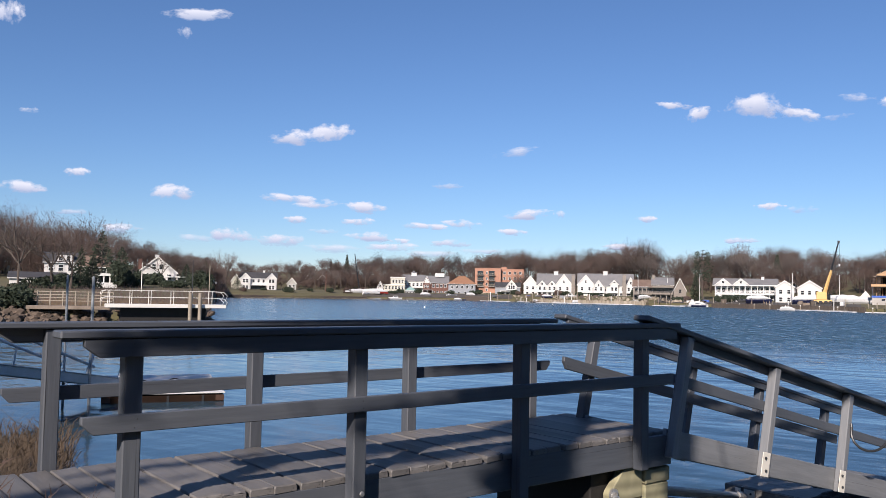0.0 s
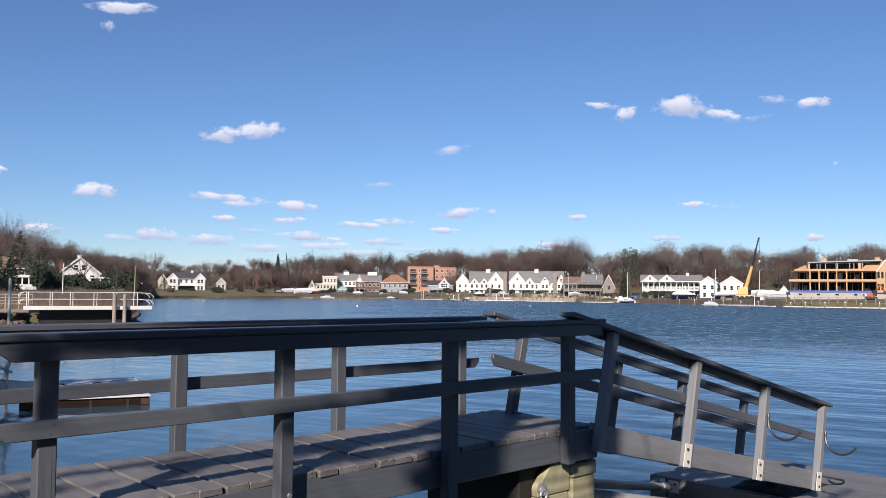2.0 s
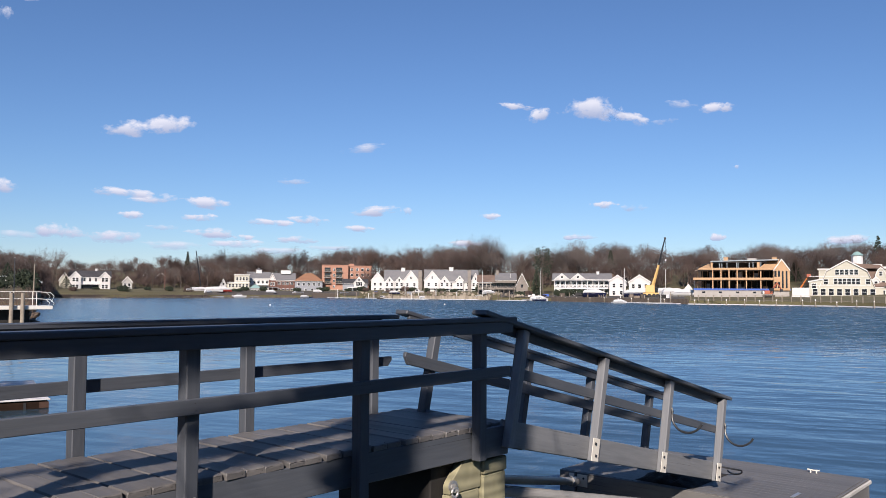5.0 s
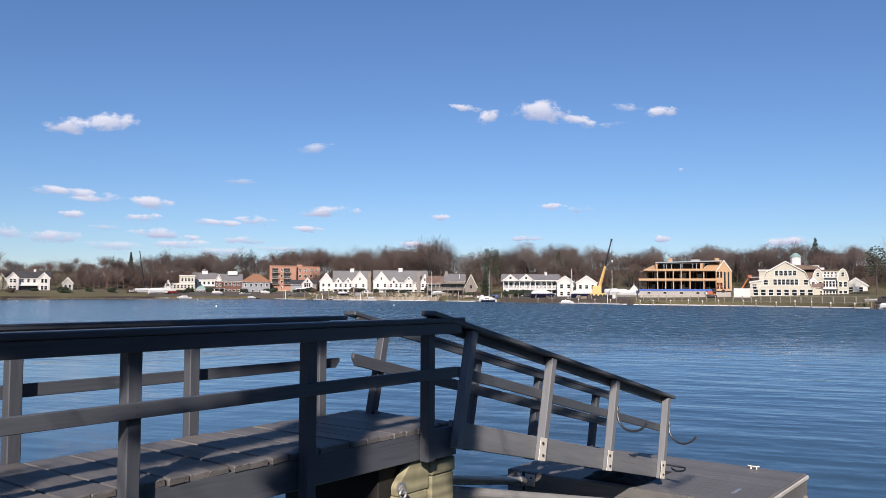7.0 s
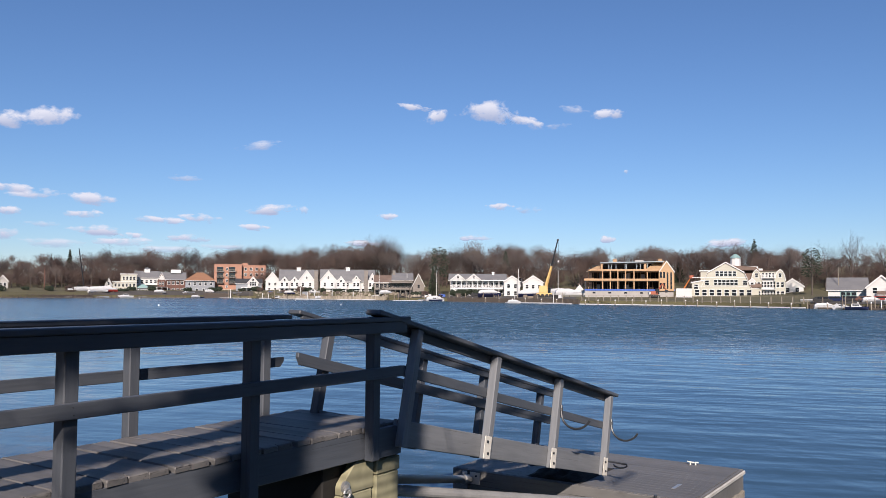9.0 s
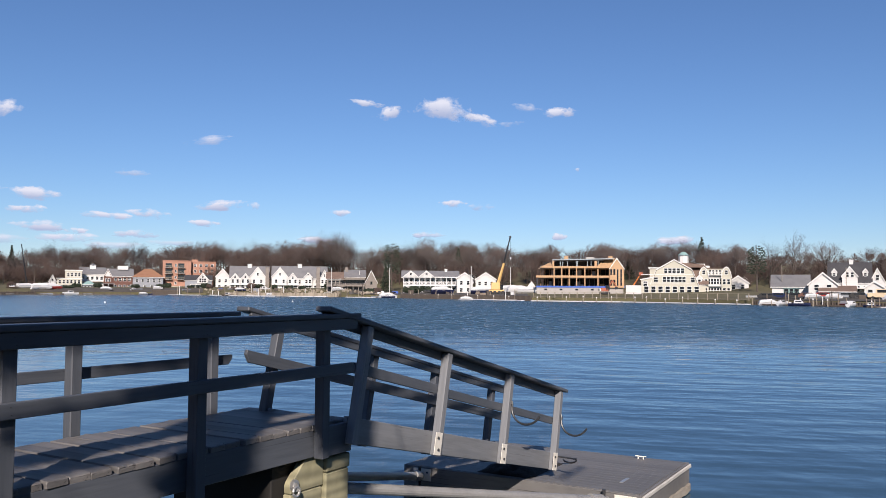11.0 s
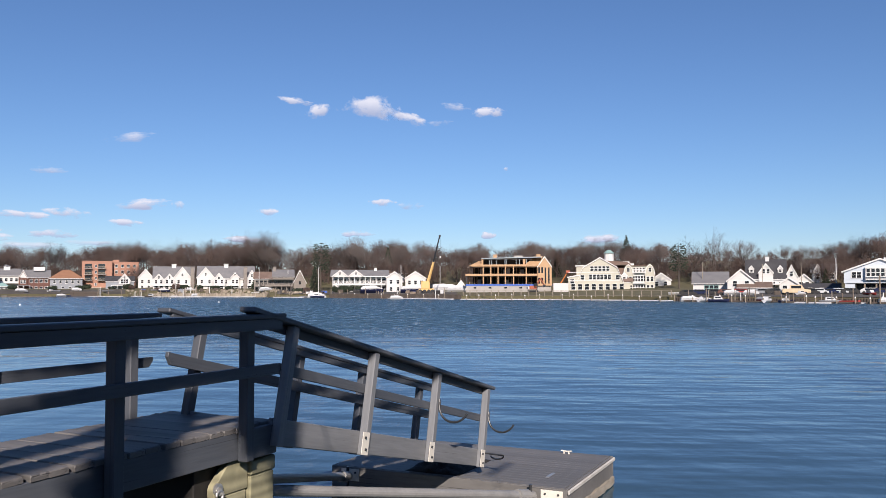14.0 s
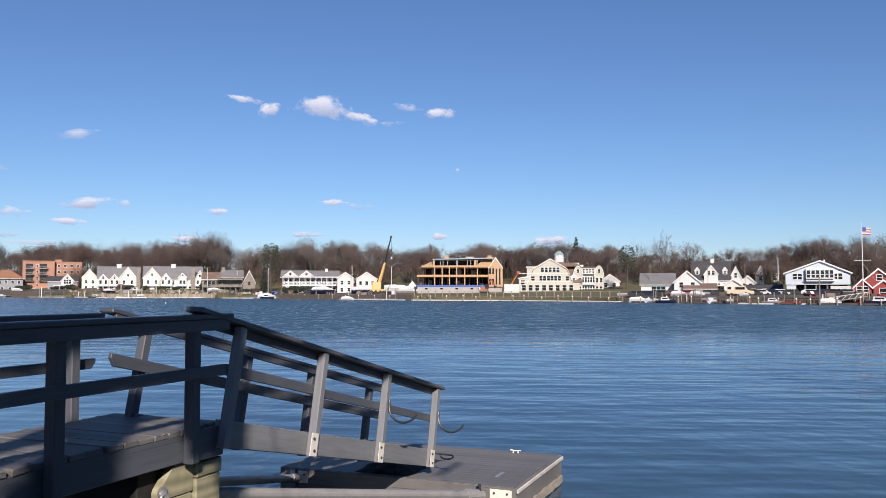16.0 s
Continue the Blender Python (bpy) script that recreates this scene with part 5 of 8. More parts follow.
def dormer_house():
    h, w = placed("house", "white house with a steep dark roof and three dormers", 45.9, 48.3, 250, 0)
    x0, x1 = -w / 2, w / 2
    gable_side(h, x0, x1, 0, 9, 1.8, 6.0, 11.2, WHITE, ROOF_DARK, 0.3)
    gable_front(h, -1.9, 1.9, -0.6, 5, 1.8, 7.6, 10.0, WHITE, ROOF_DARK, 0.2)
    windows(h, [(-0.6, 7.4), (0.6, 7.4)], 0.7, 1.2, -0.61)
    for x in (-3.8, 3.8):
        gable_front(h, x - 0.65, x + 0.65, 1.2, 4, 7.4, 8.7, 9.5, WHITE, ROOF_DARK, 0.12)
        windows(h, [(x, 7.7)], 0.6, 0.8, 1.19)
    windows(h, row(x0 + 0.5, x1 - 0.5, 5, 3.6), 0.9, 1.4)
    chimney(h, 0.4, 4.5, 10.4, 12.0, TRIM, 1.0)
    part("porch", boxed(x0, x1, -2.2, -0.05, 4.2, 4.5), TRIM, h)
    g, w = placed("house", "white gable-fronted annexe with a dark roof", 48.25, 49.0, 251, 0)
    gable_front(g, -w / 2, w / 2, 0, 8, 1.8, 6.4, 9.6, WHITE, ROOF_DARK, 0.2)
    windows(g, [(0, 6.6), (-0.7, 3.8), (0.7, 3.8)], 0.7, 1.3)


dormer_house()


def shingled_house():
    h, w = placed("house", "weathered grey shingled waterfront house with timber decks", 12.95, 16.4, 350, 0)
    x0, x1 = -w / 2, w / 2
    gable_side(h, x0, x0 + 7.5, 1.5, 10, 1.8, 7.6, 10.2, SHINGLE, ROOF_BROWN)
    gable_side(h, x0 + 7.6, x1 - 5, 0.8, 11, 1.8, 8.4, 11.2, SHINGLE, ROOF_GREY)
    gable_front(h, x1 - 4.9, x1, 0, 11, 1.8, 6.2, 11.0, SHINGLE, ROOF_GREY)
    for z, a, b in ((4.4, x0, x1 - 5.2), (7.2, x0 + 6, x1 - 5.2)):
        part("balcony", boxed(a, b, -1.6, 0.75, z, z + 0.3), SHINGLE, h)
        part("balcony_rail", boxed(a, b, -1.6, -1.5, z + 1.0, z + 1.15), SHINGLE, h)
        bm = bmesh.new()
        n = int((b - a) / 0.5)
        for k in range(n):
            x = a + (b - a) * (k + 0.5) / n
            box(bm, x - 0.05, x + 0.05, -1.58, -1.52, z + 0.3, z + 1.0)
        part("baluster_row", bm, SHINGLE, h)
    post = mesh_of(boxed(-0.12, 0.12, -0.12, 0.12, 0, 2.6), SHINGLE, "post")
    for k in range(8):
        part("post", post, None, h, at=pose(x0 + 0.3 + (w - 6) * k / 7, -1.4, 1.8))
    windows(h, row(x0 + 0.5, x0 + 7, 4, 2.3) + row(x0 + 0.5, x0 + 7, 4, 5.2), 1.3, 1.6, 1.49, SHINGLE)
    windows(h, row(x0 + 8, x1 - 5.5, 5, 2.3) + row(x0 + 8, x1 - 5.5, 5, 5.2), 1.4, 1.7, 0.79, SHINGLE)
    windows(h, [(x1 - 2.4, 5.2), (x1 - 3.6, 2.4), (x1 - 1.3, 2.4)], 0.9, 1.3, -0.01, SHINGLE)
    chimney(h, x0 + 8.2, 5, 9, 12.4, SHINGLE, 1.2)


shingled_house()


def twin_gable_house():
    h, w = placed("house", "white two-storey house with a dark roof and twin gables", -14.3, -11.3, 400, 0)
    x0, x1 = -w / 2, w / 2
    gable_side(h, x0 + 3.5, x1, 1.5, 10, 3.0, 9.0, 11.6, WHITE, ROOF_DARK)
    gable_front(h, x0, x0 + 4.2, 0.5, 9, 3.0, 7.6, 10.8, CREAM, ROOF_BROWN)
    for x in (x0 + 6.5, x1 - 2.4):
        gable_front(h, x - 2.2, x + 2.2, 0, 6, 3.0, 9.0, 11.2, WHITE, ROOF_DARK, 0.3)
        windows(h, [(x - 0.7, 6.9), (x + 0.7, 6.9), (x - 0.7, 3.9), (x + 0.7, 3.9)], 1.0, 1.6)
    windows(h, row(x0 + 9, x1 - 5, 3, 7.0), 0.9, 1.4, 1.49)
    part("porch", boxed(x0 + 8.8, x1 - 4.8, -0.6, 1.48, 5.6, 5.9), TRIM, h)
    # dark glass sheet put in for the shade within the porch
    part("porch_shade", boxed(x0 + 9, x1 - 5, 1.3, 1.48, 3.1, 5.6), GLASS, h)
    chimney(h, x1 - 6, 6, 10.5, 12.6, TRIM, 0.9)


twin_gable_house()


def cupola_house():
    h, w = placed("house", "white house with a grey hipped roof and rooftop cupola", -2.75, -1.25, 452, 0)
    gable_side(h, -w / 2, w / 2, 0, 12, 2.5, 10.0, 13.2, WHITE, ROOF_GREY)
    windows(h, row(-w / 2 + 0.5, w / 2 - 0.5, 5, 7.2) + row(-w / 2 + 0.5, w / 2 - 0.5, 4, 3.6), 1.1, 1.5)
    bm = boxed(-1.2, 1.6, 4.5, 7.3, 12.6, 14.4)
    c = part("cupola", bm, TRIM, h)
    part("cupola_roof", tube(bmesh.new(), (0.2, 5.9, 14.4), (0.2, 5.9, 15.4), 2.0, 0.3, 4), ROOF_GREY, c)
    part("porch", boxed(-w / 2, w / 2, -2.2, -0.02, 6.2, 6.5), TRIM, h)


cupola_house()


# ---- trees ----
def blade(verts, faces, a, b, w):
    """A thin flat twig from a to b."""
    s = (b - a).cross(Vector((0.3, -0.95, 0.1)))
    s = s.normalized() * w if s.length > 1e-6 else Vector((w, 0, 0))
    i = len(verts)
    verts += [tuple(a - s), tuple(a + s), tuple(b)]
    faces.append((i, i + 1, i + 2))


def limb(verts, faces, a, b, r0, r1, sides=5):
    q = (b - a).to_track_quat("Z", "Y")
    i = len(verts)
    for p, r in ((a, r0), (b, r1)):
        verts += [tuple(p + q @ Vector((r * math.cos(6.2832 * k / sides), r * math.sin(6.2832 * k / sides), 0))) for k in range(sides)]
    faces += [(i + k, i + (k + 1) % sides, i + sides + (k + 1) % sides, i + sides + k) for k in range(sides)]


def grow(seed, twig=0.004, spread=0.75, low=0.2, leader=0.66, boughs=10, rad=0.016, fork=(5, 4, 4)):
    """A bare tree one metre high: a leader with boughs that fork into twigs. Limbs and twigs as two lists of points and faces."""
    rng = random.Random(seed)
    lv, lf, tv, tf = [], [], [], []

    def branch(a, way, length, r, level):
        p = a
        for k in range(2):
            way = (way + Vector((rng.uniform(-1, 1), rng.uniform(-1, 1), rng.uniform(-0.1, 0.7))) * 0.16).normalized()
            q = p + way * (length / 2)
            if level <= 1:
                limb(lv, lf, p, q, r, r * 0.72, 4)
            elif k == 0:
                blade(tv, tf, p, p + way * length, max(r, twig * (1.0, 0.75, 0.55, 0.42)[min(level - 2, 3)]))
            p, r = q, r * 0.72
        if level <= len(fork):
            n = fork[level - 1]
            for k in range(n):
                at = a + (p - a) * rng.uniform(0.3, 1.0)
                ang = rng.uniform(0, 6.2832)
                side = Vector((math.cos(ang), math.sin(ang), rng.uniform(-0.2, 0.5)))
                branch(at, (way + side * rng.uniform(0.45, 0.95)).normalized(), length * rng.uniform(0.42, 0.68), r * 0.6, level + 1)

    p, way, r = Vector((0, 0, 0)), Vector((rng.uniform(-0.08, 0.08), rng.uniform(-0.08, 0.08), 1)), rad
    joints = [p]
    for k in range(5):
        way = (way + Vector((rng.uniform(-0.12, 0.12), rng.uniform(-0.12, 0.12), 0.1))).normalized()
        q = p + way * leader / 5
        limb(lv, lf, p, q, r, r * 0.8, 6)
        p, r = q, r * 0.8
        joints.append(p)
    for k in range(boughs):
        t = low + (1 - low) * (k + rng.uniform(0.2, 0.8)) / boughs
        i = min(int(t * 5), 4)
        at = joints[i].lerp(joints[i + 1], t * 5 - i)
        ang = 2.4 * k + rng.uniform(-0.4, 0.4)
        up = 0.55 + 0.7 * t
        way = Vector((math.cos(ang) * spread, math.sin(ang) * spread, up)).normalized()
        branch(at, way, (0.40 - 0.13 * t) * rng.uniform(0.85, 1.2), rad * (0.62 - 0.3 * t), 1)
    top = max(v[2] for v in tv)
    k = 1 / top

    def rounded(v):
        """Points past a rounded crown are drawn in to it."""
        p = Vector(v) * k
        o = Vector((p.x / (0.30 + 0.16 * spread), p.y / (0.30 + 0.16 * spread), (p.z - 0.58) / 0.42))
        if p.z > 0.25 and o.length > 1:
            f = (1 + 0.18 * noise.noise(o * 2.3 + Vector((seed, 0, 0)))) / o.length
            p = Vector((p.x * f, p.y * f, 0.58 + (p.z - 0.58) * f))
        return tuple(p)

    return [tuple(c * k for c in v) for v in lv], lf, [rounded(v) for v in tv], tf


def conifer(a, d, top, width, seed, label, sparse=False, base=None):
    rng = random.Random(seed)
    z = land_height(a, d) - 0.3 if base is None else base
    h = top - z
    verts, faces = [], []
    tiers = 9 if sparse else 26
    for k in range(tiers):
        f = (k + 0.5) / tiers
        hz = h * (0.45 + 0.55 * f) if sparse else h * (0.06 + 0.93 * f)
        rad = width / 2 * ((1.05 - 0.55 * abs(f - 0.5)) if sparse else (1.02 - f) ** 0.85) * rng.uniform(0.75, 1.15)
        for j in range(60 if sparse else max(16, int(95 * (1.1 - f)))):
            ang = rng.uniform(0, 6.283)
            q = rad * math.sqrt(rng.random())
            c = Vector((q * math.cos(ang), q * math.sin(ang), hz + rng.uniform(-0.5, 0.5) * h / tiers - 0.25 * q))
            ln = rng.uniform(0.025, 0.05) * h + 0.10
            way = Vector((math.cos(ang + rng.uniform(-0.6, 0.6)), math.sin(ang + rng.uniform(-0.6, 0.6)), rng.uniform(-0.35, 0.45)))
            blade(verts, faces, c - way * ln * 0.4, c + way * ln * 0.6, ln * 0.24)
    t = thing("conifer", label, "tree", bearing(a, d, z), "evergreen trees")
    part("trunk", tube(bmesh.new(), (0, 0, 0), (0, 0, h * 0.96), 0.018 * h, 0.004 * h, 7), BARK, t)
    part("crown", raw("crown", verts, faces, NEEDLES), None, t)
    return t


def bush(a, d, width, height, seed, label, mat=None, base=None):
    """A rounded shrub of many small leafy sprays."""
    rng = random.Random(seed)
    z = land_height(a, d) - 0.1 if base is None else base
    verts, faces = [], []
    height = height * 0.8
    lobes = [(rng.uniform(-0.33, 0.33) * width, rng.uniform(-0.3, 0.3) * width, rng.uniform(0.35, 0.62) * height, rng.uniform(0.28, 0.42)) for _ in range(9)]
    for _ in range(1500):
        x, y, h, r = rng.choice(lobes)
        o = Vector((rng.gauss(0, 1), rng.gauss(0, 1), rng.gauss(0, 1))).normalized() * rng.uniform(0.7, 1.05)
        c = Vector((x + o.x * r * width * 0.62, y + o.y * r * width * 0.62, max(h + o.z * r * height, 0.02)))
        ln = 0.06 * height + 0.05 * width
        way = Vector((rng.gauss(0, 1), rng.gauss(0, 1), rng.gauss(0.4, 0.7))).normalized()
        blade(verts, faces, c - way * ln * 0.4, c + way * ln * 0.6, ln * 0.3)
    t = thing("bush", label, "bush", bearing(a, d, z), "rounded evergreen bushes")
    part("stem", tube(bmesh.new(), (0, 0, -0.2), (0, 0, height * 0.5), 0.03 * height, 0.015 * height, 6), BARK, t)
    part("crown", raw("crown", verts, faces, mat or NEEDLES), None, t)
    return t


TREELINE = [(-33, 40), (-28.3, 38), (-26.4, 35), (-24.5, 32), (-22, 30), (-18.3, 25.5), (-16.7, 21), (-15, 18), (-13, 16.5), (-9, 18.5), (-5.5, 21), (-1, 22.5), (2.6, 23.5), (4.5, 25), (9, 25), (11.4, 27.5), (14, 27.5), (17, 24.5), (20.8, 27), (22.8, 27), (24.5, 25.5), (27, 23.5), (29, 25.5), (32, 26), (36, 25), (38, 27), (40.5, 25), (41.5, 21), (43, 20), (45, 20), (47, 19), (50, 22.5), (53, 25.5), (55, 26.5), (58, 26), (66, 26)]


def far_tree(seed, twigs=1050, wide=0.30, low=0.30, clumps=7, slim=0.0017, thick=1.0):
    """A bare tree one metre high, for the woods: trunk and boughs, and a rounded crown of many fine twigs in clumps."""
    rng = random.Random(seed)
    lv, lf, tv, tf = [], [], [], []
    fork = Vector((rng.uniform(-0.02, 0.02), rng.uniform(-0.02, 0.02), low + 0.08))
    limb(lv, lf, Vector((0, 0, 0)), fork, 0.013 * thick, 0.010 * thick, 5)
    spots = []
    for k in range(clumps):
        ang = 2.4 * k + rng.uniform(-0.5, 0.5)
        out = wide * (0.0 if k == 0 else rng.uniform(0.45, 0.75))
        up = rng.uniform(0.70, 0.76) if k == 0 else rng.uniform(low + 0.22, 0.74)
        c = Vector((out * math.cos(ang), out * math.sin(ang), up))
        spots.append((c, rng.uniform(0.36, 0.55) * wide, rng.uniform(0.15, 0.24)))
        mid = fork.lerp(c, 0.55) + Vector((0, 0, 0.02))
        limb(lv, lf, fork, mid, 0.0055 * thick, 0.004 * thick, 4)
        limb(lv, lf, mid, c, 0.004 * thick, 0.0015 * thick, 4)
    for c, r, rz in spots:
        for _ in range(14):
            e = c + Vector((rng.gauss(0, 0.5) * r, rng.gauss(0, 0.5) * r, rng.uniform(-0.1, 0.9) * rz))
            blade(tv, tf, fork.lerp(c, rng.uniform(0.4, 0.9)), e, 0.0024 * (0.6 + 0.4 * thick))
    hub = Vector((0, 0, low + 0.05))
    for _ in range(twigs):
        c, r, rz = rng.choice(spots)
        o = Vector((rng.gauss(0, 1), rng.gauss(0, 1), rng.gauss(0, 1))).normalized() * rng.random() ** 0.42
        p = c + Vector((o.x * r, o.y * r, o.z * rz))
        way = ((p - hub).normalized() + Vector((rng.gauss(0, 0.33), rng.gauss(0, 0.33), rng.gauss(0.25, 0.3)))).normalized()
        ln = rng.uniform(0.035, 0.085)
        blade(tv, tf, p - way * ln * 0.6, p + way * ln * 0.4, slim * rng.uniform(0.7, 1.3))
    top = max(v[2] for v in tv)
    return [(x, y, z / top) for x, y, z in lv], lf, [(x, y, z / top) for x, y, z in tv], tf


def branching_tree(seed):
    """A bare tree one metre high whose trunk, boughs and branches fork again and again into twigs."""
    rng = random.Random(seed * 31 + 5)
    lv, lf, tv, tf = [], [], [], []

    def branch(p, way, ln, r, level):
        bend = Vector((rng.gauss(0, 0.16), rng.gauss(0, 0.16), rng.gauss(0.03, 0.08)))
        mid = p + way * ln * 0.5
        on = (way + bend).normalized()
        q = mid + on * ln * 0.5
        if level < 4:
            limb(lv, lf, p, mid, r, r * 0.85, 5 if level < 2 else 4)
            limb(lv, lf, mid, q, r * 0.85, r * 0.68, 5 if level < 2 else 4)
        else:
            blade(tv, tf, p, q, max(r * 1.5, 0.0009))
        if level == 7:
            return
        count = (4, 3, 3, 3, 3, 2, 2)[level]
        turn = rng.uniform(0, 6.283)
        side = on.orthogonal().normalized()
        for k in range(count):
            spread = rng.uniform(0.35, 0.95) if k or level == 0 else rng.uniform(0.05, 0.3)
            out = side.copy()
            out.rotate(Matrix.Rotation(turn + 6.283 * k / count + rng.uniform(-0.5, 0.5), 3, on))
            to = (on * math.cos(spread) + out * math.sin(spread) + Vector((0, 0, 0.10))).normalized()
            start = q if k == 0 or level == 0 else p.lerp(q, rng.uniform(0.55, 1.0))
            branch(start, to, ln * rng.uniform(0.62, 0.88), r * rng.uniform(0.52, 0.7), level + 1)

    branch(Vector((0, 0, 0)), Vector((rng.gauss(0, 0.06), rng.gauss(0, 0.06), 1)).normalized(), 0.24, 0.013, 0)
    top = max(v[2] for v in tv)
    return [(x / top, y / top, z / top) for x, y, z in lv], lf, [(x / top, y / top, z / top) for x, y, z in tv], tf


def bare_tree(a, d, top, seed, label, mat=None, girth=1.0, base=None, habit=far_tree, **shape):
    z = land_height(a, d) - 0.3 if base is None else base
    h = top - z
    lv, lf, tv, tf = habit(seed, **shape)
    t = thing("bare_tree", label, "tree", bearing(a, d, z, seed * 40), "bare trees")
    grown = Matrix.Diagonal((h * girth, h * girth, h, 1))
    part("trunk", raw("trunk", lv, lf, BARK), BARK, t, at=grown)
    part("crown", raw("crown", tv, tf, mat or TWIG_GREY), None, t, at=grown)
    return t


KINDS = [far_tree(200 + i, wide=0.26 + 0.035 * (i % 4), low=0.24 + 0.07 * (i % 3), clumps=6 + i % 4) for i in range(10)]
SCRUB = [far_tree(230 + i, 620, 0.42, 0.06, 8, 0.0032) for i in range(5)]


def woods(name, label, mat, seed, count, near, far, share, low=0.8, kinds=KINDS, a0=-34, a1=66):
    """Many grown trees joined into one mesh."""
    rng = random.Random(seed)
    vs, fs, off = [], [], 0
    stock = []
    for lv, lf, tv, tf in kinds:
        v = np.array(lv + tv, dtype=float)
        tri = [f[:3] for f in lf] + [(f[0], f[2], f[3]) for f in lf] + [tuple(i + len(lv) for i in f) for f in tf]
        stock.append((v, np.array(tri)))
    for _ in range(count):
        a = rng.uniform(a0, a1)
        d = lerp(SHORE, a) if a > -15.2 else 170
        r = d + rng.uniform(near, far)
        z = land_height(a, r) - 0.3
        top = 3 + (lerp(TREELINE, a) - 3) * rng.uniform(low, 1.06) * share * (r / 430) * (1 + 0.16 * noise.noise(Vector((a * 0.7, seed, 0))) + 0.10 * noise.noise(Vector((a * 2.1, seed, 4))))
        top = max(top, z + 5)
        h = max(top - z, 4)
        v, f = stock[rng.randrange(len(stock))]
        t = rng.uniform(0, 6.283)
        w = h * rng.uniform(0.95, 1.5)
        x, y = v[:, 0] * w, v[:, 1] * w
        vs.append(np.stack([x * math.cos(t) - y * math.sin(t) + r * math.sin(radians(a)), x * math.sin(t) + y * math.cos(t) + r * math.cos(radians(a)), v[:, 2] * h + z], 1))
        fs.append(f + off)
        off += len(v)
    v, f = np.concatenate(vs), np.concatenate(fs)
    me = bpy.data.meshes.new(name)
    me.vertices.add(len(v))
    me.vertices.foreach_set("co", v.ravel())
    me.loops.add(len(f) * 3)
    me.loops.foreach_set("vertex_index", f.ravel().astype(np.int32))
    me.polygons.add(len(f))
    me.polygons.foreach_set("loop_start", np.arange(0, len(f) * 3, 3, dtype=np.int32))
    me.update(calc_edges=True)
    me.materials.append(mat)
    return tagged(new(name, me), label, "trees", kind="stuff")


woods("woodland", "dense bare brown winter woodland behind the houses", TWIG, 3, 640, 72, 170, 1.05, 0.72)
woods("woodland", "grey bare winter trees behind the houses", TWIG_GREY, 5, 260, 68, 130, 1.09, 0.72)
woods("undergrowth", "brown scrub and bare bushes below the woods", TWIG, 9, 760, 64, 160, 0.86, 0.55, SCRUB)
woods("undergrowth", "brown thicket close behind the waterfront gardens", TWIG, 10, 260, 52, 90, 0.62, 0.5, SCRUB, -15, 6)
woods("undergrowth", "brown thicket between the marina and the woods", TWIG, 11, 220, 64, 95, 0.75, 0.5, SCRUB, 40, 62)

for a, d, top, seed, mat, label, wide in (
    (-28.6, 165, 18.5, 1, TWIG_GREY, "tall bare tree with a pale trunk", 1.0),
    (-27.1, 160, 19.5, 2, TWIG, "tall bare tree on the headland", 0.9),
    (-25.2, 170, 18.2, 3, TWIG_GREY, "spreading bare tree above a white house", 1.25),
    (-24.2, 165, 17.6, 4, TWIG, "leaning bare tree before a white house", 1.1),
    (-18.6, 225, 15.8, 6, TWIG, "rounded bare tree behind a gabled house", 1.2),
    (-16.8, 240, 14.2, 7, TWIG_GREY, "rounded bare tree near the pier", 1.1),
    (-14.6, 376, 22.0, 8, TWIG_GREY, "wide bare tree beside a white house", 1.1),
    (-0.9, 470, 25.5, 9, TWIG_GREY, "tall bare tree above the rooftops", 0.8),
    (11.3, 430, 27.5, 10, TWIG, "tall bare trees behind the townhouses", 0.9),
    (20.4, 380, 26.5, 11, TWIG_GREY, "tall spreading bare tree above the inn", 1.2),
    (22.5, 385, 27.0, 12, TWIG_GREY, "tall spreading bare tree behind the boatyard", 1.2),
    (24.6, 390, 24.5, 13, TWIG_GREY, "rounded bare tree above the boatyard", 1.2),
    (32.2, 330, 21.0, 14, TWIG_GREY, "bare tree behind the unfinished building", 1.0),
    (41.0, 330, 22.5, 15, TWIG_GREY, "tall bare tree near the clubhouse", 0.9),
    (42.5, 280, 21.5, 16, TWIG_GREY, "tall pale bare tree near the marina", 1.0),
    (43.8, 275, 23.0, 17, TWIG_GREY, "tall slender bare tree by the marina", 0.7),
    (46.0, 285, 20.0, 18, TWIG_GREY, "open bare tree behind the marina", 1.3),
    (53.0, 300, 19.5, 19, TWIG, "reddish bare tree behind the blue boathouse", 1.2),
    (55.6, 300, 20.0, 20, TWIG, "dense bare tree behind the boathouses", 1.3),
):
    bare_tree(a, d, top, seed, label, mat, wide, habit=branching_tree)
# taller trees that stand out of the woods along the skyline
for a, d, seed in ((-11.5, 420, 31), (-4.0, 470, 32), (3.2, 480, 33), (7.6, 470, 34), (13.8, 420, 35), (16.0, 410, 36), (19.0, 400, 37), (26.4, 390, 38), (28.6, 390, 39), (35.2, 360, 40), (36.6, 365, 41), (39.6, 350, 42), (44.9, 300, 43), (48.4, 310, 44), (50.6, 320, 45), (57.5, 310, 46)):
    top = 3 + (lerp(TREELINE, a) - 3) * (d / 430) * (1.15 + 0.05 * (seed % 3))
    bare_tree(a, d, top, seed, "tall bare tree rising above the winter woodland", TWIG if seed % 3 else TWIG_GREY, 0.9 + 0.15 * (seed % 2), habit=branching_tree)
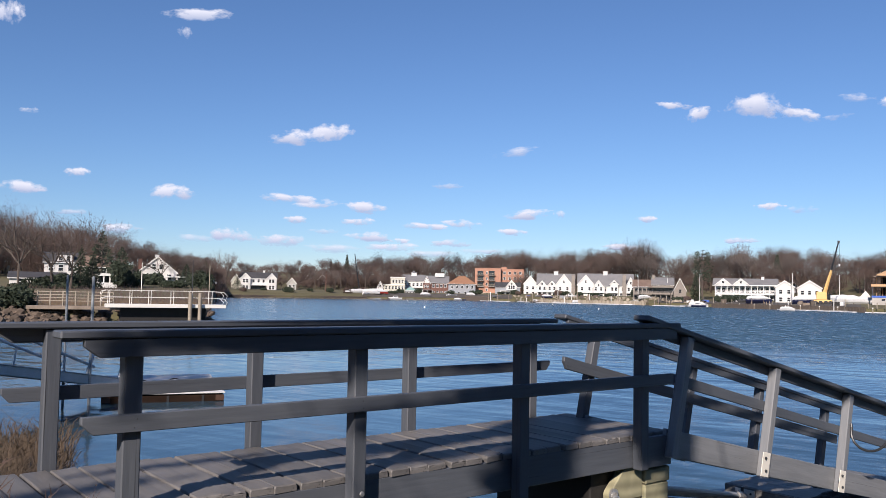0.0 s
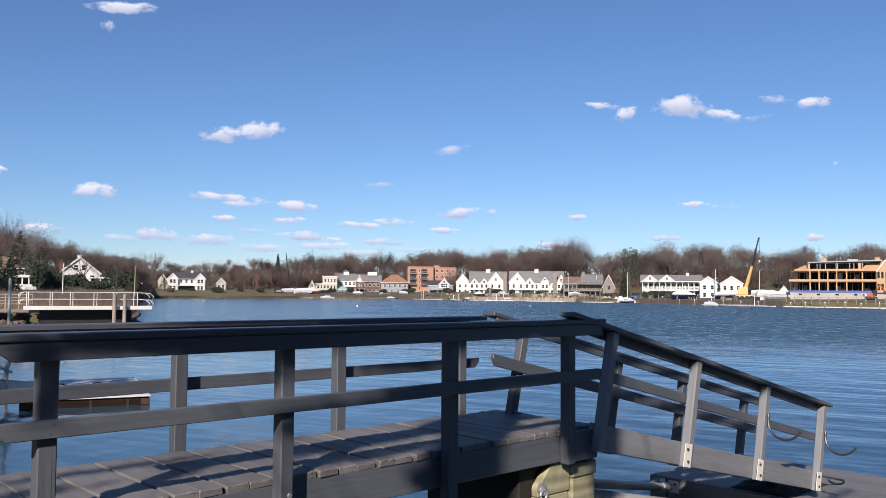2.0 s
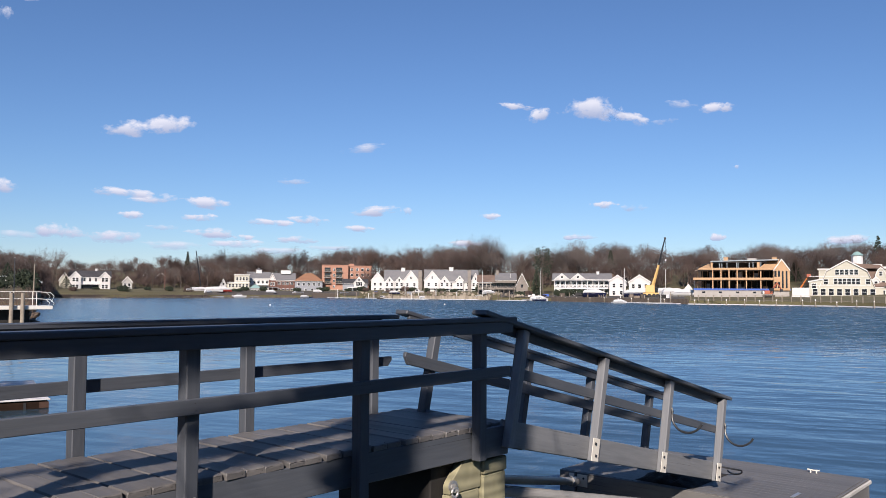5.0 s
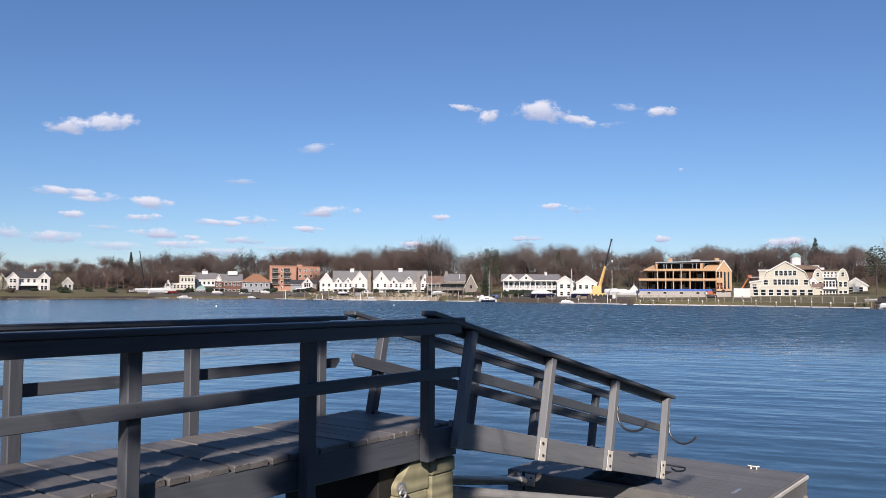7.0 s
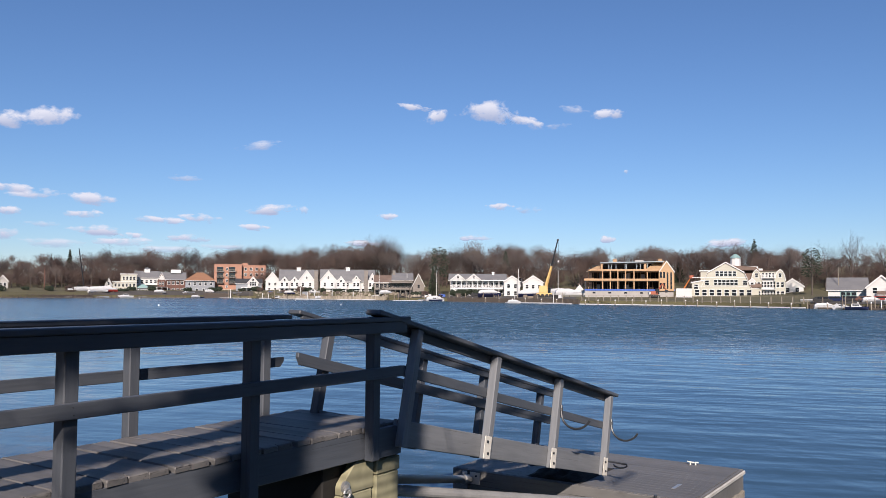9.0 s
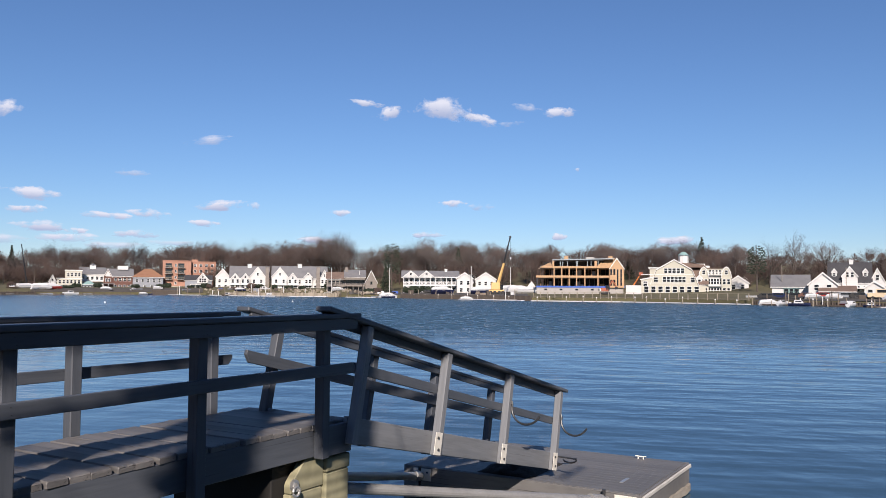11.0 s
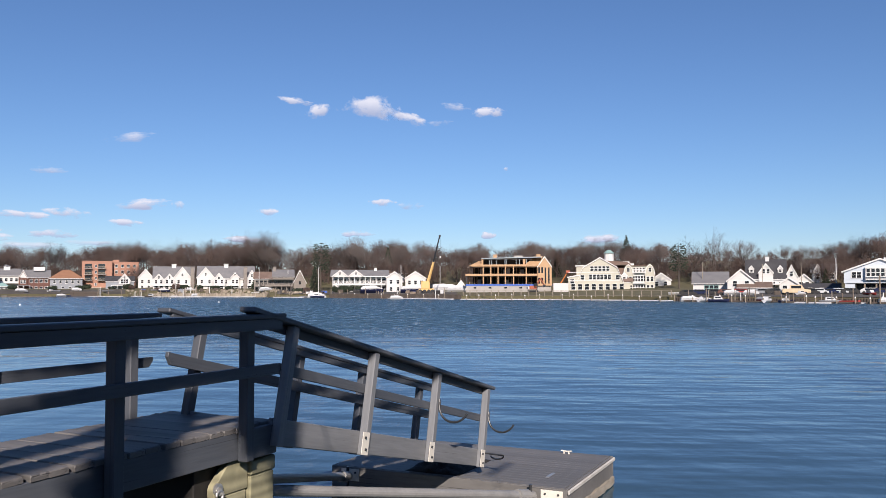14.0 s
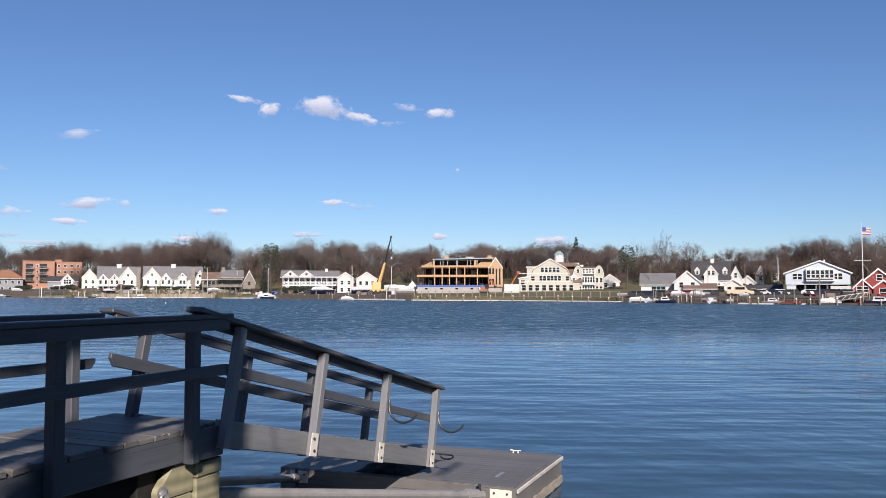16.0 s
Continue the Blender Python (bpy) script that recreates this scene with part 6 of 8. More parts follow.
for a, d, top, w, seed, sparse, label in (
    (-22.4, 225, 17.5, 11, 1, False, "dark green conifer beside a white house"),
    (-23.6, 190, 12.0, 5, 2, False, "dark green conifer before a house"),
    (-21.2, 200, 12.5, 9, 3, False, "dense dark evergreen on the headland"),
    (-16.0, 245, 11.5, 7, 4, False, "dark evergreen beside a gabled house"),
    (-6.6, 480, 25.0, 6, 5, False, "slim conifer standing above the woods"),
    (17.4, 345, 22.0, 8, 6, True, "flat-topped pine beside the grey house"),
    (22.0, 370, 22.0, 9, 7, False, "dark conifer among the bare trees"),
    (33.6, 335, 17.5, 5, 8, False, "dark green conifer by the unfinished building"),
    (38.3, 345, 25.0, 8, 9, False, "open-branched spruce behind the clubhouse"),
    (41.7, 265, 17.0, 6, 10, True, "open-branched spruce near the marina"),
    (50.6, 262, 9.0, 3, 11, False, "small evergreen by a white house"),
    (5.7, 432, 11.5, 6, 13, False, "dark evergreen beside the apartment block"),
    (-22.9, 176, 9.5, 5, 18, False, "dark green conifer in the garden"),
    (-17.2, 220, 9.5, 6, 20, False, "dark evergreen beside a gabled house"),
    (-13.9, 390, 9.0, 8, 21, False, "dark evergreen beside a white house"),
    (17.0, 340, 13.0, 6, 26, False, "dark evergreen beside the grey house"),
):
    conifer(a, d, top, w, seed, label, sparse)
for a, d, width, height, seed, label in (
    (13.4, 360, 6.9, 5.3, 12, "rounded green shrub before the townhouses"),
    (19.2, 322, 6.9, 3.8, 14, "dark rounded evergreen before the inn"),
    (-28.0, 78, 4.6, 2.9, 15, "dark green bush above the stone bank"),
    (-24.2, 182, 9.2, 3.8, 16, "low dark evergreen hedge"),
    (-25.6, 176, 8.0, 3.0, 17, "low dark evergreen hedge before a white house"),
    (-19.2, 215, 6.9, 4.4, 19, "dark green shrub before a gabled house"),
    (8.3, 382, 5.8, 2.4, 22, "dark rounded shrub before the townhouses"),
    (10.4, 372, 4.6, 2.2, 23, "dark rounded shrub before the townhouses"),
    (5.0, 420, 5.8, 3.2, 24, "dark rounded shrub before a white house"),
    (20.2, 320, 5.8, 3.4, 25, "dark rounded shrub before the inn"),
    (-26.6, 78.5, 1.8, 1.4, 41, "low dark green bush above the stone bank"),
    (-24.9, 168, 7.0, 1.9, 42, "low dark evergreen hedge before a low house"),
    (-26.6, 172, 6.0, 1.4, 43, "low dark evergreen hedge before a low house"),
    (-21.0, 190, 7.0, 7.5, 44, "tall rounded dark evergreen on the headland"),
    (-20.4, 196, 5.0, 5.5, 45, "rounded dark evergreen on the headland"),
    (-18.0, 200, 6.0, 2.6, 46, "low dark shrub on the headland lawn"),
    (-16.3, 205, 6.0, 5.5, 47, "rounded dark evergreen beside a gabled house"),
    (-15.9, 190, 3.5, 1.6, 48, "low dark shrub on the headland lawn"),
):
    bush(a, d, width, height, seed, label)
rng_g = random.Random(91)
for i in range(30):
    a = -13.5 + 34 * i / 30 + rng_g.uniform(-0.5, 0.5)
    if 2.0 < a < 6.0:
        continue
    d = lerp(SHORE, a) + rng_g.uniform(30, 58)
    z = land_height(a, d)
    bare_tree(a, d, z + rng_g.uniform(7, 14), 120 + i, "bare garden tree between the waterfront houses", rng_g.choice((TWIG, TWIG_GREY)), rng_g.uniform(0.9, 1.3), twigs=500, slim=0.0020)
for i in range(24):
    a = -13.5 + 33 * i / 24 + rng_g.uniform(-0.6, 0.6)
    d = lerp(SHORE, a) + rng_g.uniform(8, 16)
    bush(a, d, rng_g.uniform(2.5, 5.5), rng_g.uniform(1.6, 3.6), 150 + i, "dark rounded shrub on the waterfront bank", rng_g.choice((NEEDLES, NEEDLES, TWIG)))


# ---- left shore: stone bank, pier, fence ----
def rock(seed, size):
    rng = random.Random(seed)
    bm = bmesh.new()
    bmesh.ops.create_icosphere(bm, subdivisions=1, radius=0.5)
    sx, sy, sz = (size * rng.uniform(0.75, 1.3) for _ in range(3))
    for v in bm.verts:
        k = rng.uniform(0.78, 1.15)
        v.co = Vector((v.co.x * sx * k, v.co.y * sy * k, v.co.z * sz * 0.8 * k))
    return mesh_of(bm, STONE, "stone")


def stone_bank():
    b = thing("stone_bank", "rough bank of brown and grey boulders at the water's edge", "stone bank", kind="structure")
    rng = random.Random(4)
    kinds = [rock(i, 0.72) for i in range(9)]
    for i in range(290):
        a = rng.uniform(-30, -15.4)
        t = rng.random()
        d = 74.2 + 0.14 * (a + 28) + 2.2 * t
        part("stone", kinds[i % 9], STONE, b, at=bearing(a, d, 0.05 + 1.15 * t + rng.uniform(-0.1, 0.15), rng.uniform(0, 360)) @ Matrix.Scale(rng.uniform(0.6, 1.25), 4))
    return b


stone_bank()


def white_pier():
    p = thing("pier", "white-railed landing pier on timber piles", "pier", bearing(-18.7, 73.5, 0, 8))
    w = 4.35
    part("deck", boxed(-w, w + 0.9, -0.7, 0.9, 1.45, 1.75, 0.02), WHITE_RAIL, p)
    for y in (-0.66, 0.86):
        for x in (-w + 0.25, -2.4, -0.9, 0.9, 2.4, w - 0.3):
            part("post", tube(bmesh.new(), (x, y, 1.75), (x, y, 2.85), 0.028, 0.028, 6), WHITE_RAIL, p)
        for z in (2.30, 2.86):
            pts = [(-w - 0.35, y, z - 0.35), (-w - 0.30, y, z - 0.1), (-w, y, z), (w, y, z), (w + 0.7, y, z - 0.06), (w + 1.0, y, z - 0.35), (w + 0.8, y, z - 0.8)]
            part("rail", swept(pts, 0.026, 6), WHITE_RAIL, p)
    for x in (2.2, 3.0):
        part("mooring_post", tube(bmesh.new(), (x, -0.95, -0.8), (x, -0.95, 2.75), 0.16, 0.15, 10), PALE_WOOD, p)
    # no crib is known here; the black block paints the under-pier shadow
    part("pier_shade", boxed(-w + 1.2, w - 0.6, 0.3, 1.0, -0.6, 1.44, 0.02), TAR_AND_SHADE, p, "near-black block filling in the shade under the pier")
    return p


white_pier()


def rail_fence(a0, a1, d0, d1, n, z0, z1, rails, mat, label, post=0.07):
    f = thing("fence", label, "fence", group="fences on the shore")
    p0, p1 = bearing(a0, d0).translation, bearing(a1, d1).translation
    way = p1 - p0
    turn = math.degrees(math.atan2(way.y, way.x))
    f.matrix_basis = pose(p0.x, p0.y, 0, 0, 0, turn)
    length = way.length
    pm = mesh_of(boxed(-post, post, -post, post, z0, z1, 0.01), mat, "post")
    for i in range(n):
        part("post", pm, mat, f, at=pose(length * i / (n - 1), 0, 0))
    for z in rails:
        part("rail", boxed(0, length, -post - 0.045, -post - 0.003, z - 0.026, z + 0.026), mat, f)
    return f


rail_fence(-27.4, -21.6, 77.5, 74.5, 9, 1.2, 2.72, (2.66, 2.4, 2.15, 1.9), PALE_WOOD, "bleached post-and-rail walkway fence", 0.05)
single("walkway_kerb", boxed(-4.0, 4.0, -0.3, 1.2, 1.2, 1.5, 0.03), DOCK_WOOD, "weathered timber walkway edge above the stones", "kerb", bearing(-23.6, 75.0, 0, -9))


def pole(name, a, d, z0, z1, r, mat, label, category="pole", cap=None):
    p = thing(name, label, category, bearing(a, d), "poles and masts")
    part("shaft", tube(bmesh.new(), (0, 0, z0), (0, 0, z1), r, r * 0.85, 8), mat, p)
    part("cap", tube(bmesh.new(), (0, 0, z1), (0, 0, z1 + r * 0.8), r * 0.95, r * 0.4, 8), cap or mat, p)
    return p


STEEL = plain("dull_grey_steel", (0.26, 0.29, 0.31), 0.5, 0.2, bump=0.05)
pole("dock_pile", -24.33, 23.6, -0.8, 3.30, 0.034, STEEL, "grey steel guide pile by the ramp", "pile")
pole("dock_pile", -22.83, 23.2, -0.8, 3.27, 0.040, STEEL, "grey steel guide pile beside the brown float", "pile")
pole("light_pole", -16.78, 90, 1.2, 6.1, 0.05, DARK_METAL, "slim grey light pole by the pier", cap=WHITE_RAIL)
pole("mast", -19.95, 150, 1.5, 7.4, 0.07, WHITE_RAIL, "pale pole on the headland")
pole("mast", -15.7, 150, 1, 7.2, 0.09, PALE_WOOD, "pale timber pole on the headland")


RUSTY = material("rusty_brown_timber", (0.008, 0.005, 0.004), (0.030, 0.017, 0.011), 0.9, 2.0, 10.0, 0.4, specular=0.1)


RUST = material("orange_rust", (0.03, 0.014, 0.008), (0.08, 0.036, 0.02), 0.8, 3.0, 14.0, 0.4)
PALE_FLOAT = material("bleached_float_boards", (0.42, 0.42, 0.42), (0.74, 0.74, 0.74), 0.7, 1.0, 9.0, 0.3, stretch=(3, 0.4, 3), random_tone=0.4)


def brown_float():
    """x along the near edge, y away from the viewpoint; seen from a little above."""
    f = thing("float_dock", "low timber float with a dark rusty hull and a bleached deck", "float dock", pose(-7.35, 22.2, 0, 0, 0, 20.0))
    part("hull", boxed(-1.55, 1.55, 0.0, 4.9, -0.2, 0.17, 0.02), RUSTY, f)
    for i in range(26):
        part("plank", boxed(-1.56, 1.56, 0.19 * i, 0.19 * i + 0.178, 0.205, 0.25, 0.006), PALE_FLOAT, f)
    for y in (0.25, 2.4, 4.6):
        part("joist", boxed(-1.5, 1.5, y, y + 0.1, 0.172, 0.204), TAR_AND_SHADE, f)
    for x in (-1.55, 1.33):
        part("rusty_end", boxed(x, x + 0.22, -0.012, -0.002, 0.02, 0.17), RUST, f, "orange rusty end fitting")
    part("edge_strip", boxed(-1.58, 1.58, -0.04, -0.004, 0.215, 0.252, 0.005), PALE_FLOAT, f)
    for x in (-0.9, 0.1, 1.0):
        part("strap", boxed(x - 0.03, x + 0.03, -0.014, -0.002, -0.02, 0.17), DARK_METAL, f)
    return f


brown_float()


def mooring_rope():
    """A loose rope left in bights on the float's deck."""
    rng = random.Random(6)
    pts = [(-0.9 + 0.09 * k, 2.6 + 0.9 * math.sin(k * 0.55) + rng.uniform(-0.1, 0.1), 0.272) for k in range(26)]
    single("rope", swept(pts, 0.014, 6), RUSTY, "dark mooring rope lying loose on the bleached float", "rope", pose(-7.35, 22.2, 0, 0, 0, 20.0))


mooring_rope()


def aluminium_ramp():
    r = thing("ramp", "pale aluminium ramp leading down to the bleached float", "ramp")
    a, b = bearing(-29.5, 21.0).translation + Vector((0, 0, 1.25)), bearing(-21.0, 24.0).translation + Vector((0, 0, 0.48))
    way = (b - a).normalized()
    side = Vector((-way.y, way.x, 0)).normalized()
    turn = Matrix((way, side, way.cross(side))).transposed().to_4x4()
    length = (b - a).length
    for k in (0, 1.15):
        at = Matrix.Translation(a + side * k) @ turn
        part("side_beam", boxed(0, length, -0.03, 0.03, -0.13, 0.10, 0.012), ALU, r, at=at)
        part("flange", boxed(0, length, -0.055, 0.055, 0.101, 0.125, 0.004), ALU, r, at=at)
        part("hand_rail", tube(bmesh.new(), (0, 0, 1.05), (length - 1.0, 0, 0.32), 0.035, 0.035, 8), ALU, r, at=at)
        for i in (0, 3, 5):
            x = 0.2 + (length - 1.4) * i / 5
            part("upright", tube(bmesh.new(), (x, 0, 0.125), (x, 0, 1.05 - 0.73 * x / (length - 1.0)), 0.022, 0.022, 6), ALU, r, at=at)
        part("end_post", tube(bmesh.new(), (length - 0.08, 0, 0.125), (length + 0.03, 0, 0.75), 0.05, 0.05, 8), ALU, r, at=at)
    part("tread", boxed(0, length, 0.035, 1.115, 0.0, 0.04), ALU, r, at=Matrix.Translation(a) @ turn)
    part("roller", tube(bmesh.new(), b + side * 0.1 + Vector((0, 0, -0.16)), b + side * 1.05 + Vector((0, 0, -0.16)), 0.06, 0.06, 10), BLACK, r)
    return r


REED_BRUSH = material("tan_dry_brush", (0.09, 0.062, 0.036), (0.22, 0.16, 0.10), 0.9, 0.3, 2.0, 0.0)
ALU = material("pale_aluminium", (0.36, 0.40, 0.43), (0.52, 0.56, 0.59), 0.5, 2.0, 20.0, 0.05, metal=0.2)
aluminium_ramp()


def brush(name, label, a0, a1, d0, d1, h0, h1, count, mat, seed, base=None):
    """Dry stems over a stretch of bank."""
    rng = random.Random(seed)
    verts, faces = [], []
    for _ in range(count):
        a, d = rng.uniform(a0, a1), rng.uniform(d0, d1)
        k = 0.55 + 0.45 * noise.noise(Vector((a * 1.3, d * 0.4, seed)))
        h = rng.uniform(h0, h1) * max(k, 0.15)
        p = Vector((d * math.sin(radians(a)), d * math.cos(radians(a)), (land_height(a, d) if base is None else base) - 0.1))
        t = rng.uniform(0, 6.283)
        blade(verts, faces, p, p + Vector((math.cos(t) * 0.4 * h, math.sin(t) * 0.4 * h, h)), rng.uniform(0.012, 0.03))
    tagged(new(name, raw(name, verts, faces, mat)), label, "shrubs", kind="stuff")


brush("dry_brush", "dry brown brush along the top of the stone bank", -31, -15.6, 76.5, 96, 0.3, 1.3, 3600, REED_BRUSH, 41)
brush("dry_brush", "dark bare briars among the dry grass", -31, -15.6, 77.5, 110, 0.5, 1.9, 2600, TWIG, 43)
brush("dry_brush", "brown shrubs in the gardens on the headland", -32, -15.6, 110, 185, 0.4, 2.2, 3800, TWIG, 42)


# ---- marsh grass and the near twigs ----
def marsh():
    rng = random.Random(12)
    verts, faces = [], []
    for _ in range(3400):
        a = rng.uniform(-36, -23.6)
        d = rng.uniform(9.5, 17.5)
        edge = -26.2 + 2.4 * (d - 9.5) / 8 + 0.5 * math.sin(d * 1.7)
        if a > edge and rng.random() > math.exp(-(a - edge) * 2.2):
            continue
        x, y = d * math.sin(radians(a)), d * math.cos(radians(a))
        h = rng.uniform(0.45, 1.05) * (1.0 if a < edge else 0.7)
        z = max(land_height(a, d), -0.1)
        t = rng.uniform(0, 6.283)
        lean = Vector((math.cos(t), math.sin(t), 0)) * rng.uniform(0.2, 1.25) * h
        p = Vector((x, y, z - 0.05))
        m = p + lean * 0.35 + Vector((0, 0, h * 0.65))
        e = p + lean + Vector((0, 0, h * rng.uniform(0.7, 1.0)))
        w = rng.uniform(0.004, 0.009)
        i = len(verts)
        verts += [(p.x - w, p.y, p.z), (p.x + w, p.y, p.z), (m.x + w, m.y, m.z), (m.x - w, m.y, m.z), tuple(e)]
        faces += [(i, i + 1, i + 2, i + 3), (i + 3, i + 2, i + 4)]
    tagged(new("marsh_grass", raw("marsh_grass", verts, faces, REED)), "dry tan marsh grass at the water's edge", "grass", kind="stuff")
    verts, faces = [], []
    ring = [(-36, 8.5), (-30, 8.8), (-26.6, 9.4), (-25.6, 11), (-24.8, 13), (-24.2, 15), (-24.4, 17), (-27, 18), (-36, 18)]
    top = [(d * math.sin(radians(a)), d * math.cos(radians(a)), -0.06 + 0.03 * math.sin(i)) for i, (a, d) in enumerate(ring)]
    c = (-7.4, 11.6, 0.22)
    verts = top + [c]
    faces = [(i, (i + 1) % len(top), len(top)) for i in range(len(top))]
    tagged(new("mud_bank", raw("mud_bank", verts, faces, MUD)), "dark wet mud bank under the marsh grass", "ground", kind="structure")


MUD = material("dark_wet_mud", (0.012, 0.010, 0.008), (0.035, 0.03, 0.024), 0.5, 1.0, 8.0, 0.6, depth=0.03)
marsh()


def near_shrub(x, y, z, h, seed, label):
    lv, lf, tv, tf = grow(seed, twig=0.0045, spread=0.9, low=0.1, boughs=5, rad=0.009, fork=(3, 2))
    s = thing("shrub", label, "shrub", pose(x, y, z), "bare twigs beside the bridge")
    k = Matrix.Diagonal((h, h, h, 1))
    part("stem", raw("stem", lv, lf, TWIG), TWIG, s, at=k)
    part("twigs", raw("twigs", tv, tf, TWIG), TWIG, s, at=k)


near_shrub(-2.06, 3.62, 1.30, 1.02, 31, "low bare brown shrub beside the bridge deck")
near_shrub(-1.72, 3.70, 1.30, 0.90, 32, "thin bare twig beside the bridge deck")
near_shrub(-1.93, 3.55, 1.30, 0.96, 33, "low bare brown shrub on the bank")


def quay(a0, a1, depth, label):
    """A paved strip behind the bulkhead, a hand's width above the ground."""
    verts, faces = [], []
    n = int((a1 - a0) * 2)
    for i in range(n + 1):
        a = a0 + (a1 - a0) * i / n
        for k in (1.0, 5.0, depth * 0.5, depth):
            d = lerp(SHORE, a) + k
            verts.append((d * math.sin(radians(a)), d * math.cos(radians(a)), land_height(a, d) + 0.12))
    for i in range(n):
        for k in range(3):
            faces.append((4 * i + k, 4 * i + 4 + k, 4 * i + 5 + k, 4 * i + 1 + k))
    tagged(new("quay", raw("quay", verts, faces, GRAVEL)), label, "quay", kind="structure")


GRAVEL = material("dark_gravel", (0.04, 0.036, 0.032), (0.12, 0.108, 0.094), 0.95, 0.2, 3.0, 0.3)
quay(41.6, 59.5, 30, "dark gravel quay behind the marina bulkhead")
quay(14.5, 26.8, 24, "dark gravel yard behind the boatyard bulkhead")
quay(-5.5, 4.8, 12, "dark gravel strip along the waterfront")


# ---- far waterfront: docks, fences, boats, machines ----
def far_dock(a0, a1, d0, d1, piles, label, z=0.38, width=2.2, mat=None, cap=True):
    p0, p1 = bearing(a0, d0).translation, bearing(a1, d1).translation
    way = p1 - p0
    f = thing("dock", label, "dock", pose(p0.x, p0.y, 0, 0, 0, math.degrees(math.atan2(way.y, way.x))), "docks along the far shore")
    part("deck", boxed(0, way.length, 0, width, 0.05, z, 0.02), mat or PALE_DOCK, f)
    pm = mesh_of(tube(bmesh.new(), (0, 0, -0.8), (0, 0, 1.25), 0.15, 0.13, 8), DARK_DOCK if mat is DOCK_WOOD else PALE_WOOD, "dock_post")
    cm = mesh_of(tube(bmesh.new(), (0, 0, 1.255), (0, 0, 1.6), 0.17, 0.10, 8), TRIM, "post_cap")
    for i in range(piles):
        p = part("dock_post", pm, None, f, at=pose(way.length * (i + 0.5) / piles + random.uniform(-1, 1), -0.25, random.uniform(-0.3, 0.2)))
        if cap:
            part("post_cap", cm, None, p)
    return f


DARK_DOCK = material("dark_wet_dock_wood", (0.045, 0.035, 0.028), (0.13, 0.105, 0.085), 0.85, 1.0, 8.0, 0.4)
SAND_ROCK = material("pale_tan_stone", (0.16, 0.13, 0.095), (0.42, 0.37, 0.29), 0.9, 0.6, 5.0, 0.4, random_tone=0.7)
PALE_DOCK = material("bleached_dock_boards", (0.22, 0.21, 0.195), (0.48, 0.46, 0.43), 0.8, 0.5, 4.0, 0.2)
far_dock(27.0, 33.0, 240, 232, 6, "low white floating dock with white-capped piles", mat=HULL_WHITE, z=0.3)
far_dock(33.4, 41.0, 232, 210, 7, "low white floating dock before the lawn", mat=HULL_WHITE, z=0.3)
far_dock(42.0, 47.5, 207, 197, 6, "marina dock with dark boards", mat=DARK_DOCK)
far_dock(48.0, 52.5, 192, 187, 5, "marina dock beside the parking place", mat=DARK_DOCK)
far_dock(52.8, 58.5, 187, 184, 5, "dock before the pale blue boathouse", mat=DARK_DOCK)
far_dock(5.2, 6.3, 392, 364, 4, "low white dock before the townhouses", cap=False)
far_dock(6.5, 13.5, 360, 338, 10, "low white dock before the townhouses", cap=False)
far_dock(-5.0, 0.5, 396, 413, 18, "timber dock with dark piles", mat=DOCK_WOOD, cap=False)
far_dock(-13.5, -5.2, 360, 392, 30, "low dark timber dock with many piles", mat=DOCK_WOOD, cap=False)
far_dock(18.5, 26.0, 300, 255, 8, "long low dock before the boatyard")
rail_fence(27.2, 41.2, 252, 214, 26, 1.0, 2.75, (2.68, 1.35), PALE_WOOD, "open wire fence with pale posts before the lawn", 0.09)


def bulkhead(a0, a1, d0, d1, n, top, mat, label):
    p0, p1 = bearing(a0, d0).translation, bearing(a1, d1).translation
    way = p1 - p0
    f = thing("bulkhead", label, "sea wall", pose(p0.x, p0.y, 0, 0, 0, math.degrees(math.atan2(way.y, way.x))), kind="structure")
    pm = mesh_of(boxed(-0.22, 0.22, -0.2, 0.2, -0.8, top, 0.05), mat, "plank")
    for i in range(n):
        part("plank", pm, mat, f, at=pose(way.length * (i + 0.5) / n, random.uniform(-0.05, 0.05), random.uniform(-0.12, 0.12)))
    part("wale", boxed(0, way.length, 0.21, 0.5, -0.8, top - 0.15), mat, f)


bulkhead(18.0, 27.0, 303, 251, 130, 1.5, DARK_DOCK, "brown timber bulkhead at the boatyard")
bulkhead(1.6, 3.3, 420, 410, 36, 2.2, DARK_DOCK, "dark timber pilings below the apartment block")
bulkhead(6.4, 13.8, 365, 337, 150, 1.5, SAND_ROCK, "pale tan stone sea wall below the townhouses")
bulkhead(-15.0, -5.2, 361, 400, 90, 1.3, DARK_DOCK, "low dark timber sea wall")
bulkhead(41.4, 58.8, 213, 190, 110, 1.0, DARK_DOCK, "dark timber bulkhead at the marina")


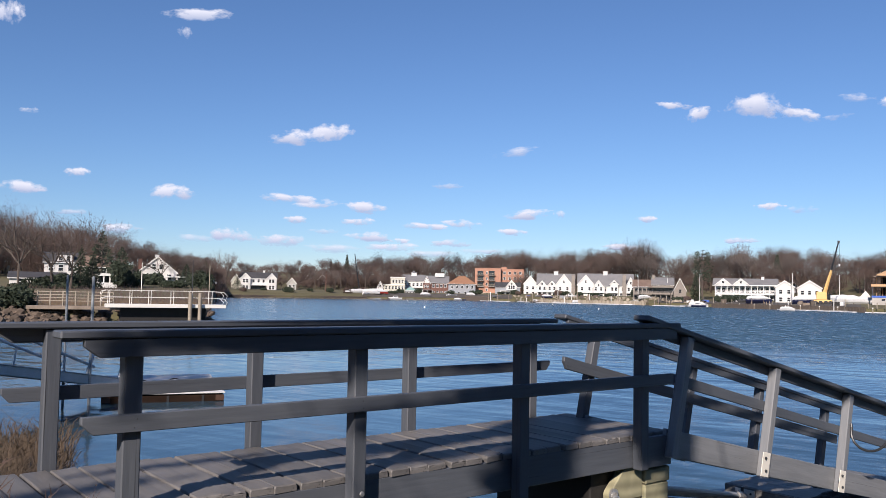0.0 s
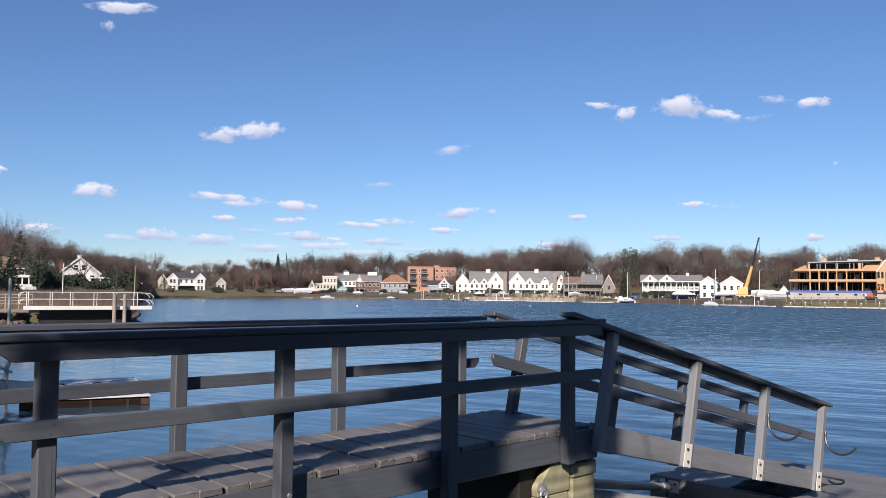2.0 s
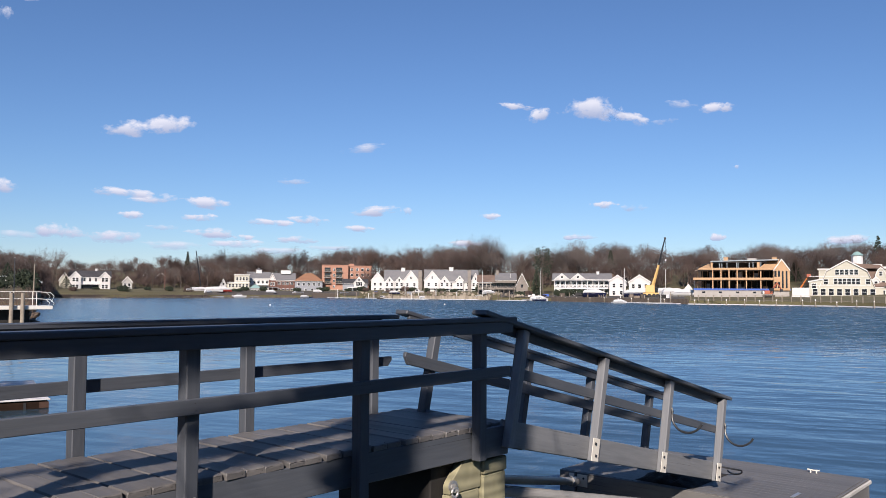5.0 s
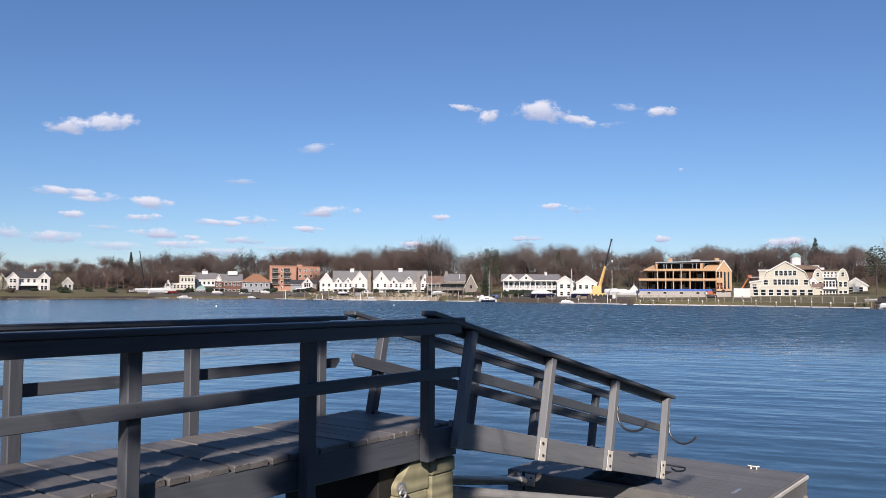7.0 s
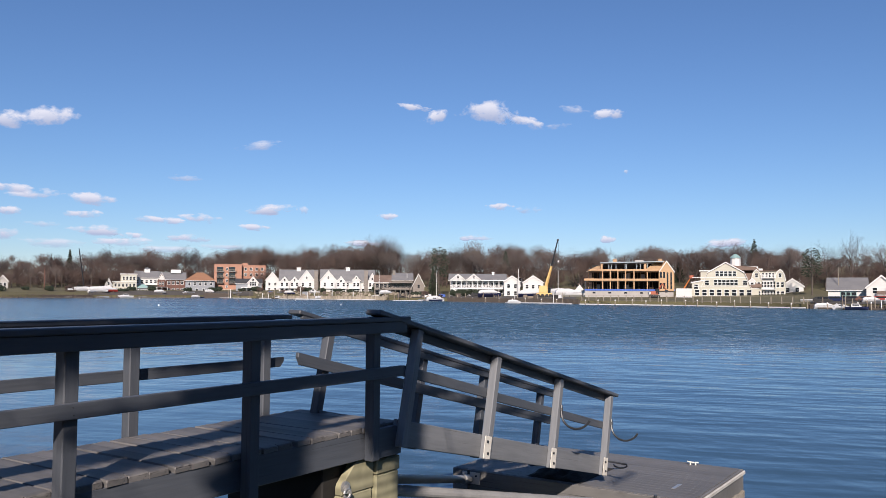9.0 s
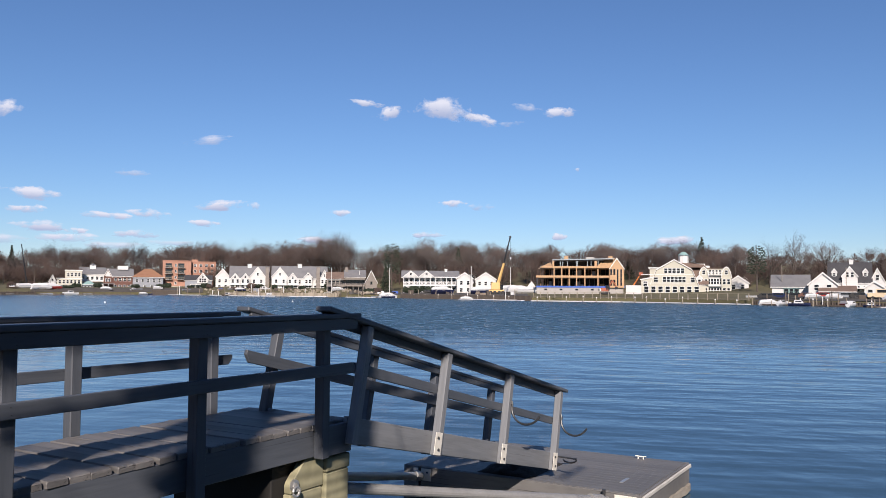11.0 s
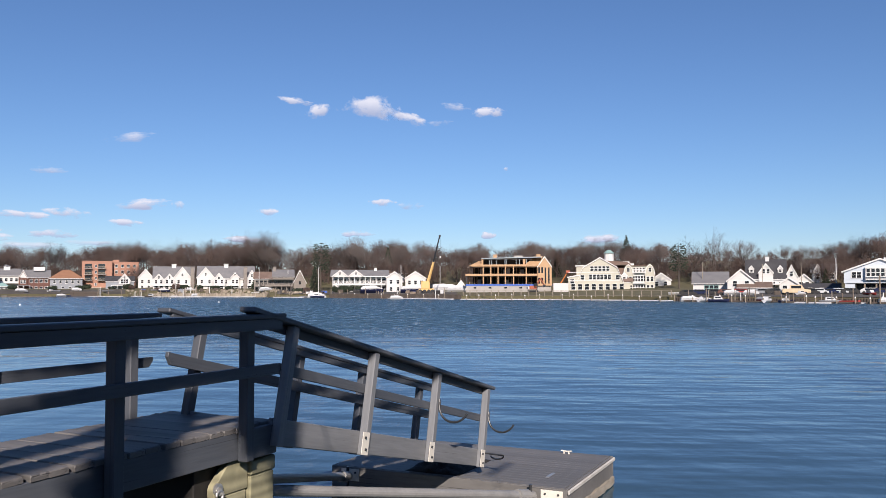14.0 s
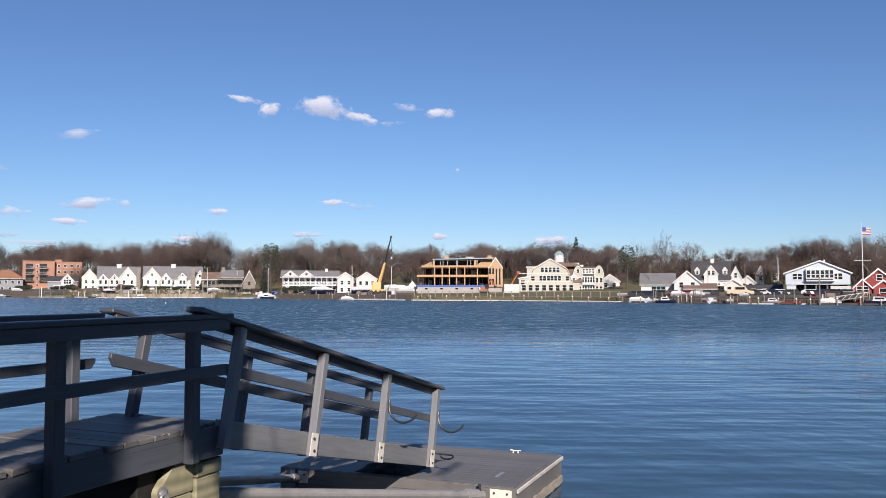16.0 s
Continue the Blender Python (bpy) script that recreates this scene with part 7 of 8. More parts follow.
def hull_mesh(length, beam, height, keel, mat):
    """A pointed hull along x, with a sheer."""
    bm = bmesh.new()
    rings = []
    n = 9
    for i in range(n):
        t = i / (n - 1)
        x = length * (t - 0.5)
        b = beam / 2 * (1 - max(0, (t - 0.45) / 0.55) ** 2.2) * (0.9 + 0.1 * min(1, t * 4))
        b = max(b, 0.03)
        top = height * (1 + 0.25 * t * t)
        low = -keel * (1 - 0.75 * t ** 3)
        rings.append([bm.verts.new(p) for p in ((x, -b, top), (x, -b * 0.8, top * 0.3), (x, 0, low), (x, b * 0.8, top * 0.3), (x, b, top))])
    for p, q in zip(rings, rings[1:]):
        for k in range(4):
            bm.faces.new((p[k], p[k + 1], q[k + 1], q[k]))
        bm.faces.new((p[4], p[0], q[0], q[4]))
    bm.faces.new(rings[0][::-1])
    bm.faces.new(rings[-1])
    bmesh.ops.recalc_face_normals(bm, faces=bm.faces)
    return mesh_of(bm, mat, "hull")


def boat(a, d, z, length, label, hull=None, cover=True, cabin=False, mast=0.0, turn=0.0, category="boat"):
    b = thing("sailing_boat" if mast else "motor_boat", label, category, bearing(a, d, z, turn), "boats on the far shore")
    part("hull", hull_mesh(length, length * 0.3, length * 0.09, length * 0.08, hull or HULL_WHITE), None, b)
    h = length * 0.09
    if cover:
        bm = prism([(-length * 0.5, h), (length * 0.5, h * 1.25), (length * 0.1, h + length * 0.17), (-length * 0.42, h + length * 0.14)], -length * 0.11, length * 0.11)
        bmesh.ops.bevel(bm, geom=list(bm.edges), offset=length * 0.03, segments=2, affect="EDGES")
        part("cover", bm, HULL_WHITE, b, "white shrink-wrap cover")
    if cabin:
        bm = prism([(-length * 0.25, h), (length * 0.22, h), (length * 0.1, h + length * 0.15), (-length * 0.22, h + length * 0.15)], -length * 0.1, length * 0.1)
        c = part("cabin", bm, HULL_WHITE, b)
        part("windscreen", boxed(-length * 0.18, length * 0.1, -length * 0.104, -length * 0.1, h + length * 0.06, h + length * 0.12), GLASS, c)
    if z > 0.9:
        for x in (-length * 0.3, length * 0.2):
            part("cradle", boxed(x - 0.1, x + 0.1, -length * 0.13, length * 0.13, -max(z - land_height(a, d), 0.4), 0.0), DOCK_WOOD, b)
    if mast:
        part("mast", tube(bmesh.new(), (length * 0.08, 0, h), (length * 0.08, 0, h + mast), 0.11, 0.07, 8), TRIM, b)
        part("boom", tube(bmesh.new(), (length * 0.08, 0, h + 1.2), (-length * 0.4, 0, h + 1.2), 0.09, 0.07, 8), TRIM, b)
    return b


boat(17.15, 311, 0.1, 7.0, "moored white sailing boat with furled cover", mast=10.5, turn=10)
boat(13.2, 346, 0.1, 6.5, "small white sailing boat at the dock", mast=11.0, turn=5, cover=False)
boat(20.9, 303, 2.3, 8.5, "large white shrink-wrapped boat with a dark bottom on stands", HULL_NAVY, turn=8)
boat(23.7, 292, 2.3, 8.5, "large shrink-wrapped boat with a navy hull on stands", HULL_NAVY, turn=4)
boat(26.2, 290, 2.6, 9.0, "white shrink-wrapped boat on stands", turn=20)
boat(26.9, 283, 2.5, 8.0, "white shrink-wrapped boat on stands", turn=-10)
boat(25.7, 300, 2.8, 9.0, "white covered boat in the yard", turn=30)
boat(-6.1, 416, 3.2, 6.5, "white boat hauled out on the shore", turn=10)
boat(-5.3, 416, 3.2, 6.0, "boat with a red bottom hauled out on the shore", HULL_RED, turn=-10)
boat(-4.4, 418, 3.4, 7.5, "large white boat hauled out on the shore", turn=5)
boat(-5.7, 409, 2.9, 8.0, "white shrink-wrapped boat hauled out on the shore", turn=15)
boat(-4.9, 408, 2.9, 8.5, "white shrink-wrapped boat hauled out on the shore", turn=-8)
boat(-4.2, 410, 2.9, 7.0, "white covered boat with a red bottom hauled out", HULL_RED, turn=12)
boat(-3.2, 400, 0.3, 6.0, "white boat at the dock", turn=0, cover=False, cabin=True)
boat(42.4, 208, 0.25, 4.6, "tan covered boat at the marina", turn=15)
boat(43.2, 203, 0.25, 4.0, "small white boat at the marina", cover=False, cabin=True, turn=60)
boat(44.2, 200, 0.25, 4.6, "dark-hulled boat at the marina", HULL_NAVY, cover=False, cabin=True)
boat(45.0, 214, 1.9, 3.8, "white covered boat on a stand", turn=15)
boat(46.2, 212, 1.9, 3.6, "white covered boat on a stand", turn=0)
boat(47.2, 196, 0.25, 4.6, "white motor boat at the marina", cover=False, cabin=True, turn=70)
boat(48.2, 212, 1.9, 4.2, "white boat ashore by the truck", turn=20, cover=False, cabin=True)
boat(57.0, 186, 0.3, 6.0, "dark-hulled workboat with a white cabin", HULL_NAVY, cover=False, cabin=True)
boat(22.6, 253, 0.2, 4.0, "small covered boat at the long dock")
for a, d in ((-2.4, 330), (-1.2, 180), (7.6, 290), (10.7, 200), (4.5, 360)):
    single("mooring_buoy", tube(bmesh.new(), (0, 0, -0.2), (0, 0, 0.32), 0.16, 0.12, 10), TRIM, "small white mooring buoy on the water", "buoy", bearing(a, d), "mooring buoys")


rng_m = random.Random(21)
for i in range(13):
    a = 41.8 + 16.4 * i / 13 + rng_m.uniform(-0.3, 0.3)
    ashore = i % 3 == 0
    boat(a, lerp(SHORE, a) + (9 if ashore else -3.5), 1.8 if ashore else 0.2, rng_m.uniform(3.4, 5.0), rng_m.choice(("small white boat ashore at the marina", "small covered boat at the marina")) if ashore else "small boat moored at the marina dock", rng_m.choice((HULL_WHITE, HULL_NAVY, HULL_RED, HULL_WHITE, GREYBLUE)), cover=rng_m.random() < 0.4, cabin=rng_m.random() < 0.6, turn=rng_m.uniform(-60, 60))
for i in range(22):
    a = 41.6 + 17 * i / 22 + rng_m.uniform(-0.3, 0.3)
    pole("mooring_post", a, lerp(SHORE, a) + rng_m.uniform(-6, -1), -0.8, rng_m.uniform(1.6, 3.2), 0.11, rng_m.choice((DOCK_WOOD, PALE_WOOD, DOCK_WOOD)), "weathered timber mooring post at the marina", "post")
for i in range(16):
    a = 5.5 + 20 * i / 16 + rng_m.uniform(-0.4, 0.4)
    pole("mooring_post", a, lerp(SHORE, a) - rng_m.uniform(2, 7), -0.8, rng_m.uniform(1.8, 3.6), 0.13, rng_m.choice((DOCK_WOOD, PALE_WOOD)), "weathered timber mooring post", "post")


def pontoon(a0, a1, d0, d1, label):
    """A low white floating pontoon in sections with gaps."""
    p0, p1 = bearing(a0, d0).translation, bearing(a1, d1).translation
    way = p1 - p0
    f = thing("pontoon", label, "pontoon", pose(p0.x, p0.y, 0, 0, 0, math.degrees(math.atan2(way.y, way.x))), "pontoons along the far shore")
    n = max(2, int(way.length / 5))
    sec = mesh_of(boxed(0, way.length / n - 0.5, 0, 1.4, -0.15, 0.26, 0.04), HULL_WHITE, "section")
    for i in range(n):
        part("section", sec, None, f, at=pose(way.length * i / n, random.uniform(-0.3, 0.3), random.uniform(-0.06, 0.05)))
    return f


for a0, a1, lag in ((2.6, 4.6, 14), (5.2, 7.0, 12), (7.6, 9.6, 10), (10.4, 13.0, 12), (14.2, 16.2, 9), (21.5, 26.4, 9), (29.0, 31.4, 7), (32.2, 34.2, 6), (48.2, 51.0, 9), (51.6, 55.0, 8)):
    pontoon(a0, a1, lerp(SHORE, a0) - lag, lerp(SHORE, a1) - lag, "low white floating pontoon on the water")
rng_c = random.Random(55)
BANK_ROCKS = [rock(60 + i, 0.9) for i in range(5)]
for me in BANK_ROCKS:
    me.materials[0] = SAND_ROCK
for i in range(46):
    a = rng_c.choice((rng_c.uniform(2.5, 14), rng_c.uniform(14, 27), rng_c.uniform(41.5, 58.5)))
    pole("mooring_post", a, lerp(SHORE, a) + rng_c.uniform(-9, 2), -0.8, rng_c.uniform(1.4, 4.0) * (1.3 if a < 20 else 0.9), 0.12 if a > 20 else 0.17, rng_c.choice((DARK_DOCK, DOCK_WOOD, PALE_WOOD, TRIM)), "weathered timber mooring post", "post")
for i in range(30):
    a = rng_c.choice((rng_c.uniform(5, 14), rng_c.uniform(14, 26.5), rng_c.uniform(42, 58)))
    d = lerp(SHORE, a) + rng_c.uniform(3, 9)
    z = land_height(a, d)
    w, dp, hh = rng_c.uniform(0.8, 2.6), rng_c.uniform(0.6, 1.4), rng_c.uniform(0.6, 1.5)
    single("dock_box", boxed(-w / 2, w / 2, 0, dp, -0.1, hh, 0.08), rng_c.choice((DARK_DOCK, DOCK_WOOD, HULL_WHITE, GREYBLUE, TAR_AND_SHADE, BLUE_TARP, DARK_DOCK)), "storage box standing on the quay", "box", bearing(a, d, z, rng_c.uniform(-30, 30)), "boxes on the quay")


for i in range(34):
    a = rng_c.choice((rng_c.uniform(-7, 2.4), rng_c.uniform(3.6, 14), rng_c.uniform(6, 18)))
    d = lerp(SHORE, a) + rng_c.choice((-4, -6, 4, 7))
    z = 0.15 if d < lerp(SHORE, a) else land_height(a, d) + 0.35
    boat(a, d, z, rng_c.uniform(3.2, 5.6), "small boat lying along the waterfront", rng_c.choice((HULL_WHITE, HULL_WHITE, HULL_NAVY, GREYBLUE, DARK_DOCK)), cover=rng_c.random() < 0.3, cabin=rng_c.random() < 0.4, turn=rng_c.uniform(-40, 40))
for i in range(120):
    a = rng_c.uniform(4.8, 17.5)
    d = lerp(SHORE, a) + rng_c.uniform(1.0, 9)
    single("boulder", BANK_ROCKS[i % 5], None, "pale tan boulder on the waterfront bank", "boulder", bearing(a, d, land_height(a, d) + 0.1, rng_c.uniform(0, 360)) @ Matrix.Scale(rng_c.uniform(0.8, 2.2), 4), "boulders on the waterfront bank")


def quay_ramp():
    r = thing("ramp", "grey truss ramp from the quay down to the dock", "ramp", bearing(55.2, 191, 0))
    for y in (0, 1.2):
        part("chord", tube(bmesh.new(), (-3.6, y, 0.5), (3.6, y, 1.7), 0.09, 0.09, 6), STEEL, r)
        part("top_chord", tube(bmesh.new(), (-3.6, y, 1.4), (3.6, y, 2.6), 0.07, 0.07, 6), TRIM, r)
        for k in range(7):
            x = -3.5 + 7 * k / 6
            part("web", tube(bmesh.new(), (x, y, 0.5 + 1.2 * (x + 3.6) / 7.2), (min(x + 0.9, 3.6), y, 1.4 + 1.2 * (min(x + 0.9, 3.6) + 3.6) / 7.2), 0.045, 0.045, 5), TRIM, r)
    part("tread", prism([(-3.6, 0.45), (3.6, 1.65), (3.6, 1.72), (-3.6, 0.52)], 0.05, 1.15), DARK_DOCK, r)
    for x in (-3.4, 3.4):
        part("support", boxed(x - 0.12, x + 0.12, 0.1, 1.1, -0.8, 0.45 if x < 0 else 1.6), DARK_DOCK, r)
    return r


quay_ramp()


def crane():
    c = thing("mobile_crane", "yellow mobile crane with a dark raised boom", "crane", bearing(24.65, 285))
    z = land_height(24.65, 285)
    part("carrier", boxed(-2.6, 2.6, -1.3, 1.3, z + 0.6, z + 1.5, 0.1), YELLOW, c)
    part("house", boxed(-1.8, 1.2, -1.2, 1.2, z + 1.5, z + 4.0, 0.15), YELLOW, c)
    part("cab", boxed(1.25, 2.2, -1.1, 0.2, z + 1.5, z + 3.2, 0.1), GLASS, c)
    wheel = mesh_of(tube(bmesh.new(), (0, -1.45, 0), (0, 1.45, 0), 0.6, 0.6, 14), BLACK, "wheel")
    for x in (-2.0, -0.6, 0.9, 2.1):
        part("wheel", wheel, None, c, at=pose(x, 0, z + 0.6))
    bm = bmesh.new()
    tube(bm, (0.2, 0, z + 2.4), (2.5, 0.3, 12.5), 0.6, 0.36, 4)
    part("lower_boom", bm, YELLOW, c)
    part("upper_boom", tube(bmesh.new(), (2.4, 0.3, 12.2), (4.6, 0.6, 21.4), 0.28, 0.2, 4), DARK_METAL, c, "dark upper boom")
    part("jib_head", boxed(4.3, 5.0, 0.3, 0.9, 21.2, 21.8, 0.05), DARK_METAL, c)
    part("hoist_rope", tube(bmesh.new(), (4.8, 0.6, 21.2), (4.8, 0.6, 14.5), 0.05, 0.05, 4), DARK_METAL, c)
    part("hook_block", tube(bmesh.new(), (4.8, 0.6, 14.5), (4.8, 0.6, 13.8), 0.25, 0.2, 8), TRIM, c)


crane()
dc = thing("derrick", "dark leaning derrick standing above the far houses", "crane", bearing(-5.9, 440))
part("jib", tube(bmesh.new(), (1.6, 0, 3.0), (-1.4, 0, 23.5), 0.35, 0.2, 4), DARK_METAL, dc)
part("base", boxed(0.2, 3.2, -1, 1, 2.6, 4.4, 0.1), DARK_METAL, dc)


def vehicle(a, d, length, paint, label, name="car", van=False, turn=0.0):
    z = max(land_height(a, d), 1.0)
    v = thing(name, label, "truck" if van else "car", bearing(a, d, z, turn), "vehicles along the far shore")
    h = 2.3 if van else 1.45
    prof = [(-0.5, 0.35), (0.5, 0.35), (0.5, 0.8), (0.36, 0.9), (0.24, h), (-0.3, h), (-0.5, 0.95)] if not van else [(-0.5, 0.45), (0.5, 0.45), (0.5, 1.2), (0.28, 1.35), (0.18, h), (-0.22, h), (-0.24, 1.4), (-0.5, 1.4)]
    bm = prism([(x * length, zz) for x, zz in prof], -0.85, 0.85)
    bmesh.ops.bevel(bm, geom=list(bm.edges), offset=0.08, segments=2, affect="EDGES")
    part("body", bm, paint, v)
    part("side_window", boxed(-0.26 * length if not van else -0.18 * length, 0.24 * length if not van else 0.16 * length, -0.875, -0.852, h * 0.66, h * 0.92), GLASS, v)
    wheel = mesh_of(tube(bmesh.new(), (0, -0.88, 0), (0, 0.88, 0), 0.36, 0.36, 12), BLACK, "wheel")
    for x in (-0.32, 0.32):
        part("wheel", wheel, None, v, at=pose(x * length, 0, 0.36))
    return v


TAN = plain("tan_yellow_paint", (0.62, 0.50, 0.33), 0.4, bump=0.05)
vehicle(48.9, 211, 6.2, TAN, "tan-yellow pickup truck parked on the quay", "truck", True)
CARS = [(42.3, BLACK), (43.0, HULL_NAVY), (44.0, BLACK), (44.7, DARK_BRICK), (47.6, BLACK), (53.8, HULL_NAVY), (54.5, BLACK), (55.2, GREYBLUE), (49.7, BLACK), (50.2, HULL_WHITE), (50.75, HULL_NAVY), (51.3, HULL_WHITE), (52.0, BLACK), (53.1, HULL_WHITE), (45.6, HULL_RED), (46.9, GREYBLUE)]
for a, p in CARS:
    vehicle(a, 212 if a > 49 else 216, 4.4, p, "parked car on the quay", turn=random.uniform(-8, 8))
vehicle(20.0, 316, 4.5, BLACK, "dark car parked before the inn")
vehicle(20.5, 316, 4.5, GREYBLUE, "grey car parked before the inn")
vehicle(-15.75, 245, 4.6, HULL_WHITE, "white car parked on the headland")
single("site_trailer", boxed(-2.4, 2.4, 0, 2.4, 2.2, 5.0, 0.08), WHITE, "white site trailer beside the clubhouse", "trailer", bearing(33.9, 268))
single("quay_shed", boxed(-2.2, 2.2, 0, 4, 1.3, 4.0, 0.06), WHITE, "small white shed beside the blue boathouse", "shed", bearing(54.8, 218))
pv = thing("garden_pavilion", "small white pavilion with a balustrade on the headland", "pavilion", bearing(-22.05, 188))
part("floor", boxed(-2.0, 2.0, -0.2, 3, 2.9, 3.5), TRIM, pv)
part("roof", boxed(-2.1, 2.1, -0.3, 3.1, 5.6, 6.1), TRIM, pv)
part("back_wall", boxed(-1.9, 1.9, 2.6, 2.9, 3.5, 5.6), GLASS, pv, "dark glazed back")
part("balustrade", boxed(-2.0, 2.0, -0.2, -0.1, 3.5, 4.2), TRIM, pv)
for x in (-1.8, -0.6, 0.6, 1.8):
    part("column", boxed(x - 0.12, x + 0.12, -0.1, 0.14, 4.2, 5.6), TRIM, pv)
single("tarpaulin_house", prism([(-1.6, 1.8), (1.6, 1.8), (1.6, 4.4), (0, 6.4), (-1.6, 4.4)], 0, 4), WHITE, "small white gabled hut by the boatyard", "hut", bearing(27.05, 292))


def flagpole():
    f = thing("flagpole", "tall white flagpole with crosstree and a striped flag", "flagpole", bearing(56.05, 205))
    part("pole", tube(bmesh.new(), (0, 0, 0.5), (0, 0, 17.9), 0.13, 0.06, 8), TRIM, f)
    part("crosstree", tube(bmesh.new(), (-1.7, 0, 9.6), (1.7, 0, 9.6), 0.07, 0.07, 6), TRIM, f)
    part("gaff", tube(bmesh.new(), (0, 0, 9.0), (2.4, 0, 5.2), 0.06, 0.05, 6), PALE_WOOD, f)
    flag = part("flag", boxed(0.1, 1.75, -0.02, 0.02, 15.2, 16.9), TRIM, f, "red and white striped flag with a blue corner")
    for i in range(5):
        part("stripe", boxed(0.1, 1.75, -0.025, 0.025, 15.2 + 0.36 * i, 15.36 + 0.36 * i), HULL_RED, flag)
    part("canton", boxed(0.1, 0.85, -0.03, 0.03, 16.05, 16.9), BLUE_TARP, flag)


flagpole()
for a, d, z0, z1, r, m, l in ((22.9, 305, 1, 12.0, 0.12, TRIM, "bare white mast in the boatyard"), (25.6, 300, 1, 11.5, 0.10, TRIM, "bare white mast in the boatyard"), (27.0, 330, 3, 14.0, 0.14, PALE_WOOD, "utility pole behind the boatyard"), (15.2, 352, 1, 11.0, 0.12, TRIM, "white mast before the grey house"), (46.9, 235, 1.5, 9.5, 0.09, PALE_WOOD, "utility pole by the marina"), (49.2, 235, 1.5, 9.8, 0.09, PALE_WOOD, "utility pole by the marina"), (51.2, 240, 1.5, 11.0, 0.1, TRIM, "white mast by the marina"), (53.6, 186, -0.5, 5.6, 0.16, DOCK_WOOD, "tall dark dock pile"), (-8.0, 405, 1.5, 13.0, 0.22, DARK_BRICK, "reddish channel marker post"), (43.2, 240, 1.5, 10.5, 0.1, PALE_WOOD, "utility pole behind the marina")):
    pole("mast", a, d, z0, z1, r, m, l)


# ---- clouds ----
def cloud_material(soft):
    m = bpy.data.materials.new("cloud")
    m.use_nodes = True
    nt = m.node_tree
    nt.nodes.clear()
    out = nt.nodes.new("ShaderNodeOutputMaterial")
    co = nt.nodes.new("ShaderNodeTexCoord")
    oi = nt.nodes.new("ShaderNodeObjectInfo")
    # warped coordinates, different for each cloud
    n1 = nt.nodes.new("ShaderNodeTexNoise")
    n1.noise_dimensions = "4D"
    n1.inputs["Scale"].default_value, n1.inputs["Detail"].default_value, n1.inputs["Roughness"].default_value = 1.25, 8, 0.58
    sc = nt.nodes.new("ShaderNodeMath")
    sc.operation = "MULTIPLY"
    nt.links.new(oi.outputs["Random"], sc.inputs[0])
    sc.inputs[1].default_value = 40
    mp = nt.nodes.new("ShaderNodeMapping")
    mp.inputs["Scale"].default_value = (1.35, 1.0, 0.75)
    nt.links.new(co.outputs["Object"], mp.inputs[0])
    nt.links.new(mp.outputs[0], n1.inputs["Vector"])
    nt.links.new(sc.outputs[0], n1.inputs["W"])
    # falls off to the card's rim, flat below
    sp = nt.nodes.new("ShaderNodeSeparateXYZ")
    nt.links.new(co.outputs["Object"], sp.inputs[0])

    def op(kind, a, b=None, c=None):
        n = nt.nodes.new("ShaderNodeMath")
        n.operation = kind
        for i, v in enumerate((a, b, c)):
            if v is None:
                continue
            if isinstance(v, (int, float)):
                n.inputs[i].default_value = v
            else:
                nt.links.new(v, n.inputs[i])
        return n.outputs[0]

    x, z = sp.outputs["X"], sp.outputs["Z"]
    r2 = op("ADD", op("MULTIPLY", x, x), op("MULTIPLY", z, z))
    dens = op("SUBTRACT", op("MULTIPLY", n1.outputs["Fac"], 2.5), op("MULTIPLY_ADD", r2, 0.95, 0.79))
    alpha = nt.nodes.new("ShaderNodeMapRange")
    alpha.inputs["From Min"].default_value, alpha.inputs["From Max"].default_value = 0.0, soft
    nt.links.new(dens, alpha.inputs["Value"])
    # the cards glow; bright tops and grey undersides are painted by height
    shade = nt.nodes.new("ShaderNodeMapRange")
    shade.inputs["From Min"].default_value, shade.inputs["From Max"].default_value = -0.45, 0.35
    nt.links.new(op("MULTIPLY_ADD", n1.outputs["Fac"], 0.5, op("SUBTRACT", z, 0.25)), shade.inputs["Value"])
    col = nt.nodes.new("ShaderNodeMix")
    col.data_type = "RGBA"
    col.inputs["A"].default_value, col.inputs["B"].default_value = (0.30, 0.335, 0.42, 1), (0.545, 0.54, 0.55, 1)
    nt.links.new(shade.outputs[0], col.inputs["Factor"])
    em, tr, mix = nt.nodes.new("ShaderNodeEmission"), nt.nodes.new("ShaderNodeBsdfTransparent"), nt.nodes.new("ShaderNodeMixShader")
    nt.links.new(col.outputs["Result"], em.inputs["Color"])
    nt.links.new(alpha.outputs[0], mix.inputs[0])
    nt.links.new(tr.outputs[0], mix.inputs[1])
    nt.links.new(em.outputs[0], mix.inputs[2])
    nt.links.new(mix.outputs[0], out.inputs[0])
    return m


CLOUD = cloud_material(0.42)
WISP = cloud_material(0.9)
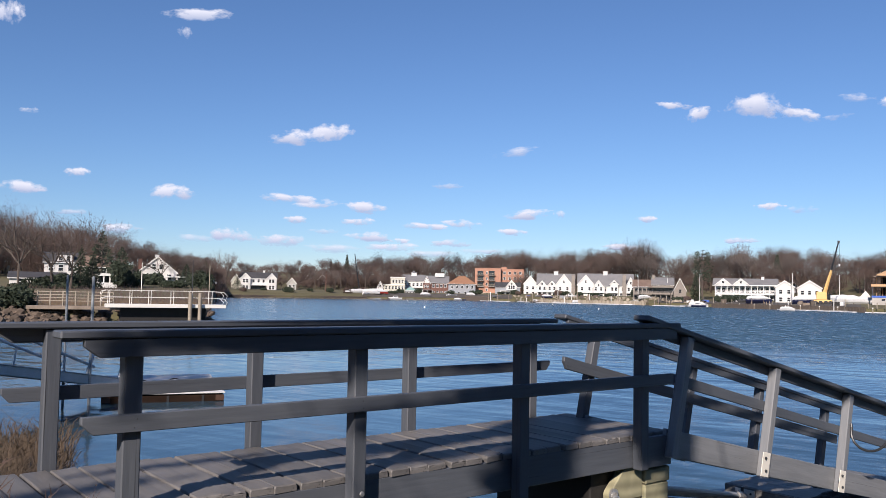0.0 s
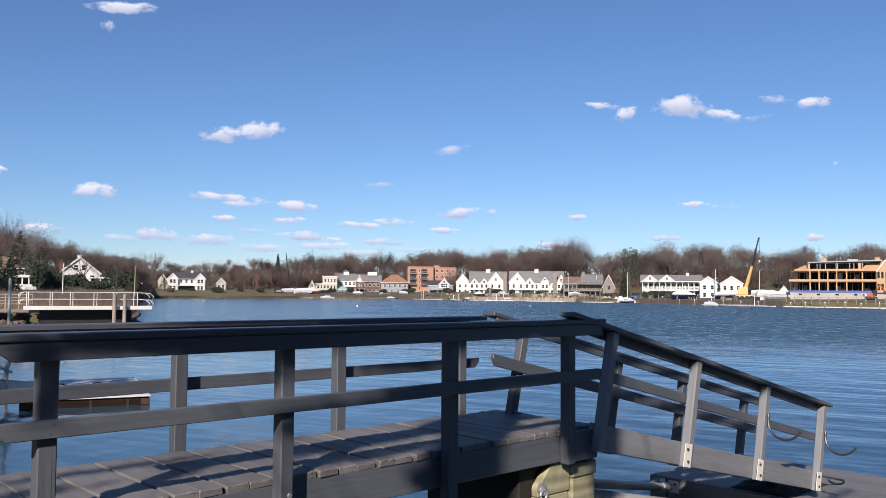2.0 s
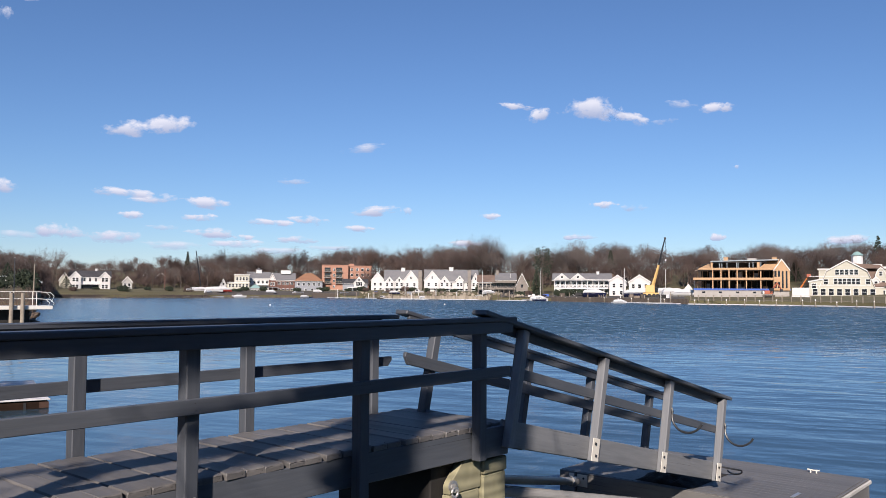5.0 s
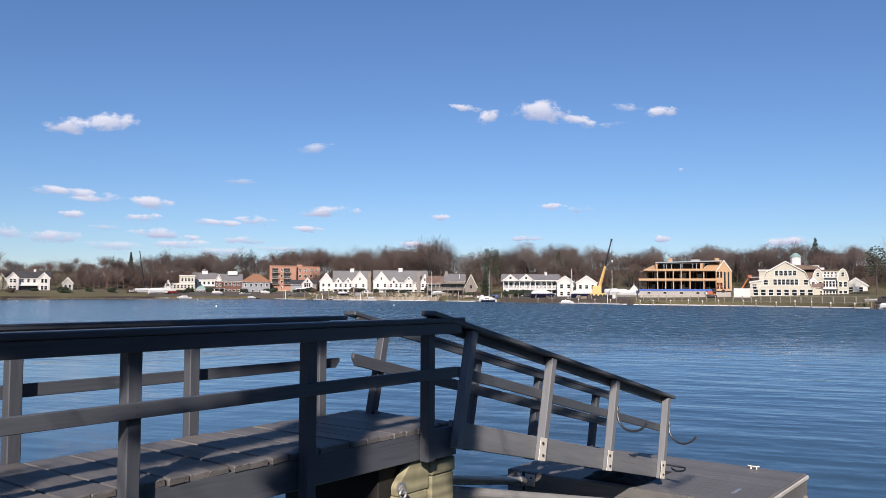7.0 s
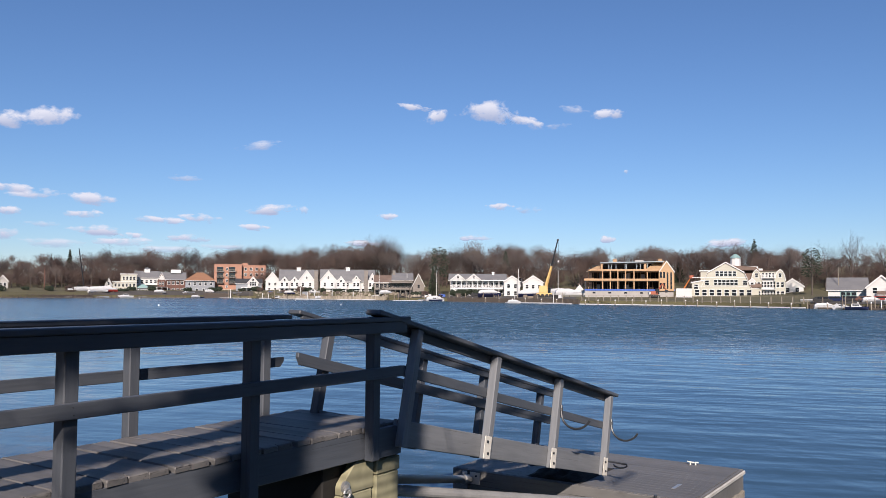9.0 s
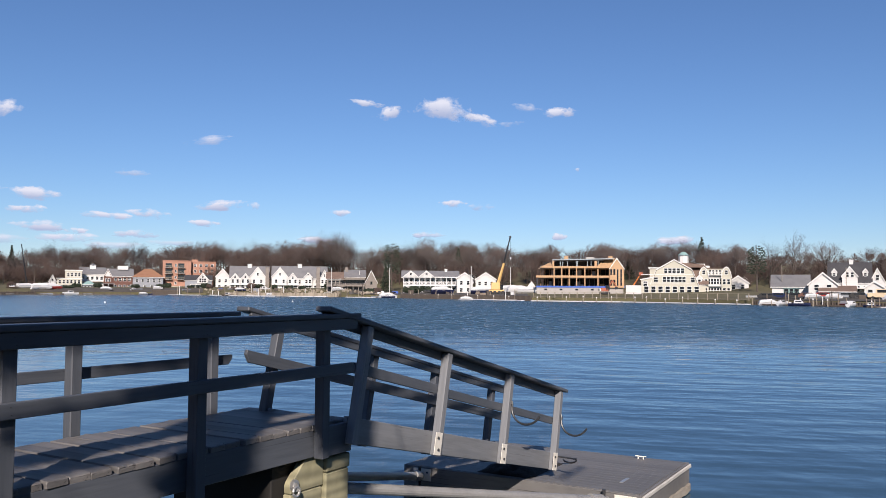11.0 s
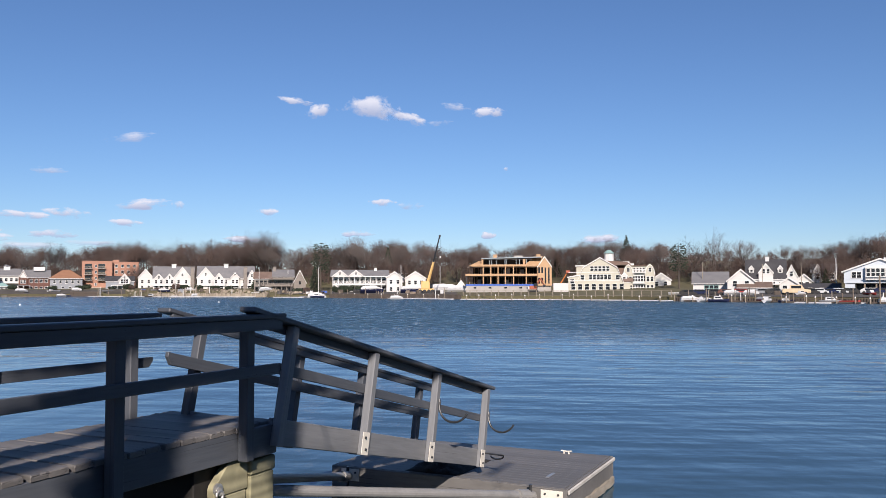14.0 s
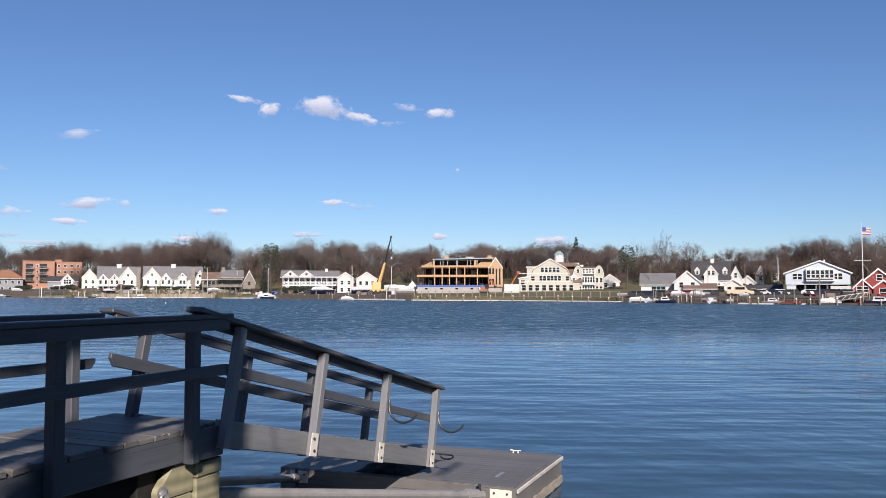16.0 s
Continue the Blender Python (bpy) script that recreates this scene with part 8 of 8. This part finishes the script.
# bearing, height in degrees, width, depth, tilt, and whether it is a wisp
HIGH_CLOUDS = [
    (20.4, 12.55, 3.4, 1.7, 0, 0), (21.9, 12.3, 3.4, 1.5, 9, 0), (23.4, 11.75, 2.7, 0.9, 12, 0), (15.6, 12.75, 2.3, 0.6, 4, 0), (17.2, 12.15, 2.0, 1.0, -18, 0),
    (25.5, 11.5, 1.8, 0.5, -6, 1), (26.9, 12.5, 2.2, 0.6, 6, 1), (28.9, 12.15, 2.4, 0.8, -4, 0), (-10.4, 10.45, 3.4, 1.2, -3, 0), (-7.9, 10.85, 3.2, 1.4, -6, 0),
    (-17.0, 17.9, 3.8, 1.1, -5, 0), (-17.8, 16.7, 0.9, 0.9, 0, 1),
]
MIDDLE_CLOUDS = [
    (-18.3, 6.35, 2.7, 1.2, -4, 0), (-27.2, 6.15, 2.4, 0.9, 0, 0), (-10.6, 6.3, 3.6, 0.8, 3, 0), (-8.3, 5.95, 3.4, 0.9, -3, 0), (-5.5, 5.85, 2.5, 0.9, 0, 0),
    (-10.2, 4.9, 1.6, 0.6, 0, 0), (-5.9, 4.85, 2.3, 0.7, 0, 0), (5.7, 5.55, 3.3, 0.8, -5, 0), (8.0, 5.6, 0.9, 0.6, 0, 1), (5.1, 9.85, 2.9, 0.7, -8, 1), (0.2, 7.5, 2.0, 0.5, 0, 1),
    (-24.1, 7.3, 1.6, 0.7, 0, 0), (-26.9, 10.85, 1.1, 0.5, 0, 1),
]
LOW_CLOUDS = [
    (-14.4, 3.72, 2.7, 1.1, 4, 0), (-10.9, 3.5, 3.3, 1.1, 0, 0), (-16.8, 3.4, 3.2, 0.6, 0, 1), (-5.2, 3.85, 3.2, 0.8, 0, 0), (-3.5, 3.15, 3.6, 0.8, 0, 0), (0.4, 3.55, 2.5, 0.7, 0, 0),
    (-1.2, 4.65, 3.0, 0.6, 3, 0), (1.2, 4.85, 2.5, 0.8, 0, 0), (4.7, 4.35, 1.9, 0.5, 0, 0), (-8.3, 4.15, 1.8, 0.5, 0, 1), (-3.1, 3.6, 1.6, 0.5, 0, 0), (-7.6, 3.0, 3.8, 0.7, 0, 1),
    (2.6, 3.0, 3.2, 0.5, 0, 1), (-0.8, 2.75, 4.0, 0.6, 0, 1),
]
SMALL_CLOUDS = [
    (13.9, 5.25, 1.4, 0.5, 0, 0), (21.6, 5.98, 1.7, 0.6, 0, 0), (23.4, 5.8, 1.9, 0.5, 0, 1), (19.8, 3.83, 2.0, 0.5, 0, 0), (36.4, 3.4, 2.8, 0.8, -4, 0), (28.9, 3.72, 1.1, 0.6, 0, 0),
    (12.0, 3.38, 2.1, 0.5, 0, 0), (-21.4, 3.85, 2.5, 0.8, 0, 0), (-24.2, 4.8, 1.7, 0.5, 0, 1), (-28.3, 16.5, 1.7, 1.6, 0, 0), (30.1, 8.3, 0.5, 0.3, 0, 1),
]
card = raw("cloud", [(-1, 0, -1), (1, 0, -1), (1, 0, 1), (-1, 0, 1)], [(0, 1, 2, 3)], CLOUD)
wisp = raw("cloud_wisp", [(-1, 0, -1), (1, 0, -1), (1, 0, 1), (-1, 0, 1)], [(0, 1, 2, 3)], WISP)
for i, (a, e, w, h, tilt, kind) in enumerate(HIGH_CLOUDS + MIDDLE_CLOUDS + LOW_CLOUDS + SMALL_CLOUDS):
    d = 4200 + 12 * i
    c = new("cloud", wisp if kind else card)
    k = d / math.cos(radians(e))
    c.matrix_basis = bearing(a, d, 3 + d * math.tan(radians(e))) @ pose(0, 0, 0, 0, tilt, 0) @ Matrix.Diagonal((k * radians(w) / 2 * 1.42, 1, k * radians(h) / 2 * 1.22, 1))
    tagged(c, "thin wispy white cloud in the blue sky" if kind else "small white fair-weather cloud in the blue sky", "cloud", "clouds", "structure")


# ---- unseen boughs added behind the viewpoint, to shade the bridge ----
def shade_boughs():
    """Unseen evergreen boughs added to cast shade: each as a spot on the bridge (along, across, height), how far up the
    sun's way it hangs, and its size along and across.
    """
    rng = random.Random(8)
    spots = [
        # along, across, height, away, half length, half thickness, leaves to a square metre
        (4.0, 4.46, 2.715, 7.0, 2.5, 0.09, 1700),
        (4.45, 4.5, 2.05, 12.5, 0.40, 0.85, 2600),
        (5.88, 4.5, 2.32, 12.0, 0.30, 0.68, 2600),
        (6.28, 4.5, 2.1, 12.2, 0.24, 0.85, 2600),
        (5.65, 5.5, 1.82, 13.0, 0.70, 0.34, 2600),
        (5.4, 5.95, 2.55, 12.5, 1.0, 0.28, 1200),
        (1.5, 4.5, 2.5, 11.8, 0.12, 0.2, 1200),
        (4.4, 5.9, 2.71, 9.0, 1.6, 0.07, 1500),
        (4.9, 4.46, 2.295, 7.4, 1.2, 0.06, 1700),
        (4.4, 4.6, 1.64, 12.8, 0.4, 0.10, 1300),
        (3.85, 4.78, 1.82, 13.5, 0.55, 0.10, 700),
        (3.9, 5.12, 1.82, 13.6, 0.6, 0.05, 900),
        (1.0, 5.15, 1.82, 14.0, 1.1, 0.16, 260),
        (2.2, 5.55, 1.82, 14.2, 0.8, 0.06, 700),
        (0.6, 4.75, 1.82, 14.4, 0.9, 0.12, 500),
        (11.3, 4.4, 0.42, 17.0, 0.5, 0.05, 600),
    ]
    # one long bough above the near hand rail of the gangway
    spots += [(7.0 + 0.92 * k, 4.5, 2.555 - 0.213 * k, 8.5, 0.56, 0.06, 1300) for k in range(5)]
    # and two thinner ones whose shade lies on the far side of the gangway
    spots += [(7.2 + 0.92 * k, 5.47, 2.46 - 0.213 * k, 8.5, 0.56, 0.06, 900) for k in range(5)]
    spots += [(7.2 + 0.92 * k, 5.47, 2.05 - 0.213 * k, 8.5, 0.56, 0.06, 900) for k in range(5)]
    leaves_v, leaves_f, wood_v, wood_f = [], [], [], []
    side = BRIDGE.to_3x3() @ Vector((1, 0, 0))
    flat, up = side.normalized(), Vector((0, 0, 1))
    trunk = Vector((-2.6, -13.5, 0))
    for x, y, z, away, hl, ht, count in spots:
        c = BRIDGE @ Vector((x, y, z)) + sun_way * away
        if away != 8.5 or x == 7.0:
            limb(wood_v, wood_f, Vector((trunk.x, trunk.y, c.z - 2.0)), c - flat * hl * 0.7, 0.012, 0.008)
        limb(wood_v, wood_f, c - flat * hl * 0.7, c + flat * hl * 0.8, 0.012, 0.005)
        most = min(0.065, 0.8 * ht)
        for _ in range(int(1.8 * (0.065 / most) ** 2 * count * math.pi * hl * ht)):
            while True:
                p, q = rng.uniform(-1, 1), rng.uniform(-1, 1)
                if p * p + q * q < 1:
                    break
            o = c + flat * (p * hl + rng.gauss(0, 0.03)) + up * (q * ht + rng.gauss(0, 0.1 * ht)) + sun_way * rng.uniform(-0.6, 0.6)
            way = Vector((rng.uniform(-1, 1), rng.uniform(-1, 1), rng.uniform(-1, 1))).normalized()
            across = way.cross(Vector((rng.uniform(-1, 1), rng.uniform(-1, 1), rng.uniform(-1, 1)))).normalized()
            s = rng.uniform(0.55, 1.0) * most
            i = len(leaves_v)
            leaves_v.extend([tuple(o - way * s), tuple(o + across * s * 0.6), tuple(o + way * s), tuple(o - across * s * 0.6)])
            leaves_f.append((i, i + 1, i + 2, i + 3))
    z0 = land_height(-170, 13.7)
    limb(wood_v, wood_f, Vector((trunk.x, trunk.y, z0 - 0.3)), Vector((trunk.x, trunk.y, 11.5)), 0.3, 0.1, 8)
    t = thing("unseen_shade_tree", "unseen evergreen boughs, each hung to shade one spot on the bridge", "tree")
    part("trunk", raw("trunk", wood_v, wood_f, BARK), None, t)
    part("crown", raw("crown", leaves_v, leaves_f, NEEDLES), None, t)


shade_boughs()


# ---- unseen trees added behind the viewpoint, cutting sky light on the bridge ----
rng_back = random.Random(77)
for i in range(34):
    a = 85 + 190 * (i + rng_back.uniform(0.2, 0.8)) / 34
    d = rng_back.uniform(17.5, 22)
    tall = 1.75 if a < 145 or a > 248 else 1.0
    if i % 5:
        conifer(a, d, rng_back.uniform(9.5, 12.0) * tall, rng_back.uniform(5.5, 7.5) * (1.2 if tall > 1 else 1), 300 + i, "unseen dense evergreen added behind the viewpoint to block sky light")
    else:
        bare_tree(a, d + 8, rng_back.uniform(10, 13), 300 + i, "unseen bare tree added behind the viewpoint to block sky light", TWIG)
